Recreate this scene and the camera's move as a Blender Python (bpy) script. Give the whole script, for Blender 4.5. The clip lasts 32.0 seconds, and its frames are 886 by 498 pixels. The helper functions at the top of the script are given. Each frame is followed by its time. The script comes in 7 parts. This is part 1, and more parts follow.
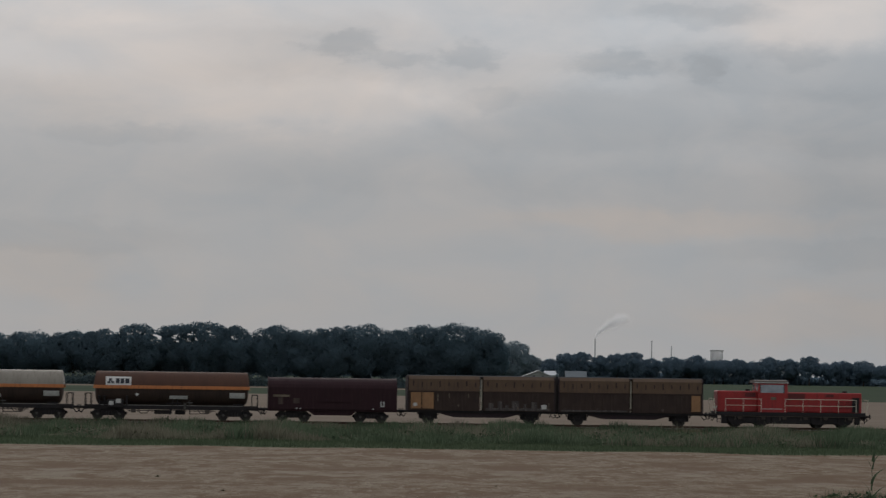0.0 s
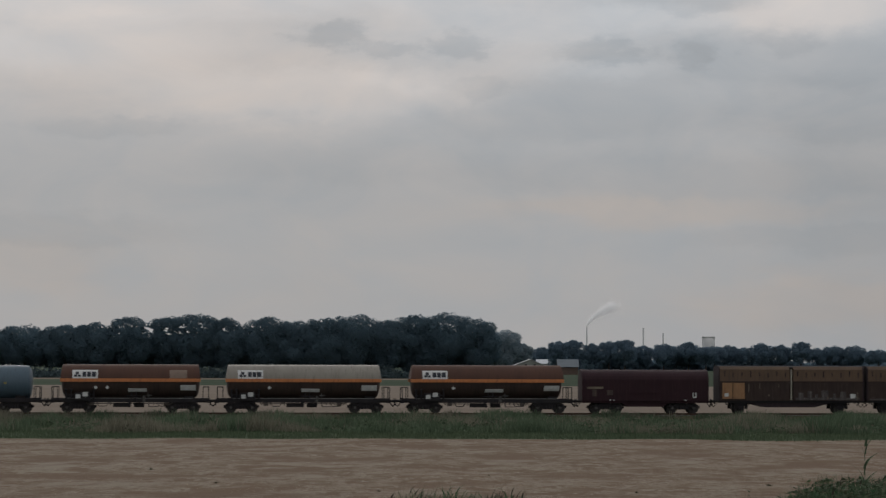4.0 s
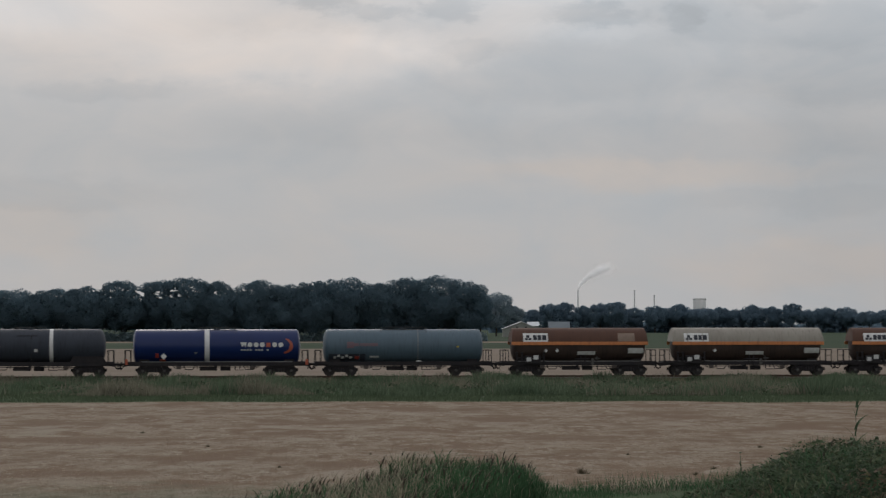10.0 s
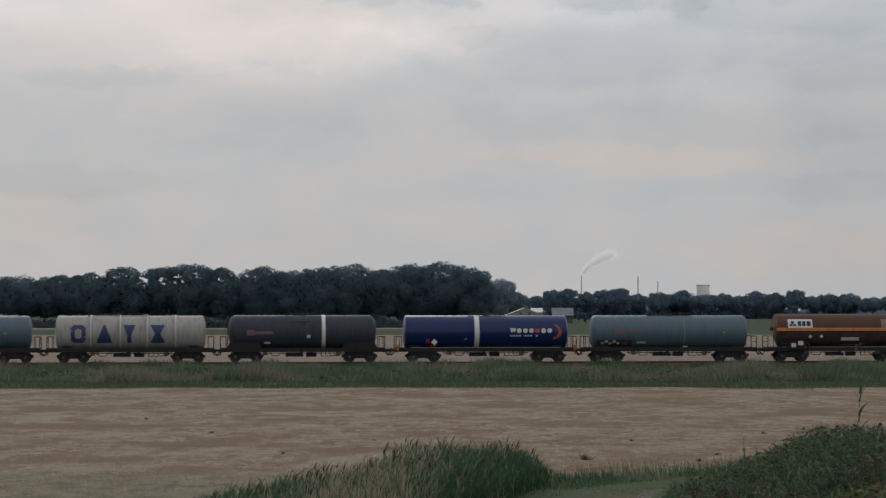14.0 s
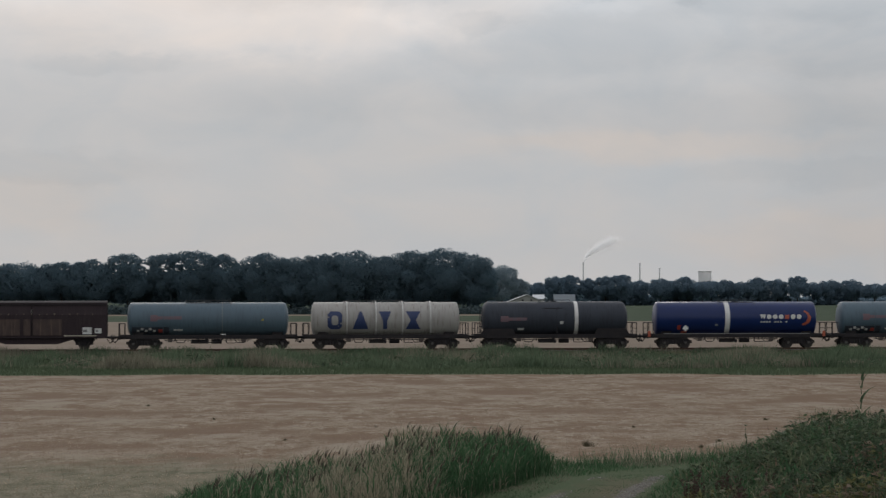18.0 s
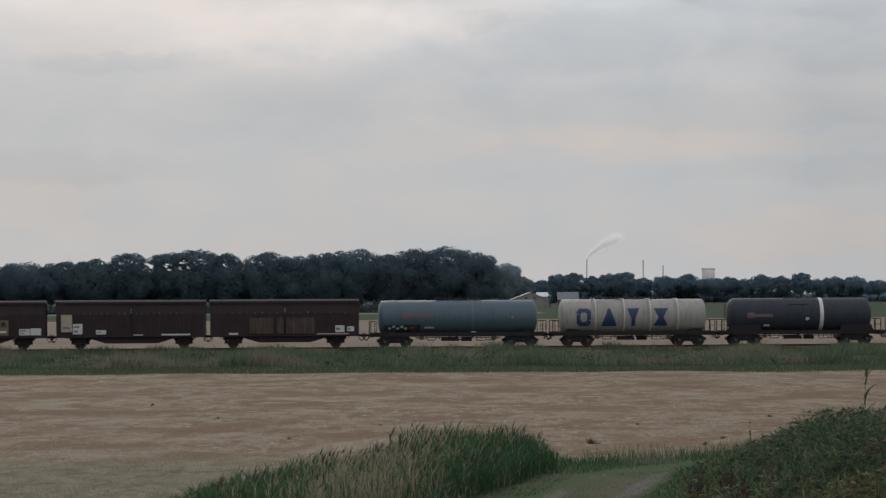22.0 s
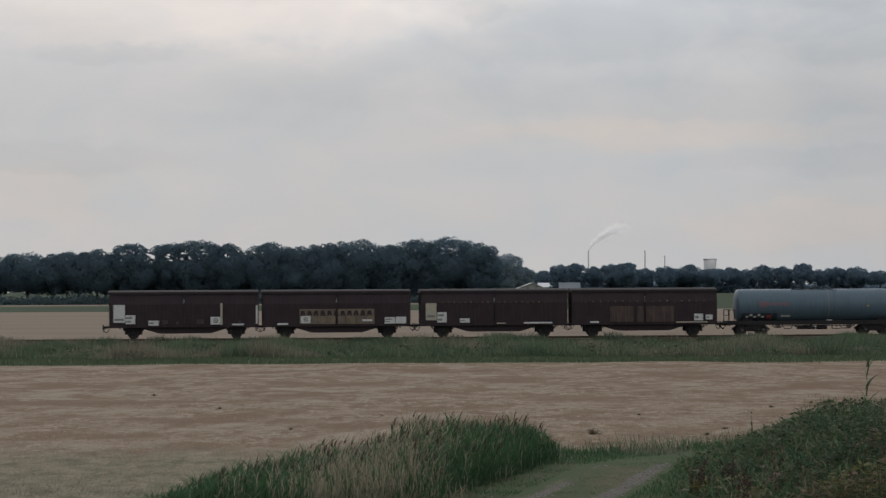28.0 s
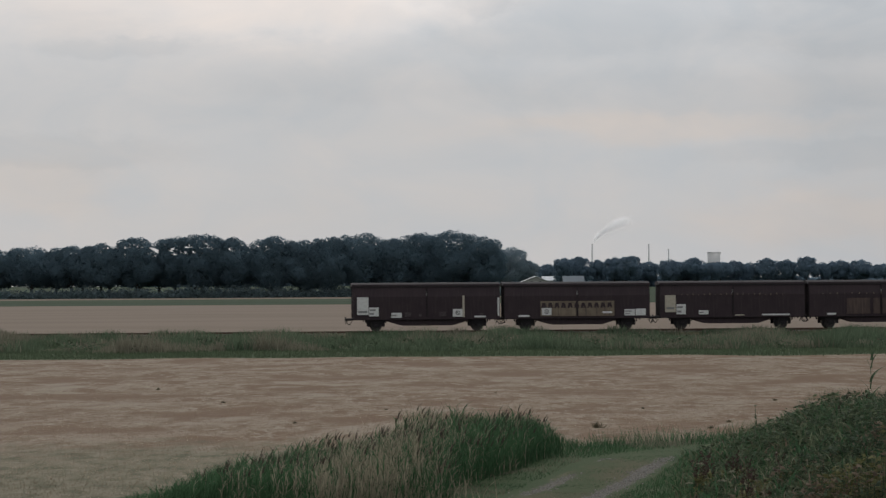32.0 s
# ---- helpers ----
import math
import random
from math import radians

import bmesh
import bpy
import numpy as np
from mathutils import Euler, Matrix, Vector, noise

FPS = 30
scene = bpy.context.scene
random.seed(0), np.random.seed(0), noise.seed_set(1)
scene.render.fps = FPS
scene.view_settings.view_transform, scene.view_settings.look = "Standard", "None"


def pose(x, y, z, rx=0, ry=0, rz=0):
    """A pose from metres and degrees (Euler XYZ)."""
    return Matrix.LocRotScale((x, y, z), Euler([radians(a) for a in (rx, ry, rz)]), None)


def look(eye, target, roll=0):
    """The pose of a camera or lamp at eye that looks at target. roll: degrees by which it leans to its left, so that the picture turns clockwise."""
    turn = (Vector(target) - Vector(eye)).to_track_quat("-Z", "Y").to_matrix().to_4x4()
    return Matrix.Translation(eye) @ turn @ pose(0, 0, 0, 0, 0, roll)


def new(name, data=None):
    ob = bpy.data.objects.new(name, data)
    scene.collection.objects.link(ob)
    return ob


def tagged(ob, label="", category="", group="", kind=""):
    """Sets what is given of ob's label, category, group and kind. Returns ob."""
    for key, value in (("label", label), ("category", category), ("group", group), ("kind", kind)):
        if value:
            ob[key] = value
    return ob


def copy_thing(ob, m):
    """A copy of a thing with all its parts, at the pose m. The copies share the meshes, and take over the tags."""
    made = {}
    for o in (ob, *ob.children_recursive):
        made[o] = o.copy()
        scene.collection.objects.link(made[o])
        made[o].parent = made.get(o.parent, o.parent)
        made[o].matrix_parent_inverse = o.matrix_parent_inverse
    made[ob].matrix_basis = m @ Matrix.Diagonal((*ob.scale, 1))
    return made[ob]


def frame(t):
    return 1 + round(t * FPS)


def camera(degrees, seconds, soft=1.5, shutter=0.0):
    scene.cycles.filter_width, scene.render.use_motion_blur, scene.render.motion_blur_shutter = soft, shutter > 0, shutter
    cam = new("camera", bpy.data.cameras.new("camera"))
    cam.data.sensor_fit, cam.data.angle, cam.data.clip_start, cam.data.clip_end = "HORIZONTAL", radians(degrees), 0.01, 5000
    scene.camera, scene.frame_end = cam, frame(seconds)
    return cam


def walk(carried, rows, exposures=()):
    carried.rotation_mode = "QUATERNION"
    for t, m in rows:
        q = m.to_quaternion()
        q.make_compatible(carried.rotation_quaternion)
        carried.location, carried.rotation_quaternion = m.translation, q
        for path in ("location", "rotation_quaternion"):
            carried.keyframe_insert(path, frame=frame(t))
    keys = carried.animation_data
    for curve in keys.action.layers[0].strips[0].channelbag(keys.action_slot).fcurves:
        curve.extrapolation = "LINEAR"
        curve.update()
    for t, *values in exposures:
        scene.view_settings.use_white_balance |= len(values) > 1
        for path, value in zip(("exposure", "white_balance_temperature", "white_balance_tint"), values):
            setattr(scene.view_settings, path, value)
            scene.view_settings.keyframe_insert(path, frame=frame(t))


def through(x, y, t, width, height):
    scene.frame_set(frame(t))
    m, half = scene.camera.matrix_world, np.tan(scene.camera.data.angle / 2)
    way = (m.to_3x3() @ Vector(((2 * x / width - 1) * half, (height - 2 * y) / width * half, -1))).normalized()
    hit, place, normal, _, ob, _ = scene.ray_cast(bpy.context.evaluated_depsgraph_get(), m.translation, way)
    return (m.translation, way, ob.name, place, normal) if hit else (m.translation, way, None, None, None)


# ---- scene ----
# camera: on a tripod on the dyke, tilting slowly down
EYE_Z = 5.07
cam = camera(17.82, 32.0, soft=1.3, shutter=0.5)
ROWS = [
    (0, 92.526, -0.803, 0.197), (0.5, 92.497, -0.815, 0.183), (1, 92.454, -0.750, 0.180), (1.5, 92.430, -0.672, 0.164),
    (2, 92.424, -0.544, 0.135), (2.5, 92.417, -0.374, 0.095), (3, 92.413, -0.229, 0.074), (3.5, 92.378, -0.137, 0.044),
    (5.5, 92.070, -0.243, -0.016), (6, 91.985, -0.174, -0.021), (6.5, 91.918, -0.080, -0.051), (7, 91.876, -0.046, -0.060),
    (7.5, 91.848, -0.096, -0.073), (8, 91.817, -0.076, -0.070), (8.5, 91.761, -0.118, -0.092), (9, 91.692, -0.167, -0.107),
    (9.5, 91.608, -0.071, -0.128), (10, 91.563, 0.041, -0.141), (10.5, 91.531, 0.032, -0.144), (11, 91.514, 0.054, -0.142),
    (11.5, 91.496, 0.064, -0.123), (12, 91.461, 0.053, -0.104), (12.5, 91.440, 0.060, -0.080), (13, 91.403, 0.157, -0.070),
    (13.5, 91.346, 0.137, -0.071), (14, 91.284, 0.042, -0.070), (14.5, 91.208, 0.130, -0.073), (16.5, 91.070, 0.178, -0.042),
    (17, 91.060, 0.192, -0.038), (17.5, 91.042, 0.170, -0.049), (18, 91.013, 0.081, -0.032), (18.5, 91.006, 0.093, -0.013),
    (19, 90.983, 0.111, -0.000), (19.5, 90.973, 0.049, 0.002), (20, 90.969, 0.052, -0.000), (20.5, 90.954, 0.061, 0.001),
    (21, 90.956, 0.118, 0.005), (21.5, 90.975, 0.280, 0.036), (22, 90.975, 0.312, 0.040), (22.5, 90.958, 0.283, 0.043),
    (23, 90.942, 0.269, 0.040), (23.5, 90.939, 0.312, 0.039), (24, 90.901, 0.297, 0.041), (24.5, 90.869, 0.313, 0.055),
    (25, 90.852, 0.300, 0.056), (25.5, 90.835, 0.274, 0.054), (27.5, 90.783, 0.308, 0.057), (28, 90.782, 0.301, 0.074),
    (28.5, 90.775, 0.315, 0.074), (29, 90.764, 0.279, 0.081), (29.5, 90.755, 0.327, 0.090), (30, 90.745, 0.297, 0.101),
    (30.5, 90.718, 0.315, 0.109), (31, 90.696, 0.278, 0.125), (31.5, 90.673, 0.344, 0.144), (32, 90.653, 0.372, 0.152),
]
EXPO = [(0, -0.42), (6, -0.33), (9, -0.18), (13, -0.04), (19, 0.04), (32, 0.1)]
walk(cam, [(t, pose(0, 0, EYE_Z, rx, ry, rz)) for t, rx, ry, rz in ROWS], EXPO)


# ---- world: closed cloud layer at dusk, sun low behind it ----
def node(tree, kind, **props):
    n = tree.nodes.new(kind)
    for k, v in props.items():
        if k == "operation":
            n.operation = v
        elif k == "blend_type":
            n.blend_type = v
        elif k == "data_type":
            n.data_type = v
    return n


def make_world():
    w = bpy.data.worlds.new("overcast_sky")
    scene.world = w
    w.use_nodes = True
    nt = w.node_tree
    nt.nodes.clear()
    L = nt.links.new
    out, bg = nt.nodes.new("ShaderNodeOutputWorld"), nt.nodes.new("ShaderNodeBackground")
    L(bg.outputs[0], out.inputs[0])
    bg.inputs[1].default_value = SKY_STRENGTH
    sky = nt.nodes.new("ShaderNodeTexSky")
    sky.sky_type, sky.sun_disc = "NISHITA", False
    sky.sun_elevation, sky.sun_rotation = radians(SUN_EL), radians(SUN_AZ)
    dim = node(nt, "ShaderNodeVectorMath", operation="SCALE")
    L(sky.outputs[0], dim.inputs[0])
    dim.inputs["Scale"].default_value = 0.05
    co = nt.nodes.new("ShaderNodeTexCoord")
    # wind-torn edges
    warp = nt.nodes.new("ShaderNodeTexNoise")
    warp.inputs["Scale"].default_value, warp.inputs["Detail"].default_value, warp.inputs["Roughness"].default_value = 26.0, 8.0, 0.62
    squash = nt.nodes.new("ShaderNodeMapping")
    squash.inputs["Scale"].default_value = (1.0, 1.0, 2.2)
    L(co.outputs["Generated"], squash.inputs[0])
    L(squash.outputs[0], warp.inputs["Vector"])
    off = node(nt, "ShaderNodeVectorMath", operation="SUBTRACT")
    L(warp.outputs["Color"], off.inputs[0])
    off.inputs[1].default_value = (0.5, 0.5, 0.5)
    amp = node(nt, "ShaderNodeVectorMath", operation="MULTIPLY")
    L(off.outputs[0], amp.inputs[0])
    amp.inputs[1].default_value = (0.05, 0.0, 0.020)
    bent = node(nt, "ShaderNodeVectorMath", operation="ADD")
    L(co.outputs["Generated"], bent.inputs[0])
    L(amp.outputs[0], bent.inputs[1])

    fine = nt.nodes.new("ShaderNodeTexNoise")
    fine.inputs["Scale"].default_value, fine.inputs["Detail"].default_value, fine.inputs["Roughness"].default_value = 75.0, 6.0, 0.6
    L(squash.outputs[0], fine.inputs["Vector"])
    fine_off = node(nt, "ShaderNodeVectorMath", operation="SUBTRACT")
    L(fine.outputs["Color"], fine_off.inputs[0])
    fine_off.inputs[1].default_value = (0.5, 0.5, 0.5)
    fine_amp = node(nt, "ShaderNodeVectorMath", operation="MULTIPLY")
    L(fine_off.outputs[0], fine_amp.inputs[0])
    fine_amp.inputs[1].default_value = (0.032, 0.0, 0.014)
    torn = node(nt, "ShaderNodeVectorMath", operation="ADD")
    L(co.outputs["Generated"], torn.inputs[0])
    L(fine_amp.outputs[0], torn.inputs[1])

    def lobes(rows, soft_to=0.85, soft_from=0.08, field=bent):
        total = None
        for u, v, a, b, power in rows:
            m = nt.nodes.new("ShaderNodeMapping")
            m.inputs["Scale"].default_value = (1 / a, 0, 1 / b)
            m.inputs["Location"].default_value = (-u / a, 0, -v / b)
            L(field.outputs[0], m.inputs[0])
            d = node(nt, "ShaderNodeVectorMath", operation="DOT_PRODUCT")
            L(m.outputs[0], d.inputs[0]), L(m.outputs[0], d.inputs[1])
            e = node(nt, "ShaderNodeMath", operation="POWER")
            e.inputs[0].default_value = 0.37
            L(d.outputs["Value"], e.inputs[1])
            e2 = nt.nodes.new("ShaderNodeMapRange")
            e2.interpolation_type = "SMOOTHSTEP"
            L(e.outputs[0], e2.inputs["Value"])
            e2.inputs["From Min"].default_value, e2.inputs["From Max"].default_value = soft_from, soft_to
            s = node(nt, "ShaderNodeMath", operation="MULTIPLY_ADD")
            L(e2.outputs[0], s.inputs[0])
            s.inputs[1].default_value = power
            if total:
                L(total.outputs[0], s.inputs[2])
            else:
                s.inputs[2].default_value = 0
            total = s
        return total.outputs[0]

    # centre across, centre up, half width, half height (tangents), strength
    light = lobes([(-0.06, 0.094, 0.075, 0.010, 0.085), (-0.13, 0.112, 0.06, 0.014, 0.07), (-0.015, 0.101, 0.022, 0.006, 0.05),
                   (0.08, 0.122, 0.03, 0.006, 0.05), (0.14, 0.126, 0.04, 0.010, 0.09), (0.06, 0.104, 0.03, 0.005, 0.04),
                   (-0.09, 0.128, 0.09, 0.008, 0.06), (0.03, 0.120, 0.04, 0.007, 0.03), (-0.11, 0.145, 0.12, 0.012, 0.05)])
    puffs = lobes([(-0.040, 0.1155, 0.0145, 0.0062, 0.106), (-0.020, 0.1110, 0.012, 0.0036, 0.069), (0.003, 0.1125, 0.012, 0.0065, 0.081),
                   (0.057, 0.1095, 0.019, 0.0050, 0.088), (0.087, 0.1085, 0.011, 0.0065, 0.062), (0.086, 0.1275, 0.028, 0.0050, 0.069),
                   (0.012, 0.0975, 0.020, 0.0045, 0.044), (0.118, 0.1130, 0.014, 0.0060, 0.044)], 0.80, 0.22, torn)
    dark = lobes([(0.115, 0.106, 0.05, 0.011, 0.061), (0.045, 0.089, 0.055, 0.012, 0.033),
                  (0.14, 0.088, 0.045, 0.013, 0.051), (-0.12, 0.083, 0.035, 0.004, 0.028), (-0.14, 0.046, 0.05, 0.006, 0.028),
                  (0.17, 0.055, 0.055, 0.09, 0.030), (0.09, 0.066, 0.08, 0.008, 0.021), (0.13, 0.043, 0.05, 0.005, 0.019), (-0.03, 0.071, 0.06, 0.008, 0.014)], 0.68, 0.16)
    shade = node(nt, "ShaderNodeMath", operation="ADD")
    L(dark, shade.inputs[0]), L(puffs, shade.inputs[1])
    dark = shade.outputs[0]
    warm = lobes([(0.075, 0.054, 0.07, 0.006, 0.38), (-0.145, 0.034, 0.03, 0.012, 0.38), (0.13, 0.022, 0.05, 0.010, 0.4),
                  (-0.08, 0.098, 0.09, 0.014, 0.5), (-0.10, 0.120, 0.08, 0.012, 0.4), (0.13, 0.126, 0.05, 0.010, 0.35)])
    # broad mottling of the whole layer
    broad = nt.nodes.new("ShaderNodeTexNoise")
    broad.inputs["Scale"].default_value, broad.inputs["Detail"].default_value, broad.inputs["Roughness"].default_value = 9.0, 5.0, 0.5
    wide = nt.nodes.new("ShaderNodeMapping")
    wide.inputs["Scale"].default_value = (1.0, 1.0, 3.5)
    L(co.outputs["Generated"], wide.inputs[0])
    L(wide.outputs[0], broad.inputs["Vector"])
    sep = nt.nodes.new("ShaderNodeSeparateXYZ")
    L(co.outputs["Generated"], sep.inputs[0])
    up = node(nt, "ShaderNodeMath", operation="MAXIMUM")
    L(sep.outputs["Z"], up.inputs[0])
    up.inputs[1].default_value = 0
    grade = node(nt, "ShaderNodeMath", operation="MULTIPLY_ADD")
    L(up.outputs[0], grade.inputs[0])
    grade.inputs[1].default_value, grade.inputs[2].default_value = ZENITH, LOW_SKY
    ahead = node(nt, "ShaderNodeMath", operation="MULTIPLY_ADD")
    L(sep.outputs["Y"], ahead.inputs[0])
    ahead.inputs[1].default_value = 0.085
    L(grade.outputs[0], ahead.inputs[2])
    mott = node(nt, "ShaderNodeMath", operation="MULTIPLY_ADD")
    L(broad.outputs["Fac"], mott.inputs[0])
    mott.inputs[1].default_value = 0.05
    L(ahead.outputs[0], mott.inputs[2])
    # brighter belt some way above the horizon, billowing higher up
    belt = nt.nodes.new("ShaderNodeMapRange")
    belt.interpolation_type = "SMOOTHSTEP"
    L(sep.outputs["Z"], belt.inputs["Value"])
    belt.inputs["From Min"].default_value, belt.inputs["From Max"].default_value = 0.055, 0.135
    belt.inputs["To Min"].default_value, belt.inputs["To Max"].default_value = 0.0, 0.185
    belted = node(nt, "ShaderNodeMath", operation="ADD")
    L(mott.outputs[0], belted.inputs[0]), L(belt.outputs[0], belted.inputs[1])
    bil = nt.nodes.new("ShaderNodeTexNoise")
    bil.inputs["Scale"].default_value, bil.inputs["Detail"].default_value, bil.inputs["Roughness"].default_value = 22.0, 7.0, 0.55
    bil.inputs["Distortion"].default_value = 0.6
    flat = nt.nodes.new("ShaderNodeMapping")
    flat.inputs["Scale"].default_value = (1.0, 1.0, 1.9)
    L(co.outputs["Generated"], flat.inputs[0])
    L(flat.outputs[0], bil.inputs["Vector"])
    bc = node(nt, "ShaderNodeMath", operation="SUBTRACT")
    L(bil.outputs["Fac"], bc.inputs[0])
    bc.inputs[1].default_value = 0.5
    size = nt.nodes.new("ShaderNodeMapRange")
    L(sep.outputs["Z"], size.inputs["Value"])
    size.inputs["From Min"].default_value, size.inputs["From Max"].default_value = 0.03, 0.12
    size.inputs["To Min"].default_value, size.inputs["To Max"].default_value = 0.05, 0.22
    bs = node(nt, "ShaderNodeMath", operation="MULTIPLY_ADD")
    L(bc.outputs[0], bs.inputs[0]), L(size.outputs[0], bs.inputs[1]), L(belted.outputs[0], bs.inputs[2])
    a1 = node(nt, "ShaderNodeMath", operation="ADD")
    L(bs.outputs[0], a1.inputs[0]), L(light, a1.inputs[1])
    a2 = node(nt, "ShaderNodeMath", operation="SUBTRACT")
    L(a1.outputs[0], a2.inputs[0]), L(dark, a2.inputs[1])
    tint = node(nt, "ShaderNodeMix", data_type="RGBA")
    wb = node(nt, "ShaderNodeMath", operation="MULTIPLY_ADD")
    L(bc.outputs[0], wb.inputs[0]), L(warm, wb.inputs[2])
    wb.inputs[1].default_value = 1.1
    wd = node(nt, "ShaderNodeMath", operation="MULTIPLY_ADD")
    L(dark, wd.inputs[0]), L(wb.outputs[0], wd.inputs[2])
    wd.inputs[1].default_value = -2.2
    wa = node(nt, "ShaderNodeMath", operation="ADD")
    L(wd.outputs[0], wa.inputs[0])
    wa.inputs[1].default_value = 0.31
    wa.use_clamp = True
    L(wa.outputs[0], tint.inputs["Factor"])
    tint.inputs[6].default_value = (0.93, 0.99, 1.06, 1)
    tint.inputs[7].default_value = (1.075, 0.985, 0.935, 1)
    cloud = node(nt, "ShaderNodeVectorMath", operation="SCALE")
    L(tint.outputs[2], cloud.inputs[0]), L(a2.outputs[0], cloud.inputs["Scale"])
    mix = node(nt, "ShaderNodeMix", data_type="RGBA")
    mix.inputs["Factor"].default_value = 0.965
    L(dim.outputs[0], mix.inputs[6]), L(cloud.outputs[0], mix.inputs[7])
    L(mix.outputs[2], bg.inputs[0])


SKY_STRENGTH, LOW_SKY, ZENITH = 1.0, 0.375, 0.04
SUN_EL, SUN_AZ = 26, -12
make_world()
sun = new("sun", bpy.data.lights.new("sun", "SUN"))
sun.data.energy, sun.data.angle, sun.data.color = 0.5, radians(28), (1.0, 0.93, 0.85)
az, el = radians(SUN_AZ), radians(SUN_EL)
sun.matrix_world = look((0, 0, 60), (-60 * math.sin(az) * math.cos(el), -60 * math.cos(az) * math.cos(el), 60 - 60 * math.sin(el)))


# ---- materials ----
def material(name, color, rough=0.6, metal=0.0, second=None, scale=4.0, mix=0.5, bump=0.0, streak=None, speck=None, random=0.0, island=0.0, coat=0.0, stretch=(1, 1, 1)):
    """Two-scale procedural surface: base colour, a second tone in patches, specks of wear, fine relief."""
    m = bpy.data.materials.new(name)
    m.use_nodes = True
    nt = m.node_tree
    L = nt.links.new
    b = nt.nodes["Principled BSDF"]
    b.inputs["Roughness"].default_value, b.inputs["Metallic"].default_value = rough, metal
    b.inputs["Coat Weight"].default_value = coat
    co = nt.nodes.new("ShaderNodeTexCoord")
    mp = nt.nodes.new("ShaderNodeMapping")
    mp.inputs["Scale"].default_value = stretch
    L(co.outputs["Object"], mp.inputs[0])

    def noise_tex(s, detail=5.0, vec=mp):
        n = nt.nodes.new("ShaderNodeTexNoise")
        n.inputs["Scale"].default_value, n.inputs["Detail"].default_value = s, detail
        L(vec.outputs[0], n.inputs["Vector"])
        return n

    def ramp(src, lo, hi):
        r = nt.nodes.new("ShaderNodeMapRange")
        r.inputs["From Min"].default_value, r.inputs["From Max"].default_value = lo, hi
        L(src, r.inputs["Value"])
        return r.outputs[0]

    def blend(fac, c1, c2, mode="MIX"):
        x = node(nt, "ShaderNodeMix", data_type="RGBA", blend_type=mode)
        if isinstance(fac, float):
            x.inputs["Factor"].default_value = fac
        else:
            L(fac, x.inputs["Factor"])
        for k, c in ((6, c1), (7, c2)):
            if isinstance(c, tuple):
                x.inputs[k].default_value = (*c, 1)
            else:
                L(c, x.inputs[k])
        return x.outputs[2]

    second = second or tuple(c * 0.6 for c in color)
    patches = ramp(noise_tex(scale).outputs["Fac"], 0.5 - 0.28 * (1.2 - mix), 0.5 + 0.28)
    col = blend(patches, color, second)
    if streak:
        sm = nt.nodes.new("ShaderNodeMapping")
        sm.inputs["Scale"].default_value = (5.0, 1.0, 0.35)
        L(co.outputs["Object"], sm.inputs[0])
        col = blend(ramp(noise_tex(1.6, 6.0, sm).outputs["Fac"], 0.52, 0.78), col, streak)
    if speck:
        col = blend(ramp(noise_tex(scale * 9).outputs["Fac"], 0.60, 0.72), col, speck)
    for amount, source in ((random, "obj"), (island, "isl")):
        if amount:
            g = nt.nodes.new("ShaderNodeObjectInfo" if source == "obj" else "ShaderNodeNewGeometry")
            hsv = nt.nodes.new("ShaderNodeHueSaturation")
            L(col, hsv.inputs["Color"])
            mr = nt.nodes.new("ShaderNodeMapRange")
            L(g.outputs["Random" if source == "obj" else "Random Per Island"], mr.inputs["Value"])
            mr.inputs["To Min"].default_value, mr.inputs["To Max"].default_value = 1 - amount, 1 + amount
            L(mr.outputs[0], hsv.inputs["Value"])
            col = hsv.outputs[0]
    L(col, b.inputs["Base Color"])
    if bump:
        bp = nt.nodes.new("ShaderNodeBump")
        bp.inputs["Strength"].default_value, bp.inputs["Distance"].default_value = bump, 0.02
        L(noise_tex(scale * 6).outputs["Fac"], bp.inputs["Height"])
        L(bp.outputs[0], b.inputs["Normal"])
    return m


def leafy(name, a, b, island=0.35, through=0.25):
    m = material(name, a, 0.75, 0, b, 0.25, 0.5, island=island)
    nt = m.node_tree
    bsdf, out = nt.nodes["Principled BSDF"], nt.nodes["Material Output"]
    bsdf.inputs["Specular IOR Level"].default_value = 0.2
    tl, mx = nt.nodes.new("ShaderNodeBsdfTranslucent"), nt.nodes.new("ShaderNodeMixShader")
    col = bsdf.inputs["Base Color"].links[0].from_socket
    nt.links.new(col, tl.inputs[0])
    mx.inputs[0].default_value = through
    nt.links.new(bsdf.outputs[0], mx.inputs[1]), nt.links.new(tl.outputs[0], mx.inputs[2])
    nt.links.new(mx.outputs[0], out.inputs[0])
    return m


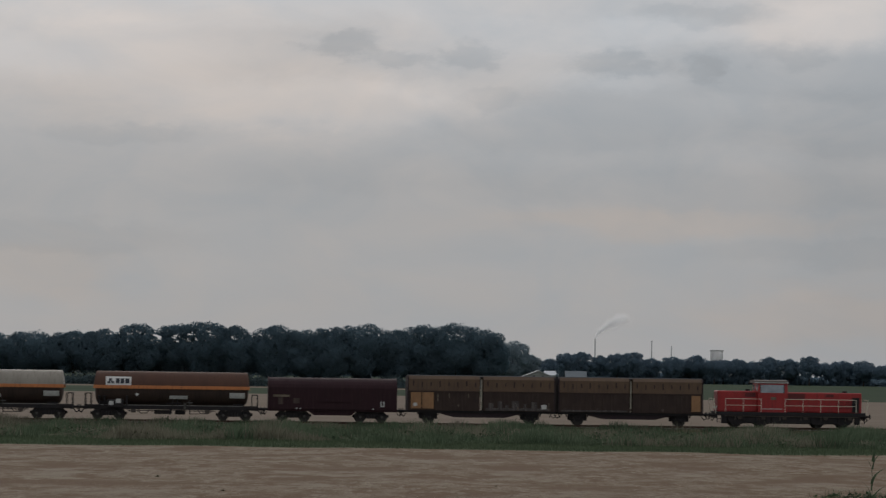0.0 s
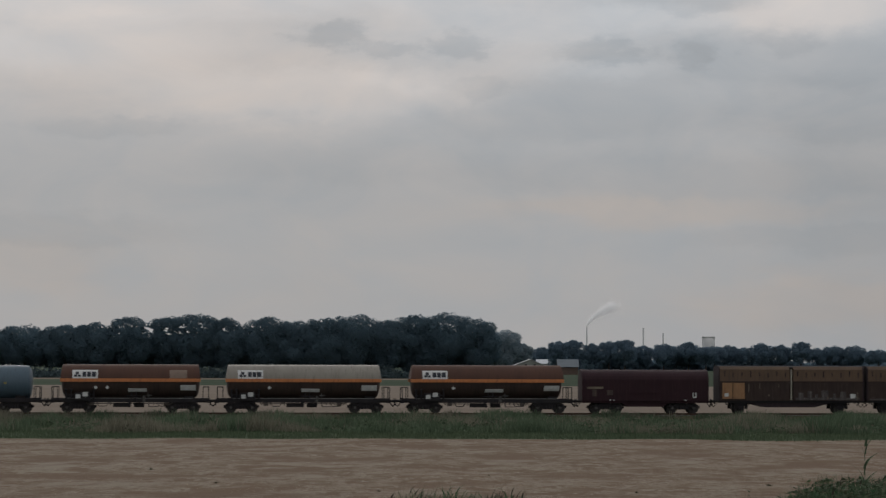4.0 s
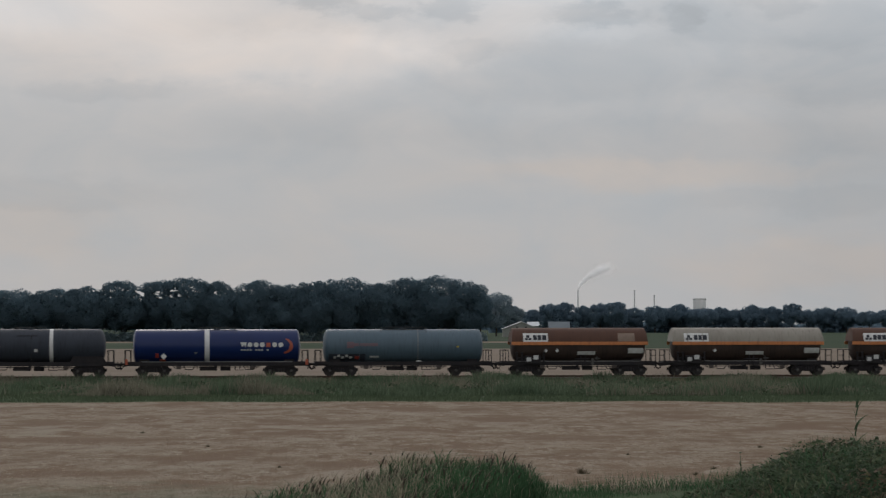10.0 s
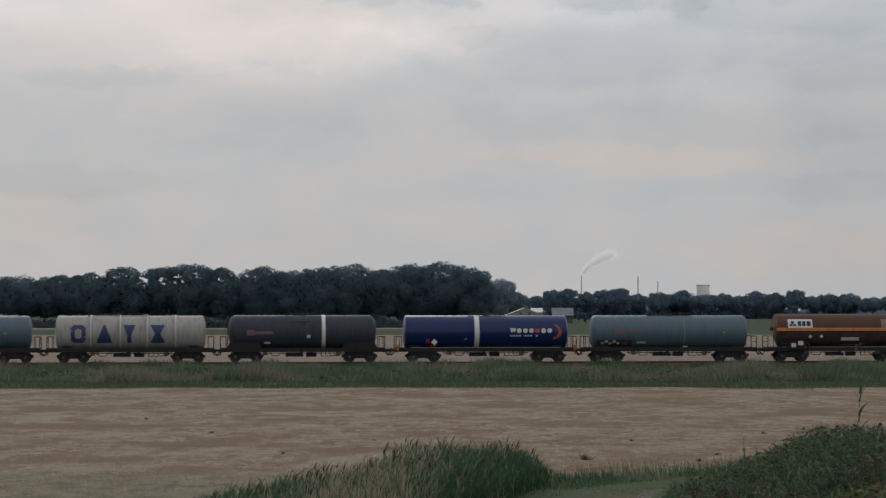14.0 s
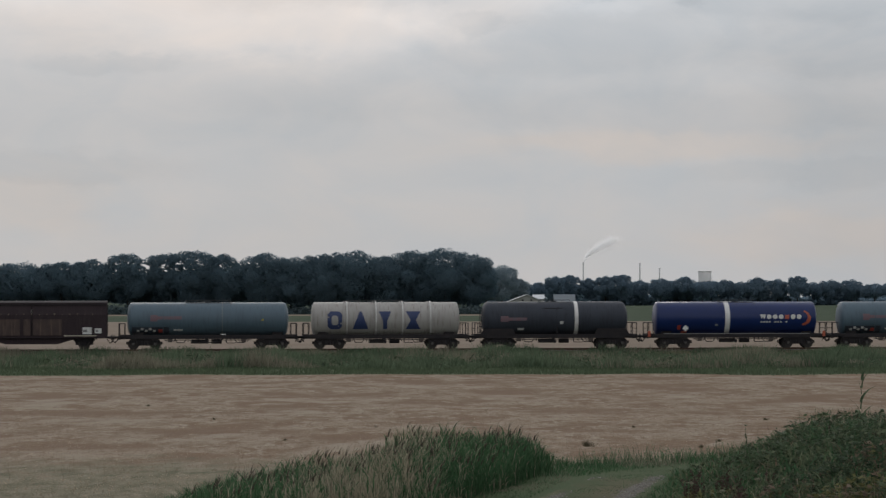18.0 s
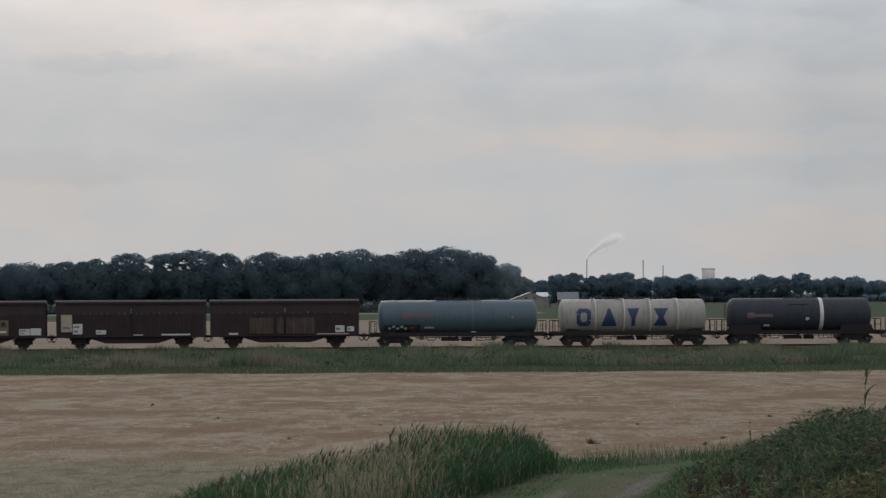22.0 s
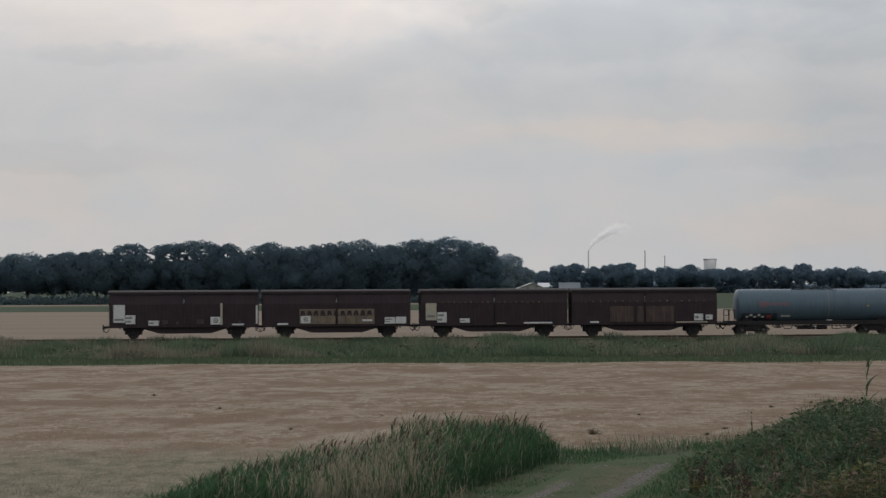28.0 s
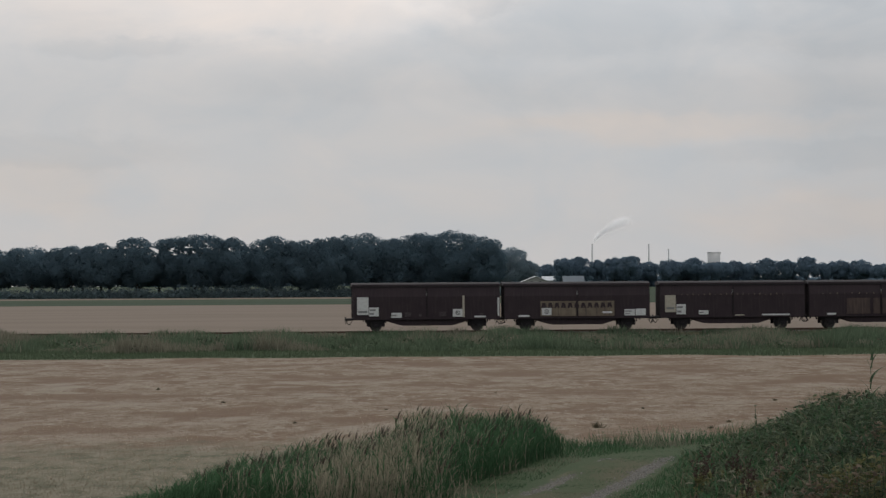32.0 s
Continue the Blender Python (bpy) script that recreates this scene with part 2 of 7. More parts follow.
M = {
    "bark": material("bark", (0.06, 0.05, 0.04), 0.9, 0, (0.03, 0.027, 0.022), 1.5, bump=0.6),
    # blue-grey cast of the air painted into the row's leaf colour
    "leaf_near_haze": leafy("haze_tinted_poplar_leaves", (0.146, 0.218, 0.262), (0.126, 0.194, 0.238), 0.05, 0.6),
    # paler still: thicker haze is painted into these leaves
    "leaf_mid_haze": leafy("haze_tinted_mid_leaves", (0.28, 0.355, 0.40), (0.25, 0.325, 0.37), 0.03, 0.6),
    # distance haze mixed into the base colour as blue-grey
    "leaf_far_haze": leafy("haze_tinted_far_leaves", (0.185, 0.265, 0.335), (0.168, 0.244, 0.31), 0.04, 0.6),
    # paler than the crowns above, to offset their shade and stand for haze
    "hedge": leafy("lightened_undergrowth_leaves", (0.20, 0.265, 0.285), (0.175, 0.235, 0.256), 0.08, 0.6),
    "verge": leafy("verge_grass", (0.142, 0.182, 0.118), (0.062, 0.102, 0.060), 0.4, 0.4),
    "verge_dry": leafy("dry_verge_grass", (0.225, 0.212, 0.160), (0.165, 0.160, 0.118), 0.3, 0.4),
    "verge_dark": leafy("mown_verge", (0.100, 0.132, 0.080), (0.078, 0.108, 0.064), 0.3, 0.4),
    "reed": leafy("green_reed", (0.066, 0.132, 0.064), (0.046, 0.098, 0.050), 0.5, 0.45),
    "reed_dry": leafy("dry_reed", (0.35, 0.315, 0.235), (0.235, 0.21, 0.15), 0.4, 0.4),
    "plume": leafy("reed_plume", (0.075, 0.062, 0.05), (0.055, 0.046, 0.038), 0.3, 0.3),
    "weed": leafy("weed_leaves", (0.084, 0.116, 0.068), (0.052, 0.082, 0.050), 0.55, 0.4),
    "weed_bright": leafy("bright_weed_leaves", (0.140, 0.166, 0.098), (0.100, 0.130, 0.074), 0.5, 0.4),
    "weed_dry": leafy("withered_weed", (0.20, 0.155, 0.11), (0.15, 0.115, 0.085), 0.4, 0.35),
    "weed_yellow": leafy("yellowing_weed", (0.19, 0.185, 0.085), (0.14, 0.145, 0.066), 0.4, 0.35),
    "dock": leafy("dock_seed", (0.085, 0.058, 0.050), (0.062, 0.044, 0.040), 0.4, 0.3),
    "umbel": leafy("pale_umbels", (0.27, 0.26, 0.19), (0.2, 0.19, 0.14), 0.3),
    "tussock": leafy("brown_tussock", (0.115, 0.10, 0.065), (0.085, 0.078, 0.05), 0.4),
    "straw": leafy("stubble_straw", (0.40, 0.335, 0.25), (0.29, 0.225, 0.16), 0.35, 0.45),
    "straw_brown": leafy("weathered_straw", (0.20, 0.152, 0.106), (0.16, 0.118, 0.082), 0.3, 0.4),
    "stone": material("grey_stones", (0.21, 0.20, 0.185), 0.9, 0, (0.12, 0.112, 0.10), 3.0, island=0.4),
    "steel": material("weathered_steel", (0.10, 0.085, 0.075), 0.6, 0.3, (0.06, 0.045, 0.038), 2.0, bump=0.2),
    "black": material("grimy_black_steel", (0.028, 0.0265, 0.030), 0.85, 0.0, (0.042, 0.037, 0.038), 2.2, bump=0.25),
    "wheel": material("brake_dusted_wheel", (0.034, 0.031, 0.031), 0.7, 0.1, (0.055, 0.047, 0.043), 3.0),
    "hub": material("dull_axle_cover", (0.11, 0.105, 0.10), 0.6, 0.3, (0.06, 0.055, 0.05), 5.0),
    "rail": material("rusty_rail", (0.10, 0.06, 0.04), 0.6, 0.5, (0.06, 0.04, 0.03), 2.0),
    "ballast": material("brown_ballast", (0.15, 0.125, 0.105), 0.95, 0, (0.09, 0.078, 0.068), 6.0, bump=1.0),
    "sleeper": material("concrete_sleeper", (0.26, 0.25, 0.23), 0.9, 0, (0.18, 0.17, 0.15), 3.0),
    "brown": material("oxide_brown_paint", (0.049, 0.036, 0.0405), 0.8, 0, (0.037, 0.0275, 0.0325), 0.9, streak=(0.064, 0.050, 0.052), speck=(0.042, 0.031, 0.034), bump=0.1),
    "brown_roof": material("grey_brown_roof", (0.038, 0.034, 0.037), 0.9, 0, (0.028, 0.025, 0.028), 1.2, bump=0.1),
    "brown_warm": material("weathered_warm_brown", (0.066, 0.046, 0.040), 0.8, 0, (0.048, 0.034, 0.032), 0.9, streak=(0.090, 0.066, 0.056), speck=(0.056, 0.040, 0.037), bump=0.1),
    "chalk_smear": material("chalk_smeared_brown", (0.060, 0.048, 0.048), 0.85, 0, (0.115, 0.100, 0.095), 1.4, streak=(0.16, 0.145, 0.135), speck=(0.25, 0.24, 0.225)),
    "chalk_scuff": material("faint_chalk_on_brown", (0.052, 0.039, 0.043), 0.85, 0, (0.066, 0.052, 0.054), 2.0, speck=(0.15, 0.14, 0.135)),
    "faded": material("faded_cream_lettering_ground", (0.215, 0.175, 0.125), 0.75, 0, (0.12, 0.09, 0.068), 1.5, streak=(0.06, 0.045, 0.04)),
    "rusted": material("rust_streaked_brown", (0.078, 0.052, 0.044), 0.75, 0, (0.045, 0.030, 0.031), 1.6, streak=(0.135, 0.095, 0.07)),
    "ochre": material("ochre_brown_paint", (0.148, 0.092, 0.056), 0.7, 0, (0.108, 0.068, 0.044), 0.8, streak=(0.075, 0.05, 0.038), bump=0.1),
    "ochre_pale": material("pale_ochre_panel", (0.40, 0.215, 0.10), 0.6, 0, (0.28, 0.155, 0.08), 1.6, streak=(0.22, 0.11, 0.05)),
    "maroon": material("maroon_tarpaulin", (0.042, 0.0185, 0.024), 0.7, 0, (0.032, 0.0145, 0.019), 0.8, streak=(0.052, 0.027, 0.030), bump=0.15),
    "shield_brown": material("red_brown_sunshield", (0.118, 0.060, 0.042), 0.65, 0, (0.090, 0.048, 0.036), 0.6, streak=(0.075, 0.043, 0.034), bump=0.05),
    "shield_grey": material("grey_beige_sunshield", (0.32, 0.295, 0.25), 0.55, 0, (0.25, 0.225, 0.19), 0.6, streak=(0.18, 0.155, 0.13), bump=0.05),
    "orange": material("orange_stripe_paint", (0.62, 0.22, 0.07), 0.6, 0, (0.48, 0.17, 0.055), 1.0, streak=(0.25, 0.10, 0.05)),
    "tank_dirty": material("sooty_brown_tank", (0.075, 0.05, 0.042), 0.6, 0, (0.048, 0.036, 0.032), 0.8, streak=(0.03, 0.025, 0.023)),
    "grey_blue": material("blue_grey_tank_paint", (0.088, 0.138, 0.178), 0.5, 0, (0.072, 0.114, 0.150), 0.6, streak=(0.058, 0.086, 0.108), bump=0.03),
    "blue": material("deep_blue_tank_paint", (0.0085, 0.024, 0.112), 0.30, 0, (0.007, 0.020, 0.094), 0.6),
    "char": material("charcoal_tank_paint", (0.050, 0.058, 0.076), 0.55, 0, (0.038, 0.044, 0.058), 0.7, streak=(0.028, 0.031, 0.038)),
    "white_tank": material("weathered_white_tank", (0.40, 0.39, 0.375), 0.6, 0, (0.31, 0.297, 0.28), 0.7, streak=(0.19, 0.168, 0.148), bump=0.03),
    "white": material("white_paint", (0.75, 0.75, 0.74), 0.5, 0, (0.62, 0.62, 0.60), 3.0),
    "label": material("white_label_plate", (0.68, 0.69, 0.68), 0.6, 0, (0.52, 0.52, 0.50), 4.0),
    "shield_pale": material("bleached_square", (0.26, 0.19, 0.145), 0.6, 0, (0.20, 0.14, 0.105), 2.0),
    "walk_grey": material("galvanised_walkway", (0.085, 0.095, 0.105), 0.7, 0.2, (0.06, 0.066, 0.074), 2.0),
    "navy_black": material("navy_black_lettering", (0.024, 0.028, 0.042), 0.6),
    "mark_grey": material("worn_marks_and_sill_light", (0.26, 0.26, 0.26), 0.6),
    "cream": material("yellowed_plate", (0.47, 0.43, 0.35), 0.6, 0, (0.37, 0.335, 0.27), 4.0),
    "ink": material("black_lettering", (0.03, 0.03, 0.035), 0.6),
    "letter_blue": material("blue_lettering", (0.022, 0.040, 0.125), 0.5, 0, (0.035, 0.055, 0.14), 4.0),
    "red": material("red_locomotive_paint", (0.41, 0.029, 0.031), 0.5, 0, (0.35, 0.025, 0.027), 0.9, streak=(0.17, 0.022, 0.023), coat=0.05),
    "red_soot": material("sooty_red_paint", (0.16, 0.018, 0.020), 0.6, 0, (0.07, 0.016, 0.018), 2.0),
    "red_mark": material("red_marking", (0.45, 0.05, 0.03), 0.5, 0, (0.30, 0.05, 0.04), 2.0),
    "red_faded": material("faded_red_lettering", (0.20, 0.10, 0.115), 0.6, 0, (0.13, 0.13, 0.155), 3.0),
    "orange_red": material("orange_red_marking", (0.48, 0.105, 0.05), 0.5, 0, (0.32, 0.08, 0.05), 3.0),
    "rail_cream": material("cream_handrail_paint", (0.78, 0.73, 0.60), 0.5, 0, (0.66, 0.60, 0.48), 2.0),
    "yellow": material("yellow_marking", (0.55, 0.42, 0.06), 0.5),
    "glass": material("cab_glass", (0.30, 0.33, 0.36), 0.12, 0.5),
    # near-white base colours put the horizon haze into tower and chimneys
    "concrete": material("haze_paled_concrete", (0.88, 0.88, 0.88), 0.9, 0, (0.84, 0.84, 0.85), 0.05),
    "chimney": material("haze_paled_chimney_concrete", (0.88, 0.88, 0.88), 0.9, 0, (0.84, 0.85, 0.85), 0.05),
    "steam": leafy("white_steam", (0.98, 0.98, 0.98), (0.97, 0.97, 0.98), 0.02, 0.92),
    "barn_wall": material("pale_barn_boards", (0.30, 0.31, 0.285), 0.8, 0, (0.24, 0.25, 0.23), 0.4),
    "barn_roof": material("grey_white_corrugated_roof", (0.66, 0.69, 0.72), 0.6, 0, (0.54, 0.57, 0.60), 0.3),
    "slate": material("blue_grey_roof", (0.18, 0.21, 0.235), 0.8, 0, (0.15, 0.175, 0.195), 0.3),
    "brick_far": material("red_brick_wall", (0.16, 0.11, 0.09), 0.9, 0, (0.12, 0.085, 0.07), 0.5),
}
M["blue"].node_tree.nodes["Principled BSDF"].inputs["Specular IOR Level"].default_value = 0.38
for key in ("black", "brown", "brown_warm", "char", "maroon", "shield_brown", "tank_dirty"):
    M[key].node_tree.nodes["Principled BSDF"].inputs["Specular IOR Level"].default_value = 0.22


# ---- mesh helpers ----
def empty(name, m=None):
    ob = new(name)
    ob.empty_display_size = 0.3
    if m is not None:
        ob.matrix_basis = m
    return ob


def part(name, bm, mat, parent, label="", smooth=False):
    me = bpy.data.meshes.new(name)
    bm.to_mesh(me)
    bm.free()
    me.materials.append(M[mat])
    if smooth:
        me.shade_smooth()
    ob = new(name, me)
    ob.parent = parent
    if label:
        ob["label"] = label
    return ob


def soup(name, P, mat, parent=None):
    """One mesh of many loose triangles or quads, P of shape (n, corners, 3)."""
    n, c, _ = P.shape
    me = bpy.data.meshes.new(name)
    me.vertices.add(n * c)
    me.vertices.foreach_set("co", P.reshape(-1).astype(np.float32))
    me.loops.add(n * c)
    me.loops.foreach_set("vertex_index", np.arange(n * c, dtype=np.int32))
    me.polygons.add(n)
    me.polygons.foreach_set("loop_start", np.arange(0, n * c, c, dtype=np.int32))
    me.update(calc_edges=True)
    me.materials.append(M[mat])
    ob = new(name, me)
    ob.parent = parent
    return ob


def box(bm, x0, x1, y0, y1, z0, z1, bevel=0.0):
    r = bmesh.ops.create_cube(bm, size=1, matrix=Matrix.Translation(((x0 + x1) / 2, (y0 + y1) / 2, (z0 + z1) / 2)) @ Matrix.Diagonal((x1 - x0, y1 - y0, z1 - z0, 1)))
    if bevel:
        edges = list({e for v in r["verts"] for e in v.link_edges})
        bmesh.ops.bevel(bm, geom=edges, offset=bevel, segments=2, affect="EDGES", profile=0.5)
    return bm


def rod(bm, a, b, r, seg=8, r2=None):
    a, b = Vector(a), Vector(b)
    m = Matrix.Translation((a + b) / 2) @ (b - a).to_track_quat("Z", "Y").to_matrix().to_4x4()
    bmesh.ops.create_cone(bm, cap_ends=True, segments=seg, radius1=r, radius2=r if r2 is None else r2, depth=(b - a).length, matrix=m)
    return bm


def lathe(bm, profile, cz, seg=40, a0=0.0, a1=math.tau):
    """Turn (x, radius) rows about the wagon's long axis at height cz."""
    full = a1 - a0 > math.tau - 0.01
    steps = seg if full else seg + 1
    rings = []
    for x, r in profile:
        rings.append([bm.verts.new((x, r * math.cos(a0 + (a1 - a0) * k / seg), cz + r * math.sin(a0 + (a1 - a0) * k / seg))) for k in range(steps)])
    for p, q in zip(rings, rings[1:]):
        for k in range(seg):
            bm.faces.new((p[k], p[(k + 1) % steps], q[(k + 1) % steps], q[k]))
    if full:
        for ring in (rings[0], rings[-1]):
            if profile[0][1] > 0.001:
                bm.faces.new(ring)
    bmesh.ops.recalc_face_normals(bm, faces=bm.faces)
    return bm


def prism(bm, poly, y0, y1):
    """A side-view outline (x, z) given thickness from y0 to y1."""
    a = [bm.verts.new((x, y0, z)) for x, z in poly]
    b = [bm.verts.new((x, y1, z)) for x, z in poly]
    bm.faces.new(a), bm.faces.new(b[::-1])
    for k in range(len(poly)):
        j = (k + 1) % len(poly)
        bm.faces.new((a[k], a[j], b[j], b[k]))
    bmesh.ops.recalc_face_normals(bm, faces=bm.faces)
    return bm


def section(bm, poly, x0, x1):
    """A cross-section outline (y, z) drawn along the wagon from x0 to x1."""
    a = [bm.verts.new((x0, y, z)) for y, z in poly]
    b = [bm.verts.new((x1, y, z)) for y, z in poly]
    bm.faces.new(a), bm.faces.new(b[::-1])
    for k in range(len(poly)):
        j = (k + 1) % len(poly)
        bm.faces.new((a[k], a[j], b[j], b[k]))
    bmesh.ops.recalc_face_normals(bm, faces=bm.faces)
    return bm


def B():
    return bmesh.new()


# ---- ground ----
TRACK_Y, SLOPE = 250.0, 0.085
TURN = math.degrees(math.atan(SLOPE))


def sstep(a, b, x):
    t = np.clip((x - a) / (b - a), 0, 1)
    return t * t * (3 - 2 * t)


def wavy(x, y, s, seed):
    """Cheap smooth noise in -1..1 for arrays."""
    r = np.random.RandomState(seed)
    out = 0
    for k in range(7):
        a, p, w = r.uniform(0, math.tau), r.uniform(0, math.tau), r.uniform(0.5, 1.9)
        out = out + np.sin((x * math.cos(a) + y * math.sin(a)) * w / s + p)
    return out / 3.2


def along(x, y):
    return y - SLOPE * x


def field_edge(x):
    """The near edge of the stubble, where the rough margin begins."""
    return np.minimum(81.0 + 1.75 * x, 86.5 + 0.55 * (x - 3.2))


def path_centre(y):
    """Middle of the farm track, which bends off along the field edge."""
    return 2.73 + 0.20 * (y - 67.3) + 0.05 * np.maximum(y - 79, 0) ** 2


def height(x, y):
    t = along(x, y)
    z = 0.45 * sstep(243.5, 247.2, t) * (1 - sstep(252.8, 256, t))
    z = z + 0.05 * wavy(x, y, 3.0, 3) * sstep(20, 40, y) * (1 - sstep(200, 400, y))
    z = z + 3.3 * (1 - sstep(18, 52, y))
    mound = 0.62 * sstep(4.8, 10.2, x) * np.exp(-((y - 66) / 11.5) ** 2)
    z = z + 1.72 * mound
    z = z - 0.5 * np.exp(-((y - (76.0 + 1.75 * x)) / 3.0) ** 2) * sstep(-12, -6, x) * (1 - sstep(1.0, 3.0, x)) * 0.6
    return z


def ground_material():
    m = bpy.data.materials.new("farmland")
    m.use_nodes = True
    nt = m.node_tree
    L = nt.links.new
    b = nt.nodes["Principled BSDF"]
    b.inputs["Roughness"].default_value = 0.95
    b.inputs["Specular IOR Level"].default_value = 0.1
    co = nt.nodes.new("ShaderNodeTexCoord")

    def tex(scale, stretch, detail=6.0, rough=0.5):
        mp = nt.nodes.new("ShaderNodeMapping")
        mp.inputs["Scale"].default_value = stretch
        L(co.outputs["Object"], mp.inputs[0])
        n = nt.nodes.new("ShaderNodeTexNoise")
        n.inputs["Scale"].default_value, n.inputs["Detail"].default_value = scale, detail
        n.inputs["Roughness"].default_value = rough
        L(mp.outputs[0], n.inputs["Vector"])
        return n.outputs["Fac"]

    def rng(src, lo, hi):
        r = nt.nodes.new("ShaderNodeMapRange")
        r.inputs["From Min"].default_value, r.inputs["From Max"].default_value = lo, hi
        L(src, r.inputs["Value"])
        return r.outputs[0]

    def blend(fac, c1, c2):
        x = node(nt, "ShaderNodeMix", data_type="RGBA")
        L(fac, x.inputs["Factor"])
        for k, c in ((6, c1), (7, c2)):
            if isinstance(c, tuple):
                x.inputs[k].default_value = (*c, 1)
            else:
                L(c, x.inputs[k])
        return x.outputs[2]

    def attr(name):
        a = nt.nodes.new("ShaderNodeAttribute")
        a.attribute_name = name
        # ragged borders
        add = node(nt, "ShaderNodeMath", operation="MULTIPLY_ADD")
        L(tex(0.9, (1, 0.5, 1)), add.inputs[0])
        add.inputs[1].default_value = 0.7
        s = node(nt, "ShaderNodeMath", operation="SUBTRACT")
        L(a.outputs["Fac"], s.inputs[0])
        s.inputs[1].default_value = 0.35
        L(s.outputs[0], add.inputs[2])
        return rng(add.outputs[0], 0.35, 0.65)

    # cut straw: pale swaths, reddish bare strips, fine litter
    straw = blend(rng(tex(0.40, (1.2, 0.44, 1), 12, 0.70), 0.455, 0.565), (0.252, 0.201, 0.148), (0.172, 0.113, 0.073))
    straw = blend(rng(tex(1.0, (1.2, 0.38, 1), 10, 0.72), 0.51, 0.61), straw, (0.302, 0.255, 0.196))
    straw = blend(rng(tex(2.4, (1.5, 0.42, 1), 10, 0.74), 0.53, 0.63), straw, (0.145, 0.097, 0.064))
    straw = blend(rng(tex(6.0, (1.3, 0.5, 1), 8, 0.75), 0.54, 0.66), straw, (0.120, 0.088, 0.060))
    straw = blend(rng(tex(0.20, (0.9, 0.45, 1), 9, 0.62), 0.50, 0.60), straw, (0.166, 0.110, 0.072))
    straw = blend(rng(tex(0.24, (0.8, 0.40, 1), 10, 0.66), 0.55, 0.64), straw, (0.274, 0.230, 0.176))
    far = blend(rng(tex(0.05, (0.4, 1, 1)), 0.4, 0.65), (0.215, 0.172, 0.135), (0.19, 0.15, 0.115))
    green = blend(rng(tex(0.25, (1, 0.5, 1)), 0.38, 0.62), (0.048, 0.076, 0.034), (0.068, 0.088, 0.044))
    meadow = blend(rng(tex(0.02, (0.3, 1, 1)), 0.4, 0.6), (0.026, 0.050, 0.024), (0.036, 0.058, 0.030))
    rough = blend(rng(tex(0.5, (1, 0.4, 1), 8), 0.42, 0.6), (0.060, 0.080, 0.038), (0.096, 0.092, 0.054))
    gravel = blend(rng(tex(5.0, (1, 0.6, 1), 10, 0.8), 0.44, 0.58), (0.158, 0.146, 0.130), (0.088, 0.080, 0.062))
    dull = blend(rng(tex(1.1, (1.2, 0.5, 1), 8), 0.42, 0.60), (0.178, 0.160, 0.110), (0.108, 0.104, 0.064))
    dull = blend(rng(tex(1.4, (1.2, 0.36, 1), 14, 0.85), 0.48, 0.62), dull, (0.245, 0.215, 0.160))
    dull = blend(rng(tex(0.8, (1.0, 0.4, 1), 14, 0.85), 0.54, 0.66), dull, (0.090, 0.096, 0.052))
    straw = blend(attr("near"), straw, dull)
    col = blend(attr("far"), straw, far)
    col = blend(attr("meadow"), col, meadow)
    col = blend(attr("rough"), col, rough)
    col = blend(attr("green"), col, green)
    col = blend(attr("rut"), col, gravel)
    L(col, b.inputs["Base Color"])
    bp = nt.nodes.new("ShaderNodeBump")
    bp.inputs["Strength"].default_value, bp.inputs["Distance"].default_value = 0.45, 0.05
    L(tex(9.0, (1, 0.9, 1), 8), bp.inputs["Height"])
    L(bp.outputs[0], b.inputs["Normal"])
    return m


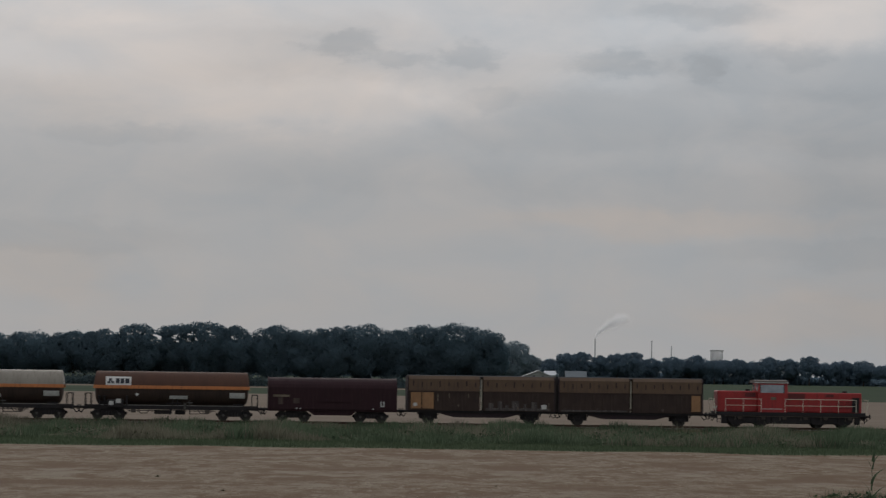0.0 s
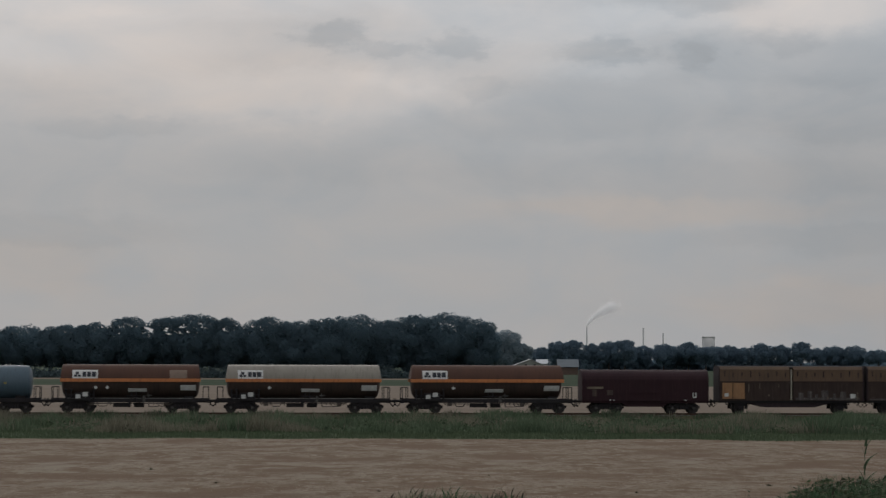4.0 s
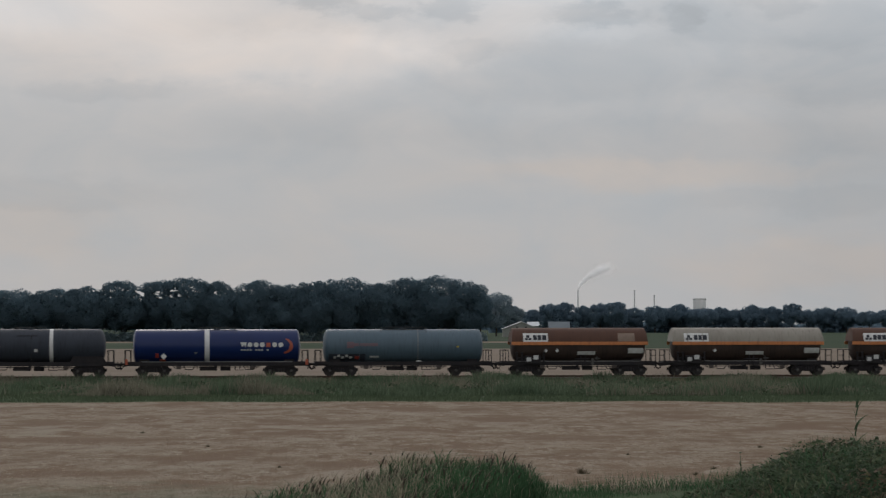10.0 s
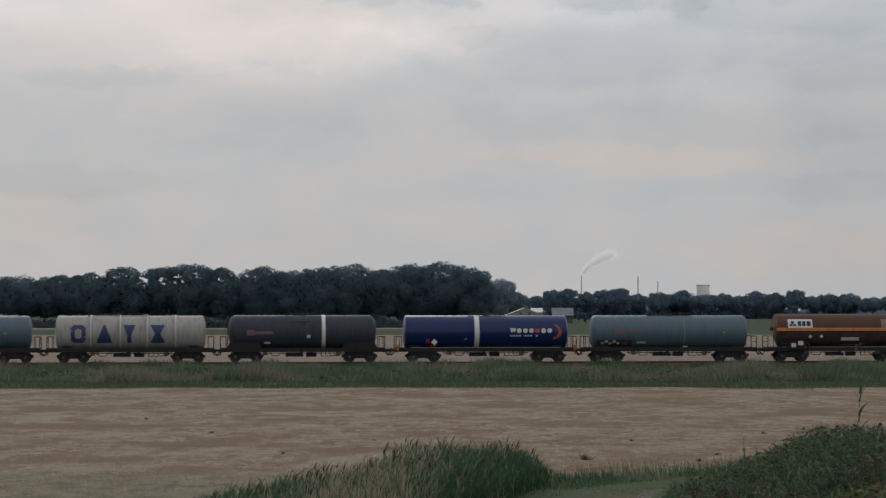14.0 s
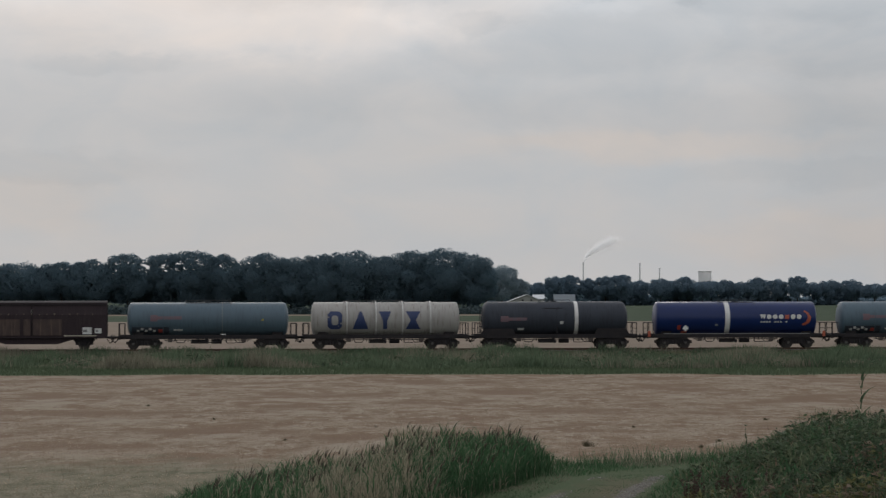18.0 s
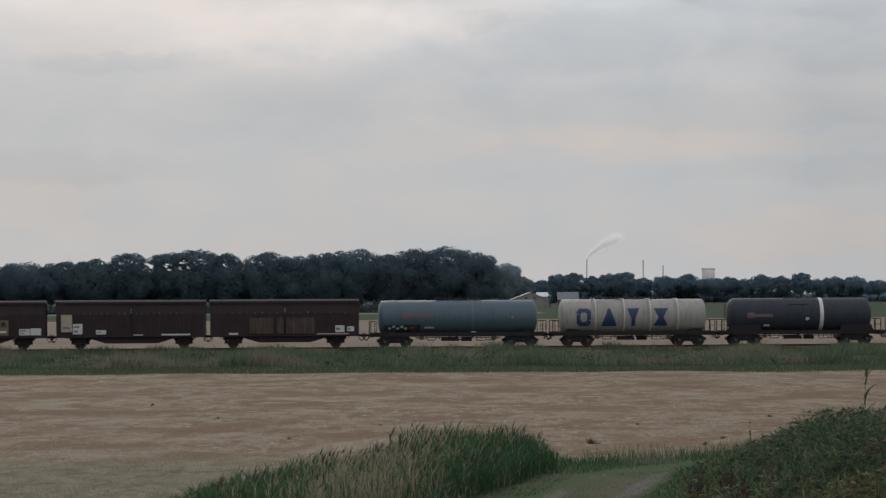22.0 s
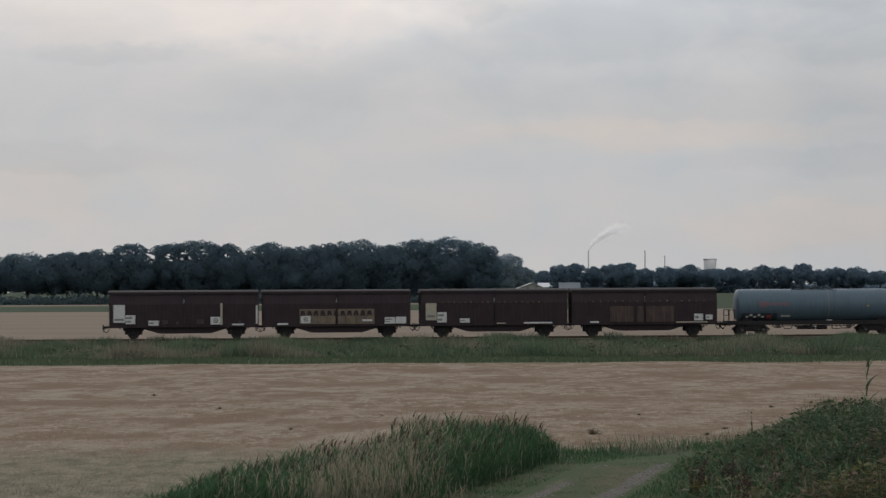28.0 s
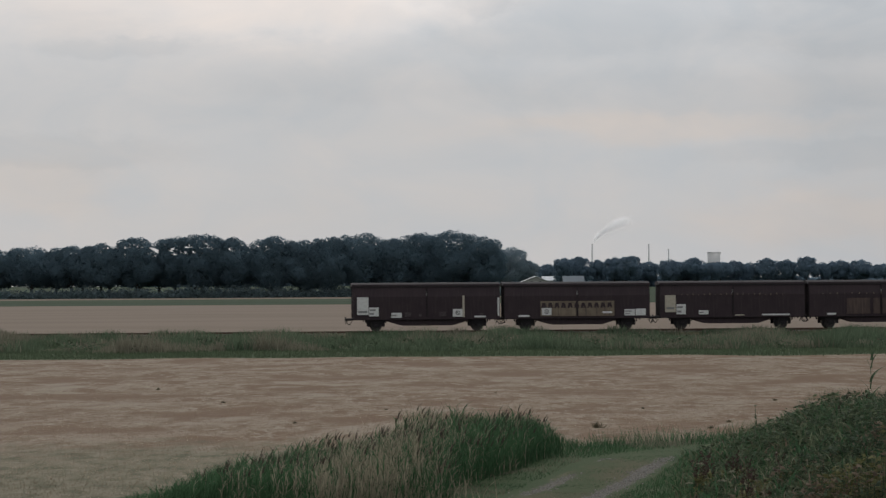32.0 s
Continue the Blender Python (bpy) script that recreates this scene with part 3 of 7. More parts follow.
def make_ground():
    xs = np.r_[-3000, -1500, -700, -350, -180, -110, -75, np.arange(-55, -1, 0.7), np.arange(-1, 9, 0.16), np.arange(9, 55.1, 0.7), 75, 110, 180, 350, 700, 1500, 3000]
    ys = np.r_[-400, -100, -30, np.arange(0, 54, 4), np.arange(54, 100, 0.45), np.arange(100, 240, 1.6), np.arange(240, 262, 0.5), np.arange(262, 600, 12), np.arange(600, 1000, 10), np.arange(1000, 2600, 100), 3200, 4000, 4900]
    X, Y = np.meshgrid(xs, ys)
    Z = height(X, Y)
    V = np.stack([X, Y, Z], -1).reshape(-1, 3)
    nx, ny = len(xs), len(ys)
    i = np.arange(nx * ny).reshape(ny, nx)
    F = np.stack([i[:-1, :-1], i[:-1, 1:], i[1:, 1:], i[1:, :-1]], -1).reshape(-1, 4)
    me = bpy.data.meshes.new("ground")
    me.from_pydata(V.tolist(), [], F.tolist())
    x, y = V[:, 0], V[:, 1]
    t = along(x, y)
    edge = field_edge(x)
    pc = path_centre(y)
    rut = np.maximum(np.exp(-((x - pc + 0.88) / 0.27) ** 2), np.exp(-((x - pc - 0.88) / 0.30) ** 2)) * (y > 60) * (1 - sstep(76.0, 81.5, y))
    tread = np.exp(-((x - pc) / 1.25) ** 4) * (y > 58) * (1 - sstep(78, 82, y))
    zones = {
        "near": 0.85 * (1 - sstep(68, 112, y)) * (1 - 0.3 * np.exp(-((x - 2) / 5) ** 2)),
        "far": sstep(255, 258, t),
        "meadow": sstep(632, 640, y) * (1 - sstep(850, 856, y) * (1 - sstep(930, 936, y)) * (x < 30)),
        "rough": np.maximum(sstep(203, 206, y) * (1 - sstep(256, 258.5, t)), tread),
        "green": np.maximum(sstep(187.6, 191.2, y) * (1 - sstep(203, 208, y)), (1 - sstep(-0.8, 0.8, y - edge)) * (1 - 0.74 * tread)),
        "rut": rut * np.clip(0.70 + 0.42 * wavy(x, y * 0.6, 0.7, 61), 0, 1),
    }
    for name, values in zones.items():
        a = me.attributes.new(name, "FLOAT", "POINT")
        a.data.foreach_set("value", values.astype(np.float32))
    me.materials.append(ground_material())
    me.shade_smooth()
    return tagged(new("ground", me), "flat farmland of pale stubble, green margins and grass verge", "ground", kind="structure")


make_ground()


# ---- railway track ----
def make_track():
    root = tagged(empty("railway_track", pose(0, TRACK_Y, 0, 0, 0, TURN)), "single railway track on a low brown ballast bed", "railway track", kind="structure")
    bm = B()
    section(bm, [(-2.6, 0.30), (-1.75, 0.50), (1.75, 0.50), (2.6, 0.30), (2.6, 0.2), (-2.6, 0.2)], -190, 260)
    part("ballast_bed", bm, "ballast", root)
    for y in (-0.76, 0.76):
        bm = B()
        section(bm, [(y - 0.07, 0.54), (y + 0.07, 0.54), (y + 0.07, 0.56), (y + 0.012, 0.58), (y + 0.012, 0.66), (y + 0.036, 0.67), (y + 0.036, 0.70), (y - 0.036, 0.70), (y - 0.036, 0.67), (y - 0.012, 0.66), (y - 0.012, 0.58), (y - 0.07, 0.56)], -190, 260)
        part("rail", bm, "rail", root)
    bm = B()
    box(bm, -0.13, 0.13, -1.3, 1.3, 0.40, 0.54, 0.02)
    first = part("sleeper", bm, "sleeper", root)
    for k in range(1, 150):
        o = new("sleeper", first.data)
        o.parent = root
        o.location.x = (k - 75) * 0.6
    first.location.x = -45


make_track()


# ---- grass and reeds ----
def blades(x, y, h, w, lean, rs, z=None, flat=False):
    """Single-triangle blades standing on the ground."""
    n = len(x)
    z = height(x, y) if z is None else z
    a = rs.uniform(0, math.tau, n)
    dx, dy = np.cos(a) * w / 2, np.sin(a) * w / 2
    la, ll = rs.uniform(0, math.tau, n), lean * h * rs.uniform(0.2, 1, n)
    base = np.stack([x, y, z - 0.03], -1)
    side = np.stack([dx, dy * 0.3, np.zeros(n)], -1)
    tip = base + np.stack([np.cos(la) * ll, np.sin(la) * ll, h], -1)
    return np.stack([base - side, base + side, tip], 1)


def make_verge():
    rs = np.random.RandomState(4)
    n = 150000
    x, y = rs.uniform(-50, 50, n), rs.uniform(204, 252, n)
    t = along(x, y)
    keep = (t < 247.6) & (t > 200)
    x, y, t = x[keep], y[keep], t[keep]
    tall = np.clip(0.66 + 0.62 * wavy(x, y * 0.4, 1.9, 8) + 0.38 * wavy(x, y * 0.6, 0.7, 9), 0.15, 1.6)
    tall *= 1 - 0.35 * sstep(240, 246, t)
    dry = 1.2 * wavy(x, y * 0.5, 3.5, 11) + 0.8 * wavy(x, y * 0.7, 1.0, 12) + rs.normal(0, 0.35, len(x))
    h = tall * rs.uniform(0.6, 1.05, len(x))
    w = rs.uniform(0.05, 0.12, len(x))
    P = blades(x, y, h, w, 0.75, rs)
    green = dry < 0.62 - 0.55 * sstep(5, -32, x)
    tagged(soup("verge_grass", P[green], "verge"), "tall green grass and weeds along the railway verge", "grass", kind="stuff")
    tagged(soup("dry_verge_grass", P[~green], "verge_dry"), "withered straw-coloured grass stems along the railway verge", "grass", kind="stuff")
    n = 26000
    x, y = rs.uniform(-42, 42, n), rs.uniform(189.0, 207, n)
    y = y + 0.9 * wavy(x, y * 0.2, 3.0, 5) + rs.normal(0, 0.6, n)
    tagged(soup("mown_verge_grass", blades(x, y, rs.uniform(0.12, 0.32, n), rs.uniform(0.05, 0.1, n), 0.5, rs), "verge_dark"), "short dark green grass strip beside the stubble", "grass", kind="stuff")
    # stray clumps on the track bank that reach up before the wheels
    n, k = 130, 46
    cx = rs.uniform(-48, 48, n)
    cy = rs.uniform(242.5, 246.5, n) + SLOPE * cx
    x = (cx[:, None] + rs.normal(0, 0.7, (n, k))).ravel()
    y = (cy[:, None] + rs.normal(0, 0.5, (n, k))).ravel()
    hh = np.repeat(rs.uniform(0.3, 0.85, n), k) * rs.uniform(0.4, 1, n * k)
    P = blades(x, y, hh, rs.uniform(0.04, 0.10, n * k), 0.35, rs)
    pale = np.repeat(rs.uniform(0, 1, n) < 0.5, k)
    tagged(soup("bank_weeds", P[~pale], "verge"), "weeds on the track bank", "weeds", kind="stuff")
    tagged(soup("dry_bank_weeds", P[pale], "verge_dry"), "pale dry stems on the track bank", "weeds", kind="stuff")
    # dark clumps of docks and nettles that stand out above the grass
    n = 340
    cx, cy = rs.uniform(-45, 45, n), rs.uniform(205, 245.5, n)
    cy = np.minimum(cy, 246 + SLOPE * cx)
    k = 110
    x = (cx[:, None] + rs.normal(0, 0.55, (n, k))).ravel()
    y = (cy[:, None] + rs.normal(0, 0.6, (n, k))).ravel()
    hh = np.repeat(rs.uniform(0.45, 1.0, n), k) * rs.uniform(0.5, 1, n * k) * (1 - 0.72 * sstep(226, 242, along(x, y)))
    z = height(x, y) + hh * rs.uniform(0.05, 0.95, n * k)
    c = np.stack([x, y, z], -1)
    u = rs.normal(0, 1, (n * k, 3)) * rs.uniform(0.03, 0.085, (n * k, 1))
    v = rs.normal(0, 1, (n * k, 3)) * rs.uniform(0.03, 0.07, (n * k, 1))
    Q = np.stack([c - u, c - v, c + u, c + v], 1)
    tone = np.repeat(rs.uniform(0, 1, n), k)
    tagged(soup("verge_weeds", Q[tone < 0.55], "weed"), "dark green weed clumps rising from the verge grass", "weeds", kind="stuff")
    tagged(soup("pale_verge_weeds", Q[(tone >= 0.55) & (tone < 0.8)], "verge"), "pale green weed clumps on the verge", "weeds", kind="stuff")
    tagged(soup("withered_verge_weeds", Q[tone >= 0.8], "verge_dry"), "withered brown weed clumps on the verge", "weeds", kind="stuff")


def make_stubble():
    rs = np.random.RandomState(6)
    for name, label, mat, n, low, high, cut in (("stubble", "short pale straw stubble left on the cut field", "straw", 90000, 0.03, 0.08, 0.1),
                                                ("weathered_stubble", "brown weathered straw in the cut field", "straw_brown", 60000, 0.03, 0.08, 0.1)):
        d = 1 / rs.uniform(1 / 135.0, 1 / 62.0, n)
        x = d * rs.uniform(-0.175, 0.175, n)
        y = d
        keep = y > field_edge(x)
        x, y = x[keep], y[keep]
        patch_at = wavy(x * 0.5, y, 2.5, 21) + 0.5 * wavy(x, y, 0.7, 22)
        keep = (patch_at if mat == "straw" else -patch_at) + rs.normal(0, 0.6, len(x)) > cut
        x, y = x[keep], y[keep]
        P = blades(x, y, rs.uniform(low, high, len(x)), rs.uniform(0.018, 0.045, len(x)), 0.8, rs)
        tagged(soup(name, P, mat), label, "stubble", kind="stuff")


def make_tussocks():
    rs = np.random.RandomState(61)
    spots = [(5.0, 97.0, 0.20), (-5.6, 101, 0.08), (13.5, 118, 0.10), (-2.6, 112, 0.09), (9.9, 101, 0.09), (7.6, 112, 0.08), (8.9, 97, 0.10), (-9.5, 118, 0.08), (2.0, 128, 0.09), (-14, 135, 0.10), (6.6, 96, 0.10)]
    first = None
    for x, y, r in spots:
        if first is None:
            n = 90
            a, d = rs.uniform(0, math.tau, n), np.abs(rs.normal(0, 0.5, n))
            bx, by = d * np.cos(a), d * np.sin(a)
            h = rs.uniform(0.5, 1.3, n)
            P = np.stack([np.stack([bx - 0.06, by, 0 * h - 0.1], -1), np.stack([bx + 0.06, by, 0 * h - 0.1], -1), np.stack([bx * 1.9, by * 1.9, h], -1)], 1)
            first = soup("tussock", P, "tussock")
            tagged(first, "small dark tuft of grass standing in the stubble", "grass tuft", "tufts in the stubble")
            ob = first
        else:
            ob = copy_thing(first, pose(0, 0, 0))
        ob.matrix_basis = pose(x, y, float(height(np.array([x]), np.array([y]))[0]), 0, 0, 40 * x) @ Matrix.Diagonal((r, r, r, 1))


def strips(x, y, z, h, w, lean_x, lean_y, rs, seg=3, droop=0.0):
    """Curved ribbon leaves or stems, seg quads each."""
    n = len(x)
    a = rs.uniform(0, math.tau, n)
    side = np.stack([np.cos(a), 0.4 * np.sin(a), np.zeros(n)], -1) * (w / 2)[:, None]
    out = []
    for k in range(seg):
        row = []
        for f in (k / seg, (k + 1) / seg):
            c = np.stack([x + lean_x * f * f, y + lean_y * f * f, z + h * (f - droop * f * f)], -1)
            row.append((c, side * (1 - 0.85 * f)))
        (c0, s0), (c1, s1) = row
        out.append(np.stack([c0 - s0, c0 + s0, c1 + s1, c1 - s1], 1))
    return np.concatenate(out, 0)


def reed_bed(name, label, x, y, h, rs, dry_share):
    n = len(x)
    z = height(x, y) - 0.05
    lx, ly = rs.normal(0.10, 0.10, n) * h, rs.normal(0, 0.08, n) * h
    dry = rs.uniform(0, 1, n) < dry_share
    root = tagged(empty(name, pose(0, 0, 0)), label, "reeds", kind="stuff")
    stems = strips(x, y, z, h, np.full(n, 0.014), lx, ly, rs)
    leaves, lab = [], []
    for k in range(6):
        f = rs.uniform(0.15, 0.85, n)
        px, py, pz = x + lx * f * f, y + ly * f * f, z + h * f
        ln = rs.uniform(0.25, 0.5, n) * (0.6 + 0.5 * h)
        ang = rs.uniform(0, math.tau, n)
        out = ln * rs.uniform(0.3, 0.75, n)
        leaves.append(strips(px, py, pz, ln, rs.uniform(0.018, 0.032, n), out * np.cos(ang) + 0.05, out * np.sin(ang), rs, 3, 0.35))
        lab.append(np.tile(dry, 3))
    leaves, lab = np.concatenate(leaves), np.concatenate(lab)
    sd = np.tile(dry, 3)
    soup("green_leaves", np.concatenate([leaves[~lab], stems[~sd]]), "reed", root)
    if dry.any():
        soup("dry_leaves", np.concatenate([leaves[lab], stems[sd]]), "reed_dry", root)["label"] = "dry straw-coloured stems and leaves"
    has = (rs.uniform(0, 1, n) < 0.05 + 0.10 * (wavy(x, y, 0.5, 57) > 0.45)) & (h > 0.9)
    m = has.sum()
    tx, ty, tz = (x + lx)[has], (y + ly)[has], (z + h)[has] - 0.03
    pl = [strips(tx + rs.normal(0, 0.008, m), ty, tz, rs.uniform(0.12, 0.27, m), rs.uniform(0.02, 0.036, m), rs.uniform(0.04, 0.16, m), rs.normal(0, 0.03, m), rs) for _ in range(3)]
    soup("plumes", np.concatenate(pl), "plume", root)["label"] = "drooping brown seed plumes"
    return root


def make_reeds():
    rs = np.random.RandomState(15)
    # a bed along the ditch: low and green at the near end, dry in the middle, dense and green at the far end
    n = 15000
    x, y = rs.uniform(-7.5, 3.6, n), rs.uniform(60, 85.5, n)
    front = np.interp(y, [60, 68, 73, 78, 82.3, 84.6], [-0.2, 0.0, 1.0, 2.2, 3.3, 2.4]) + 0.18 * wavy(y, y * 0.2, 0.8, 51)
    back = np.interp(y, [60, 64, 69, 77, 84.6], [-7.4, -6.9, -6.0, -2.2, 2.0]) + 0.3 * wavy(y, y * 0.3, 1.2, 52)
    keep = (x < front) & (x > back)
    x, y, front, back = x[keep], y[keep], front[keep], back[keep]
    n = len(x)
    h = np.interp(x, [-7.4, -6.5, -5.0, -3.0, -1.2, 0.2, 1.4, 2.6, 3.3], [0.3, 0.5, 0.90, 1.08, 1.30, 1.28, 1.02, 0.82, 0.5])
    h = h * (1 + 0.13 * wavy(x, y, 0.7, 31) + 0.10 * rs.normal(0, 1, n)) * np.clip(0.55 + 0.9 * np.minimum(front - x, x - back), 0.5, 1.0) + 0.15
    dryness = np.exp(-((x + 1.9) / 1.7) ** 2) * 0.9 + 0.05
    dryish = rs.uniform(0, 1, n) < dryness
    reed_bed("reed_bed", "dense green reeds with dark plumes along the ditch", x[~dryish], y[~dryish], h[~dryish], rs, 0.03)
    reed_bed("dry_reed_bed", "straw-coloured dry reeds along the ditch", x[dryish], y[dryish], h[dryish] * 0.97, rs, 0.8)
    # pale broken stalks that fan out of the middle of the bed
    m = 760
    ax, ay = rs.normal(-1.8, 0.95, m), rs.uniform(61.0, 68, m)
    ln = rs.uniform(0.6, 1.2, m)
    fan = strips(ax, ay, height(ax, ay), ln, rs.uniform(0.02, 0.042, m), rs.normal(0.05, 0.40, m), rs.normal(-0.2, 0.2, m), rs, 5, 0.3)
    tagged(soup("broken_reeds", fan, "reed_dry"), "pale dry reed stalks fanning out", "reeds", kind="stuff")
    # low grass on the margin and between the ruts
    n = 150000
    d = 1 / rs.uniform(1 / 96.0, 1 / 60.0, n)
    y = d
    x = rs.uniform(-9, 14, n)
    pc = path_centre(y)
    on_rut = (np.minimum(np.abs(x - pc - 0.88), np.abs(x - pc + 0.88)) < 0.30) & (y < 79)
    keep = (y < field_edge(x) + rs.normal(0, 0.35, n)) & (~on_rut | (rs.uniform(0, 1, n) < 0.12)) & (x > -1.5)
    x, y = x[keep], y[keep]
    edge = np.exp(-((field_edge(x) - y) / 2.2) ** 2)
    on_path = np.abs(x - path_centre(y)) < 1.45
    hh = np.where(on_path, 0.05, 0.13 + 0.34 * edge) * (1 + 0.3 * wavy(x, y, 0.6, 71)) * rs.uniform(0.5, 1.3, len(x))
    verge_side = (x < path_centre(y) - 1.0) & (y < 80)
    hh = np.where(verge_side, hh * 0.6, hh)
    P = blades(x, y, hh, rs.uniform(0.012, 0.028, len(x)), 0.8, rs)
    sere = wavy(x, y, 0.9, 72) + rs.normal(0, 0.5, len(x)) > np.where(on_path | verge_side, 0.35, 0.8)
    tagged(soup("margin_grass", P[~sere], "reed"), "low green grass on the field margin and farm track", "grass", kind="stuff")
    tagged(soup("dry_margin_grass", P[sere], "verge_dry"), "dry yellowish grass on the field margin and farm track", "grass", kind="stuff")
    # loose stones in the wheel ruts
    n = 1500
    y = rs.uniform(61, 80, n)
    x = path_centre(y) + np.where(rs.uniform(0, 1, n) < 0.6, 0.88, -0.88) + rs.normal(0, 0.17, n)
    ok = wavy(x, y * 0.6, 0.7, 61) + rs.normal(0, 0.3, n) > -0.2
    c = np.stack([x, y, height(x, y)], -1)[ok]
    r = rs.uniform(0.012, 0.045, len(c))[:, None]
    ax = [np.array(v) * r for v in ((1, 0, 0), (0, 1, 0), (-1, 0, 0), (0, -1, 0))]
    top = c + np.array([0, 0, 0.7]) * r
    tagged(soup("rut_stones", np.concatenate([np.stack([c + ax[k], c + ax[(k + 1) % 4], top], 1) for k in range(4)]), "stone"), "small grey stones in the wheel ruts", "gravel", kind="stuff")
    # scattered green regrowth in the near stubble
    n = 2500
    cx, cy = rs.uniform(-11, -2, 40), rs.uniform(62, 76, 40)
    x = (cx[:, None] + rs.normal(0, 0.7, (40, 60))).ravel()
    y = (cy[:, None] + rs.normal(0, 1.6, (40, 60))).ravel()
    tagged(soup("regrowth_grass", blades(x, y, rs.uniform(0.03, 0.11, len(x)), rs.uniform(0.015, 0.035, len(x)), 0.9, rs), "verge_dry"), "sparse yellowish regrowth in the near stubble", "grass", kind="stuff")


def make_weeds():
    """Overgrown bank beside the farm track: nettles, docks, umbels and a tall reed stalk."""
    rs = np.random.RandomState(23)
    n = 9000
    x, y = rs.uniform(4.6, 14.5, n), rs.uniform(55, 80, n)
    left = 5.65 + 0.12 * np.maximum(0, y - 66) + 0.4 * wavy(y, y * 0.3, 1.2, 3)
    keep = (x > left) & (x < 0.185 * y + 0.3)
    x, y = x[keep], y[keep]
    n = len(x)
    z = height(x, y)
    h = np.clip(1.0 + 0.55 * wavy(x, y, 0.8, 41) + 0.05 * rs.normal(0, 1, n), 0.4, 1.5) * np.clip(0.18 + 0.29 * (x - left[keep]), 0.18, 1.02)
    stems = strips(x, y, z, h, np.full(n, 0.018), rs.normal(0, 0.12, n), rs.normal(0, 0.1, n), rs)
    quads = []
    for k in range(12):
        f = rs.uniform(0.05, 0.92, n)
        ang, ln = rs.uniform(0, math.tau, n), rs.uniform(0.09, 0.28, n)
        quads.append(strips(x + rs.normal(0, 0.05, n), y + rs.normal(0, 0.05, n), z + h * f, ln * rs.uniform(0.1, 0.8, n), rs.uniform(0.04, 0.14, n), ln * np.cos(ang), ln * np.sin(ang), rs, 2, 0.5))
    q = np.concatenate(quads)
    pick = np.tile(np.tile(1.0 * wavy(x, y, 0.7, 44) + 0.75 * (1 - sstep(59, 66, y)) - 0.3 * sstep(64, 68, y) + rs.normal(0, 0.22, n), 2), 12)
    root = tagged(empty("weed_bank", pose(0, 0, 0)), "dense bank of nettles, docks and withered weeds", "weeds", kind="stuff")
    light = np.tile(np.tile(wavy(x, y, 0.45, 47) + rs.normal(0, 0.3, n), 2), 12) > 0.35
    soup("green_leaves", np.concatenate([q[(pick < 0.9) & ~light], stems]), "weed", root)
    soup("bright_leaves", q[(pick < 0.9) & light], "weed_bright", root)["label"] = "fresh bright green leaves"
    soup("withered_leaves", q[(pick >= 0.9) & (pick < 1.35)], "weed_dry", root)["label"] = "withered brown leaves"
    soup("yellow_leaves", q[pick >= 1.35], "weed_yellow", root)["label"] = "yellowing leaves"
    # single stalks with whorled leaves that stand out above the crest
    m = 26
    sx, sy = rs.uniform(6.3, 11.8, m), rs.uniform(60, 75, m)
    sx = np.minimum(sx, 0.175 * sy)
    sz, sh = height(sx, sy), rs.uniform(0.75, 1.5, m)
    lean = rs.normal(0, 0.12, m)
    tall = [strips(sx, sy, sz, sh, np.full(m, 0.026), lean, 0 * sx, rs, 4)]
    for k in range(16):
        f = rs.uniform(0.35, 1.0, m)
        ang, ln = rs.uniform(0, math.tau, m), rs.uniform(0.10, 0.26, m)
        tall.append(strips(sx + lean * f * f, sy, sz + sh * f, ln * 0.55, rs.uniform(0.035, 0.065, m), ln * np.cos(ang), ln * np.sin(ang), rs, 3, 0.6))
    tall = np.concatenate(tall)
    soup("stalks", tall, "weed", root)["label"] = "tall weed stalks with leaves"
    # dock plants with rust-coloured seed spikes
    m = 15
    kx, ky = rs.uniform(5.4, 11.6, m), rs.uniform(58, 68, m)
    kx = np.minimum(kx, 0.172 * ky)
    spikes, broad = [], []
    for j in range(5):
        sx, sy = kx + rs.normal(0, 0.12, m), ky + rs.normal(0, 0.12, m)
        sz, sh, lean = height(sx, sy), rs.uniform(0.6, 1.05, m), rs.normal(0, 0.14, m)
        spikes.append(strips(sx, sy, sz, sh, np.full(m, 0.022), lean, 0 * sx, rs, 3))
        for k in range(26):
            f = rs.uniform(0.45, 1.0, m)
            ang, ln = rs.uniform(0, math.tau, m), rs.uniform(0.03, 0.08, m)
            spikes.append(strips(sx + lean * f * f, sy, sz + sh * f, ln * 0.7, rs.uniform(0.035, 0.07, m), ln * np.cos(ang), ln * np.sin(ang), rs, 1))
        for k in range(5):
            ang, ln = rs.uniform(0, math.tau, m), rs.uniform(0.22, 0.42, m)
            broad.append(strips(sx, sy, sz + rs.uniform(0.1, 0.5, m), ln * 0.6, rs.uniform(0.10, 0.17, m), ln * np.cos(ang), ln * np.sin(ang), rs, 3, 0.7))
    soup("dock_spikes", np.concatenate(spikes), "dock", root)["label"] = "rust-brown dock seed spikes"
    soup("dock_leaves", np.concatenate(broad), "weed_yellow", root)["label"] = "broad yellowing dock leaves"
    # umbels low on the near slope
    m = 8
    ux, uy = rs.uniform(5.3, 8.5, m), rs.uniform(58, 67, m)
    uz = height(ux, uy) + rs.uniform(0.35, 0.7, m)
    um = []
    for k in range(40):
        a, r = rs.uniform(0, math.tau, m), rs.uniform(0, 0.10, m)
        um.append(strips(ux + r * np.cos(a), uy + r * np.sin(a), uz - 2.5 * r * r, np.full(m, 0.03), np.full(m, 0.028), np.full(m, 0.012), np.full(m, 0.012), rs, 1))
    soup("umbels", np.concatenate(um), "umbel", root)["label"] = "pale flat flower heads"
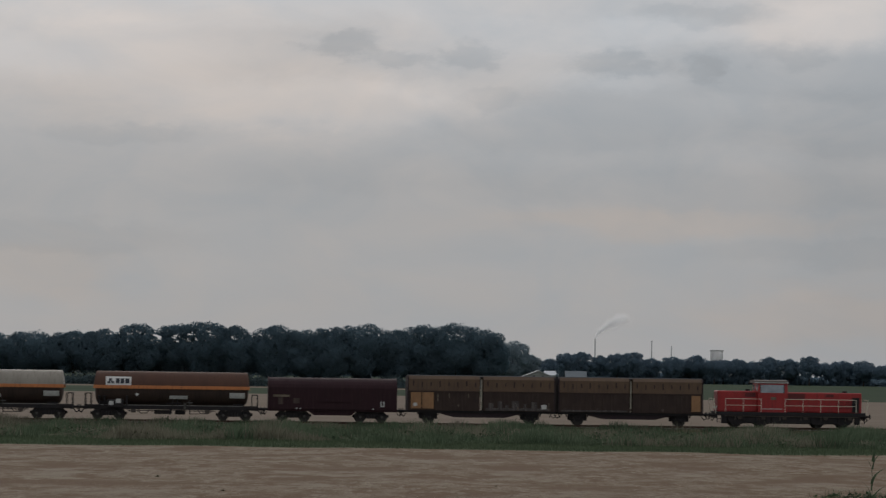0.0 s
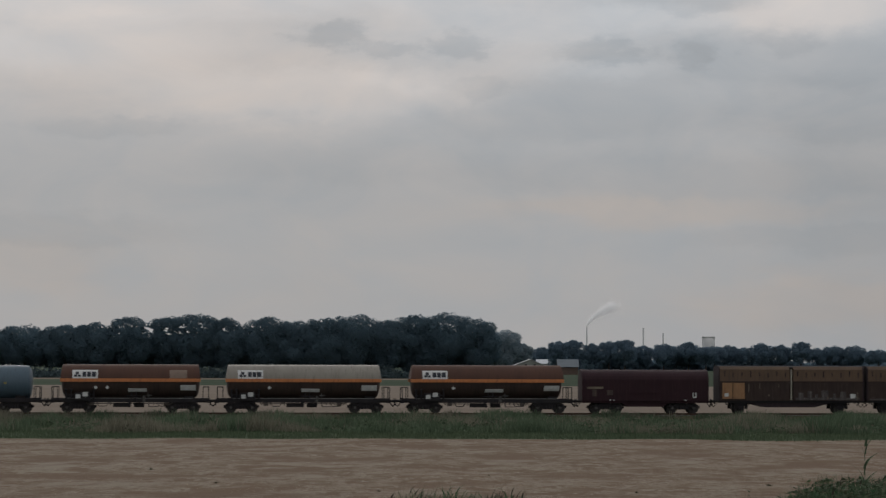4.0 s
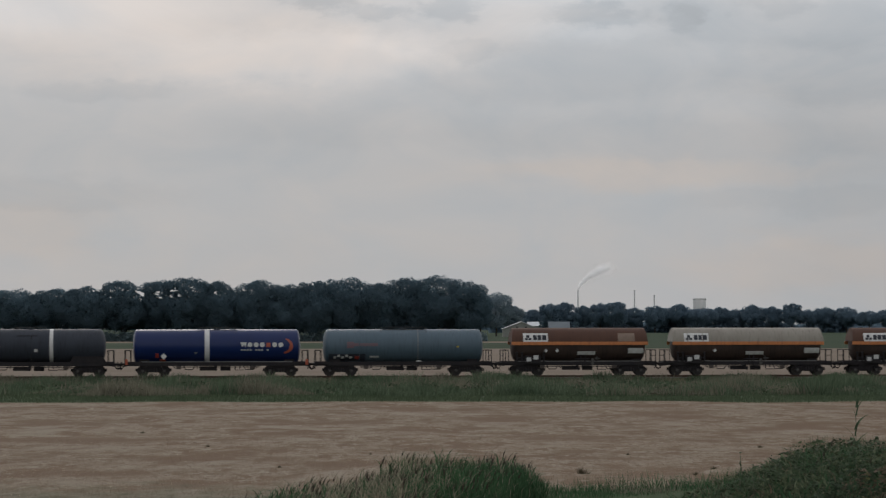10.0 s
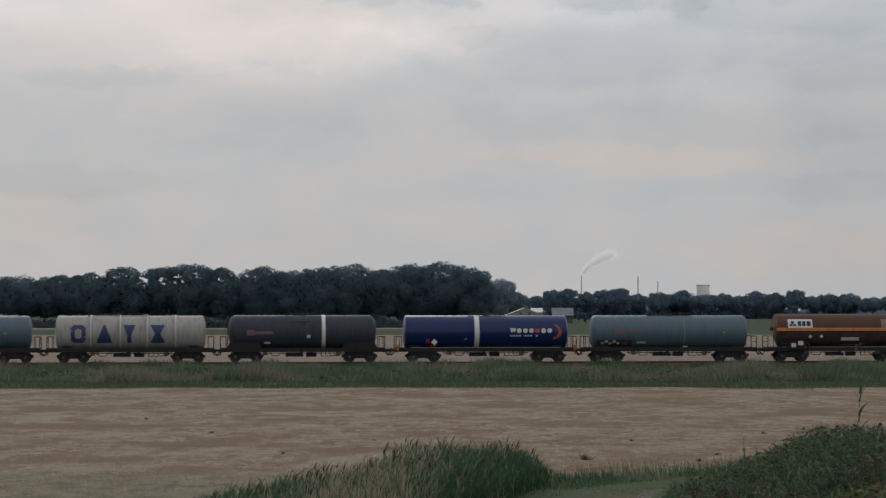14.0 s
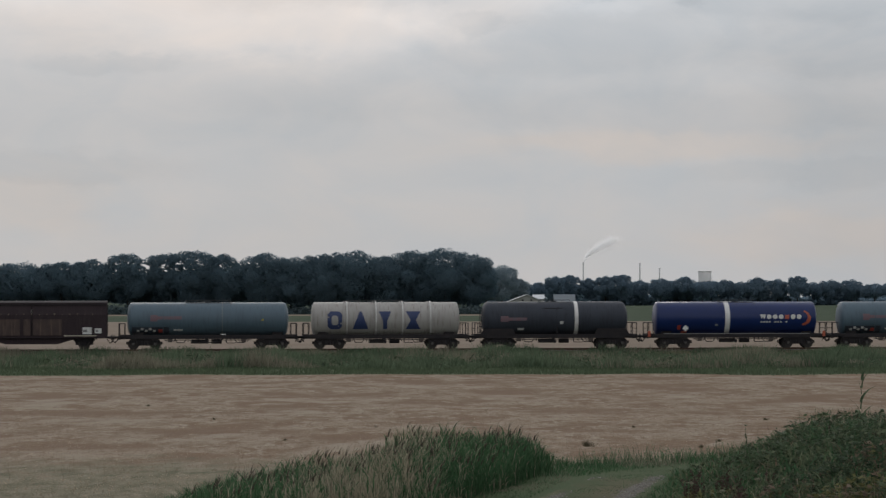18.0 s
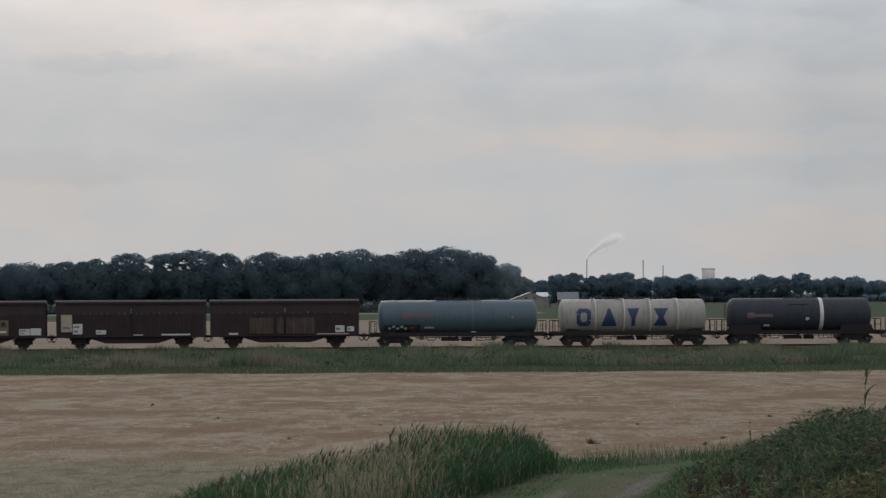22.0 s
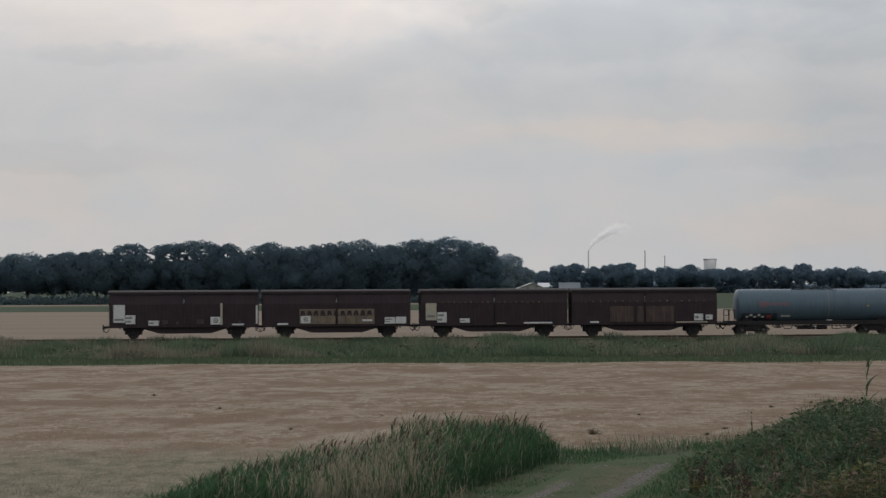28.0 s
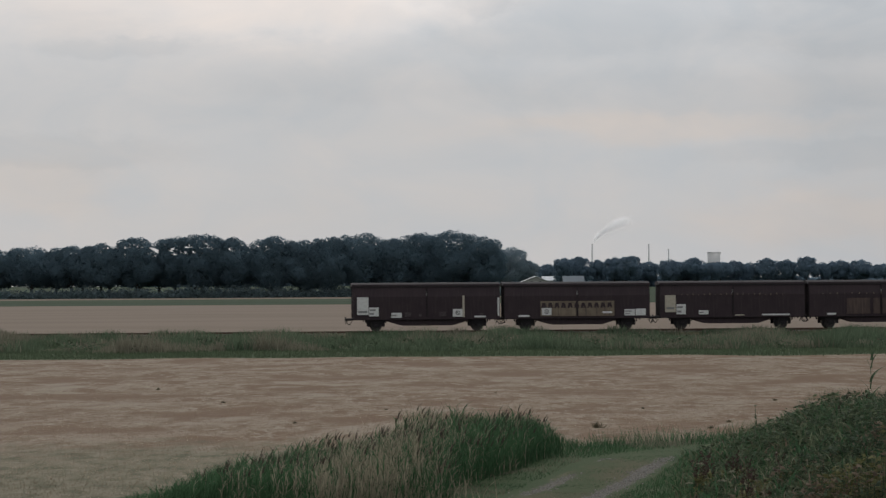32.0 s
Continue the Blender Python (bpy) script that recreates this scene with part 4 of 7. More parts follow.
    # dead arching stems in the litter of the near slope
    m = 420
    ax, ay = rs.uniform(6.2, 11.2, m), rs.uniform(56.5, 64.5, m)
    ln = rs.uniform(0.35, 0.9, m)
    soup("dead_stems", strips(ax, ay, height(ax, ay) + rs.uniform(0.1, 0.5, m), ln, rs.uniform(0.016, 0.03, m), rs.normal(0, 0.5, m), rs.normal(-0.1, 0.2, m), rs, 5, 0.75), "reed_dry", root)["label"] = "pale dead stems"
    # bent grass stems standing above the rest
    m = 60
    gx, gy = rs.uniform(6.5, 11, m), rs.uniform(60, 74, m)
    soup("grass_stems", strips(gx, gy, height(gx, gy) + 0.4, rs.uniform(0.5, 0.95, m), np.full(m, 0.016), rs.normal(0.1, 0.2, m), rs.normal(0, 0.1, m), rs), "verge_dry", root)
    m = 5200
    gx, gy = rs.uniform(5.0, 13.5, m), rs.uniform(57, 77, m)
    lim = 5.3 + 0.10 * np.maximum(0, gy - 66)
    ok = (gx > lim - 0.2) & (gx < 0.185 * gy + 0.3)
    gx, gy, lim = gx[ok], gy[ok], lim[ok]
    m = len(gx)
    gz = height(gx, gy) + np.clip(0.18 + 0.29 * (gx - lim), 0.12, 1.05) * rs.uniform(0.3, 0.85, m)
    ang = rs.uniform(0, math.tau, m)
    ln = rs.uniform(0.25, 0.6, m)
    long = strips(gx, gy, gz, ln, rs.uniform(0.03, 0.06, m), ln * 0.7 * np.cos(ang), ln * 0.7 * np.sin(ang), rs, 4, 0.45)
    kind = np.tile(rs.uniform(0, 1, m), 4)
    soup("long_leaves", long[kind < 0.55], "reed", root)
    soup("bright_long_leaves", long[(kind >= 0.55) & (kind < 0.93)], "weed_bright", root)
    soup("dry_long_leaves", long[kind >= 0.93], "weed_dry", root)
    m = 420
    cx, cy = rs.uniform(8.8, 12.6, m), rs.uniform(62, 70, m)
    reed_bed("reed_patch", "upright reeds on the crest of the weedy bank", cx, cy, rs.uniform(0.9, 1.35, m), rs, 0.05)
    # one tall reed
    gz = float(height(np.array([9.75]), np.array([66.0]))[0])
    reed = tagged(empty("tall_reed", pose(9.75, 66, gz)), "single tall reed stalk with drooping leaves", "reed")
    one = np.array([0.0])
    top = 3.60 - gz
    soup("stalk", strips(one, one, one, one + top, one + 0.045, one + 0.10, one, rs, 6), "weed", reed)
    for f, dx, ln in ((0.36, -0.42, 0.50), (0.42, 0.30, 0.62), (0.50, -0.30, 0.55), (0.57, 0.24, 0.62), (0.63, 0.36, 0.50), (0.70, -0.12, 0.48), (0.76, 0.22, 0.52), (0.83, 0.10, 0.42), (0.88, 0.26, 0.34), (0.93, -0.05, 0.30)):
        soup("leaf", strips(one + 0.10 * f * f, one, one + top * f, one + ln, one + 0.075, one + dx, one - 0.05, rs, 6, 0.22), "weed", reed)


make_verge()
make_stubble()
make_reeds()
make_weeds()
make_tussocks()


# ---- trees ----
def crown_quads(rs, h, w, base, n, size, blobs, gaps=0):
    """Leaf sprays lying like shingles on the outside of overlapping domes, with some see-through gaps in the upper half."""
    cz, rz = (h + base) / 2, (h - base) / 2
    d = rs.normal(0, 1, (blobs, 3))
    d /= np.linalg.norm(d, axis=1)[:, None]
    rad = rs.uniform(0.20, 0.40, blobs) * w
    c = d * np.stack([w - rad, w - rad, rz - rad * 0.85], -1) * rs.uniform(0.6, 1.0, (blobs, 1)) ** 0.5 + np.array([0, 0, cz])
    c[0], rad[0] = (0.05 * w, 0, h - 0.45 * w), 0.45 * w
    c[1] = (-0.45 * w, 0, h - rad[1] * 1.35)
    c[2] = (0.5 * w, 0, h - rad[2] * 1.5)
    many = int(n * 2.2)
    who = rs.choice(blobs, many, p=rad ** 2 / (rad ** 2).sum())
    d = rs.normal(0, 1, (many, 3))
    d /= np.linalg.norm(d, axis=1)[:, None]
    # twigs bunch the leaves into tufts of uneven reach
    tuft = 1 + 0.05 * np.sin(9 * d[:, 0] + who) * np.sin(8 * d[:, 2] + 2.3 * who) + 0.03 * np.sin(19 * d[:, 0] + 17 * d[:, 2] + who)
    squat = np.array([1, 1, 0.9])
    p = c[who] + d * (rad[who] * tuft * np.where(rs.uniform(0, 1, many) < 0.5, rs.uniform(0.90, 1.0, many), rs.uniform(0.25, 0.92, many) ** 0.6))[:, None] * squat
    # the hidden inner sides of the domes carry no leaves
    inside = np.zeros(many, bool)
    for q, r in zip(c, rad):
        inside |= (((p - q) / squat) ** 2).sum(1) < (0.62 * r) ** 2
    p, d = p[~inside][:n], d[~inside][:n]
    n = len(p)
    # leaves between the domes close the hollows
    fill = rs.uniform(0, 1, n) < 0.20
    p[fill] = (d * np.array([w, w, rz]) * rs.uniform(0.30, 0.86, (n, 1)) + np.array([0, 0, cz]))[fill]
    for k in range(gaps):
        gx, gz, gr = rs.uniform(-0.7, 0.7) * w, h - (h - base) * rs.uniform(0.14, 0.42), rs.uniform(0.16, 0.42)
        keep = (p[:, 0] - gx) ** 2 + (p[:, 2] - gz) ** 2 * 1.6 > gr ** 2
        p, d = p[keep], d[keep]
    keep = p[:, 2] > 0.3
    p, d = p[keep], d[keep]
    n = len(p)
    nrm = d + rs.normal(0, 0.22, (n, 3))
    u = np.cross(nrm, rs.normal(0, 1, (n, 3)))
    u /= np.linalg.norm(u, axis=1)[:, None]
    v = np.cross(u, nrm)
    v /= np.linalg.norm(v, axis=1)[:, None]
    s = (size * rs.uniform(0.5, 1.2, n))[:, None]
    return np.stack([p - u * s, p - v * s * 0.7, p + u * s, p + v * s * 0.7], 1), c


def tree(name, label, x, y, h, w, mat, n, size, rs, trunk=0.35, base=None, blobs=34, group="", gaps=0, holes=None):
    root = tagged(empty(name, pose(x, y, 0)), label, "tree", group)
    base = h * 0.10 if base is None else base
    q, c = crown_quads(rs, h, w, base, n, size, blobs, gaps)
    if holes is not None:
        # sky showing through the thin upper foliage
        mid = q.mean(1)
        keep = np.ones(len(q), bool)
        for hx, hz, hr in holes:
            keep &= (mid[:, 0] + x - hx) ** 2 + (mid[:, 2] - hz) ** 2 * 1.5 > hr ** 2
        q = q[keep]
    bm = B()
    pts = [(0, 0, -0.3), (rs.normal(0, 0.15), 0, h * 0.2), (rs.normal(0, 0.3), 0, h * 0.45), (rs.normal(0, 0.4), 0, h * 0.7)]
    rr = [trunk * 1.25, trunk, trunk * 0.7, trunk * 0.3]
    for k in range(3):
        rod(bm, pts[k], pts[k + 1], rr[k], 8, rr[k + 1])
    part("trunk", bm, "bark", root)
    for k in range(0, min(len(c), 7)):
        a = Vector(pts[1 + k % 2])
        mid = a.lerp(Vector(c[k]), 0.5) + Vector((0, 0, -0.4))
        bm = rod(B(), a, mid, trunk * 0.35, 5, trunk * 0.22)
        part("limb", rod(bm, mid, c[k], trunk * 0.22, 5, trunk * 0.06), "bark", root)
    soup("crown", q, mat, root)
    return root


def make_trees():
    rs = np.random.RandomState(77)
    row = [(-170, 17.5, 8.6), (-155.9, 17.5, 8.6), (-141.6, 17.8, 8.6), (-128.3, 17.9, 7.6), (-117.5, 18.4, 6.4), (-105.5, 20.5, 7.4), (-93.1, 20.6, 7.0), (-83.6, 21.5, 7.6), (-73.2, 19.9, 7.3), (-59.3, 20.8, 7.4),
           (-49.4, 19.1, 6.2), (-40.3, 20.1, 6.6), (-30.0, 21.4, 8.0), (-19.0, 19.3, 6.8), (-9.9, 21.5, 7.4), (1.0, 22.2, 9.1), (10.6, 20.0, 6.4)]
    holes = np.stack([rs.uniform(-172, -62, 130), rs.uniform(11.5, 17.6, 130), rs.uniform(0.2, 0.5, 130)], -1)
    more = np.stack([rs.normal(-90, 9, 60), rs.normal(16.0, 1.2, 60), rs.uniform(0.3, 0.72, 60)], -1)
    few = np.stack([rs.uniform(-55, 12, 14), rs.uniform(15, 19, 14), rs.uniform(0.15, 0.35, 14)], -1)
    holes = np.concatenate([holes, more, few])
    for x, h, w in row:
        thin = x < -80
        tree("poplar", "large broadleaf tree in a field-side row, leaves tinted with haze", x, 952 + rs.uniform(-4, 4), h + 0.7, w * 1.45, "leaf_near_haze", 30000, 0.31, rs, 0.42, 2.5 if thin else 1.2, 40, "trees in the dark row", 12 if thin else 0, holes)
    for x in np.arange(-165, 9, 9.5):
        tree("poplar", "broadleaf tree in the second rank of a row, leaves tinted with haze", x + rs.uniform(-2, 2), 968 + rs.uniform(-4, 4), rs.uniform(13.0, 14.5) if x < -75 else rs.uniform(15.5, 17.5), 10.5, "leaf_near_haze", 9000, 0.42, rs, 0.4, 3.0 if x < -75 else 2.2, group="trees in the dark row")
    # undergrowth closing the foot of the row, painted lighter against the crowns' shade
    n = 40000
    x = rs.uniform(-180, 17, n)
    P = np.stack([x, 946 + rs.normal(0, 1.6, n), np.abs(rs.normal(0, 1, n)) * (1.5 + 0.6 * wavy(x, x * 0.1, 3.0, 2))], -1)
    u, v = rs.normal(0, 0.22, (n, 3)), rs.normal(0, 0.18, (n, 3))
    tagged(soup("undergrowth", np.stack([P - u, P - v, P + u, P + v], 1), "hedge"), "bushes along the foot of the tree row, leaves painted lighter for haze", "bushes", kind="stuff")
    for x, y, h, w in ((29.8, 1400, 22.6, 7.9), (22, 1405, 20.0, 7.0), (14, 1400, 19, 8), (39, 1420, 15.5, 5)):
        tree("roadside_tree", "broadleaf tree behind the farm, haze painted into its leaves", x, y, h, w * 1.3, "leaf_mid_haze", 13000, 0.4, rs, 0.4, group="trees by the farm")
    for x, h, w in ((48.0, 7.2, 1.5), (63.4, 7.0, 1.9), (66.5, 4.8, 1.8)):
        tree("garden_tree", "small dark tree beside the farm sheds", x, 1286, h, w, "leaf_near_haze", 1500, 0.3, rs, 0.12, 0.6, 12, "trees by the farm")
    far = [(60, 16.0), (72, 17.8), (84, 22.4), (96, 23.1), (110, 20.5), (122, 22.6), (133, 23.4), (148, 19.5), (162, 20.7), (172, 19.4), (181, 21.8), (193, 18.4), (201, 18.8), (211, 19.6), (223, 18.3),
           (236, 21.1), (250, 20.2), (264, 22.3), (277, 18.0), (290, 19.6), (305, 19.9), (320, 16.9), (334, 17.7), (348, 19.0)]
    for x, h in far:
        tree("distant_tree", "distant round-crowned tree in an avenue", x, 2100 + rs.uniform(-15, 15), h, rs.uniform(9.5, 12.0), "leaf_far_haze", 7000, 0.62, rs, 0.45, h * (0.12 if x < 190 else 0.17), 24, "trees in the distant avenue")
    # low growth and hedges between the distant trunks
    n = 40000
    x = rs.uniform(40, 360, n)
    tall = np.where(x < 190, 9.5, 6.2) * np.clip(0.85 + 0.4 * wavy(x, x * 0.2, 9.0, 6), 0.6, 1.5)
    P = np.stack([x, 2115 + rs.normal(0, 5, n), rs.uniform(0, 1, n) * tall], -1)
    u, v = rs.normal(0, 0.8, (n, 3)), rs.normal(0, 0.7, (n, 3))
    tagged(soup("distant_hedge", np.stack([P - u, P - v, P + u, P + v], 1), "leaf_far_haze"), "low hedge under the distant avenue, haze painted into its leaves", "hedge", kind="stuff")
    n = 24000
    x = rs.uniform(-420, 900, n)
    P = np.stack([x, 3600 + rs.normal(0, 20, n), rs.uniform(0, 1, n) * np.clip(9 + 5 * wavy(x, x * 0.3, 30, 4), 2, 16)], -1)
    u, v = rs.normal(0, 2.0, (n, 3)), rs.normal(0, 1.5, (n, 3))
    tagged(soup("distant_woods", np.stack([P - u, P - v, P + u, P + v], 1), "leaf_far_haze"), "low woods along the horizon", "woods", kind="stuff")


make_trees()


# ---- farm, power station ----
def barn(name, label, x0, x1, y, depth, eave, ridge, wall, roof, gable_x=None):
    """A gabled shed whose gable faces the field when gable_x is set, else its long side."""
    root = tagged(empty(name, pose(0, y, 0)), label, "barn")
    bm = B()
    if gable_x is None:
        m = depth / 2
        section(bm, [(0, 0), (depth, 0), (depth, eave), (m, ridge - 0.15), (0, eave)], x0, x1)
        part("wall", bm, wall, root)
        for s in (0, 1):
            bm = B()
            e = -0.6 if s == 0 else depth + 0.6
            section(bm, [(e, eave - 0.3), (m, ridge), (m, ridge + 0.2), (e, eave - 0.1)], x0 - 0.5, x1 + 0.5)
            part("roof", bm, roof, root)
    else:
        prism(bm, [(x0, 0), (x1, 0), (x1, eave), (gable_x, ridge - 0.15), (x0, eave)], 0, depth)
        part("wall", bm, wall, root)
        for e in (x0 - 0.5, x1 + 0.5):
            bm = B()
            prism(bm, [(e, eave - 0.25), (gable_x, ridge), (gable_x, ridge + 0.2), (e, eave - 0.05)], -0.5, depth + 0.5)
            part("roof", bm, roof, root)
        for wx in (gable_x - 2.5, gable_x + 1.5):
            bm = B()
            box(bm, wx, wx + 0.9, -0.06, 0.1, 4.1, 4.8)
            part("window", bm, "ink", root)
    return root


barn("barn", "pale boarded barn with a grey-white gabled roof", 31.0, 47.0, 1300, 20, 3.9, 7.0, "barn_wall", "barn_roof", 39.4)
barn("barn", "low shed with a light corrugated roof", 43.5, 50, 1330, 10, 5.2, 6.9, "barn_wall", "barn_roof")
barn("barn", "farm shed with a blue-grey roof", 52, 61, 1295, 12, 3.7, 6.9, "brick_far", "slate")


def chimney(x, h, r, label):
    root = tagged(empty("chimney", pose(x, 4500, 0)), label, "chimney")
    bm = B()
    rod(bm, (0, 0, 0), (0, 0, h), r * 1.25, 16, r)
    part("shaft", bm, "chimney", root)
    bm = B()
    rod(bm, (0, 0, h - 1.5), (0, 0, h), r * 1.18, 16)
    part("rim", bm, "chimney", root)


chimney(226.0, 63.0, 1.15, "slim grey power station chimney giving off steam")
chimney(316.0, 62.0, 1.15, "slim grey power station chimney on the horizon")
chimney(347.5, 54.0, 1.05, "shorter grey power station chimney on the horizon")


def cooling_tower():
    root = tagged(empty("cooling_tower", pose(421.5, 4520, 0)), "pale concrete cooling tower on the horizon", "cooling tower")
    bm = B()
    prof = [(z, 10.2 + 6.5 * ((z - 38) / 38) ** 2) for z in np.linspace(0, 48.8, 14)]
    rings = []
    for z, r in prof:
        rings.append([bm.verts.new((r * math.cos(k * math.tau / 32), r * math.sin(k * math.tau / 32), z)) for k in range(32)])
    for p, q in zip(rings, rings[1:]):
        for k in range(32):
            bm.faces.new((p[k], p[(k + 1) % 32], q[(k + 1) % 32], q[k]))
    bmesh.ops.solidify(bm, geom=bm.faces, thickness=0.5)
    bmesh.ops.recalc_face_normals(bm, faces=bm.faces)
    part("shell", bm, "concrete", root, smooth=True)


cooling_tower()
PUFFS = []


def steam_plume():
    """Clouds of fine droplets in rigid puffs that drift along the plume, rising from the chimney's mouth."""
    root = tagged(empty("steam_plume", pose(226, 4500, 62.6)), "white steam plume drifting from the chimney top", "steam", kind="stuff")
    rs = np.random.RandomState(5)
    for k in range(18):
        f = (k + 0.5) / 18
        n = int(420 + 3000 * f)
        r = 1.2 + 12.5 * f ** 1.15
        c = rs.normal(0, 0.42, (n, 3)) * np.array([r * 1.25, r, r * 0.75])
        face = np.array([-math.sin(az) * math.cos(el) * -1, math.cos(az) * math.cos(el), math.sin(el)]) + rs.normal(0, 0.25, (n, 3))
        u = np.cross(face, rs.normal(0, 1, (n, 3)))
        u *= rs.uniform(0.14, 0.30, (n, 1)) / np.linalg.norm(u, axis=1)[:, None]
        v = np.cross(u, face)
        ob = soup("puff", np.stack([c - u, c + u, c + v], 1), "steam", root)
        p = Vector((0.2 + 44 * f ** 1.35, 0, 0.4 + 35 * f ** 0.78))
        PUFFS.append((ob, p, f))


steam_plume()


# ---- the train ----
TRAIN = []
WHEELS = []
R_WHEEL = 0.46


def wheelset(parent, x, r=R_WHEEL):
    bm = B()
    for s in (-1, 1):
        rod(bm, (0, s * 0.70, 0), (0, s * 0.83, 0), r, 24)
        rod(bm, (0, s * 0.66, 0), (0, s * 0.70, 0), r + 0.03, 24)
        rod(bm, (0, s * 0.83, 0), (0, s * 0.86, 0), 0.12, 10)
        for k in range(4):
            a = k * math.tau / 4
            rod(bm, (0.27 * math.cos(a), s * 0.825, 0.27 * math.sin(a)), (0.27 * math.cos(a), s * 0.845, 0.27 * math.sin(a)), 0.06, 8)
    rod(bm, (0, -0.9, 0), (0, 0.9, 0), 0.08, 10)
    ob = part("wheelset", bm, "wheel", parent)
    WHEELS.append((ob, x, r))
    return ob


def bogie(wagon, xc, wb=1.85, mat="black"):
    bm = B()
    h = wb / 2
    for s in (-1, 1):
        y0, y1 = (s * 0.98 - 0.05, s * 0.98 + 0.05)
        prism(bm, [(-h - 0.46, 0.60), (-h - 0.40, 0.74), (-h + 0.30, 0.78), (-0.62, 0.90), (0.62, 0.90), (h - 0.30, 0.78), (h + 0.40, 0.74), (h + 0.46, 0.60), (h + 0.24, 0.56), (h - 0.34, 0.60), (0.48, 0.34), (-0.48, 0.34), (-h + 0.34, 0.60), (-h - 0.24, 0.56)], y0, y1)
        for k in range(3):
            rod(bm, (-0.24 + 0.24 * k, s * 1.06, 0.36), (-0.24 + 0.24 * k, s * 1.06, 0.70), 0.075, 8)
        for a in (-h, h):
            box(bm, a - 0.15, a + 0.15, s * 1.05 - 0.08, s * 1.05 + 0.08, 0.34, 0.58, 0.03)
            rod(bm, (a - 0.22, s * 1.04, 0.55), (a - 0.22, s * 1.04, 0.74), 0.07, 8)
            rod(bm, (a + 0.22, s * 1.04, 0.55), (a + 0.22, s * 1.04, 0.74), 0.07, 8)
        rod(bm, (-h - 0.55, s * 0.75, 0.42), (-h - 0.55, s * 0.75, 0.66), 0.07, 6)
        rod(bm, (h + 0.55, s * 0.75, 0.42), (h + 0.55, s * 0.75, 0.66), 0.07, 6)
    box(bm, -0.2, 0.2, -1.0, 1.0, 0.45, 0.86)
    ob = part("bogie", bm, mat, wagon, "dark two-axle bogie")
    ob.location.x = xc
    for s in (-1, 1):
        for a in (-h, h):
            part("axle_box_cover", rod(B(), (a, s * 1.12, 0.46), (a, s * 1.155, 0.46), 0.13, 12), "hub", ob, "dull grey axle-box cover")
    wheelset(ob, -h), wheelset(ob, h)
    return ob


def buffers(wagon, x_end, z=1.05, reach=0.62):
    """Buffers and screw coupling at both headstocks."""
    for d in (-1, 1):
        for s in (-1, 1):
            bm = B()
            rod(bm, (d * x_end, s * 0.875, z), (d * (x_end + reach * 0.65), s * 0.875, z), 0.09, 12)
            rod(bm, (d * (x_end + reach * 0.4), s * 0.875, z), (d * (x_end + reach * 0.92), s * 0.875, z), 0.065, 10)
            rod(bm, (d * (x_end + reach * 0.92), s * 0.875, z), (d * (x_end + reach), s * 0.875, z), 0.22, 16)
            part("buffer", bm, "black", wagon)
        bm = B()
        rod(bm, (d * x_end, 0, z - 0.05), (d * (x_end + 0.45), 0, z - 0.08), 0.05, 8)
        rod(bm, (d * (x_end + 0.45), 0, z - 0.08), (d * (x_end + 0.6), 0.03, z - 0.42), 0.04, 8)
        rod(bm, (d * (x_end + 0.02), -0.3, z - 0.15), (d * (x_end + 0.28), -0.3, z - 0.5), 0.03, 8)
        rod(bm, (d * (x_end + 0.28), -0.3, z - 0.5), (d * (x_end + 0.55), -0.3, z - 0.25), 0.03, 8)
        part("coupling", bm, "black", wagon)


def vehicle(name, label, category, xc, group="train vehicles"):
    root = tagged(empty(name, pose(xc, TRACK_Y + SLOPE * xc, 0.7, 0, 0, TURN)), label, category, group)
    TRAIN.append((root, xc))
    return root


def side_plate(name, wagon, x0, x1, z0, z1, y, mat, label="", th=0.02):
    bm = B()
    box(bm, x0, x1, y - th, y + 0.005, z0, z1)
    return part(name, bm, mat, wagon, label)


def grey_lines(parent, x0, x1, z0, z1, y, rows, mat="mark_grey", fill=0.7):
    """Faint grey lines on a plate."""
    bm = B()
    step = (z1 - z0) / rows
    for k in range(rows):
        w = (x1 - x0) * (fill if k % 2 else fill * 0.7)
        box(bm, x0, x0 + w, y - 0.008, y, z0 + step * (k + 0.25), z0 + step * (k + 0.7))
    return part("marking", bm, mat, parent)


def pieces(name, boxes, mat, parent, label=""):
    """Alike small blocks, each a part of its own."""
    for b in boxes:
        bm = B()
        box(bm, *b)
        part(name, bm, mat, parent, label)


def plate(wagon, x0, x1, z0, z1, y, mat="label", rows=2, name="label_plate"):
    p = side_plate(name, wagon, x0, x1, z0, z1, y, mat, "white label plate")
    if rows:
        grey_lines(p, x0 + 0.06, x1 - 0.04, z0 + 0.06, z1 - 0.06, y - 0.022, rows)
    return p


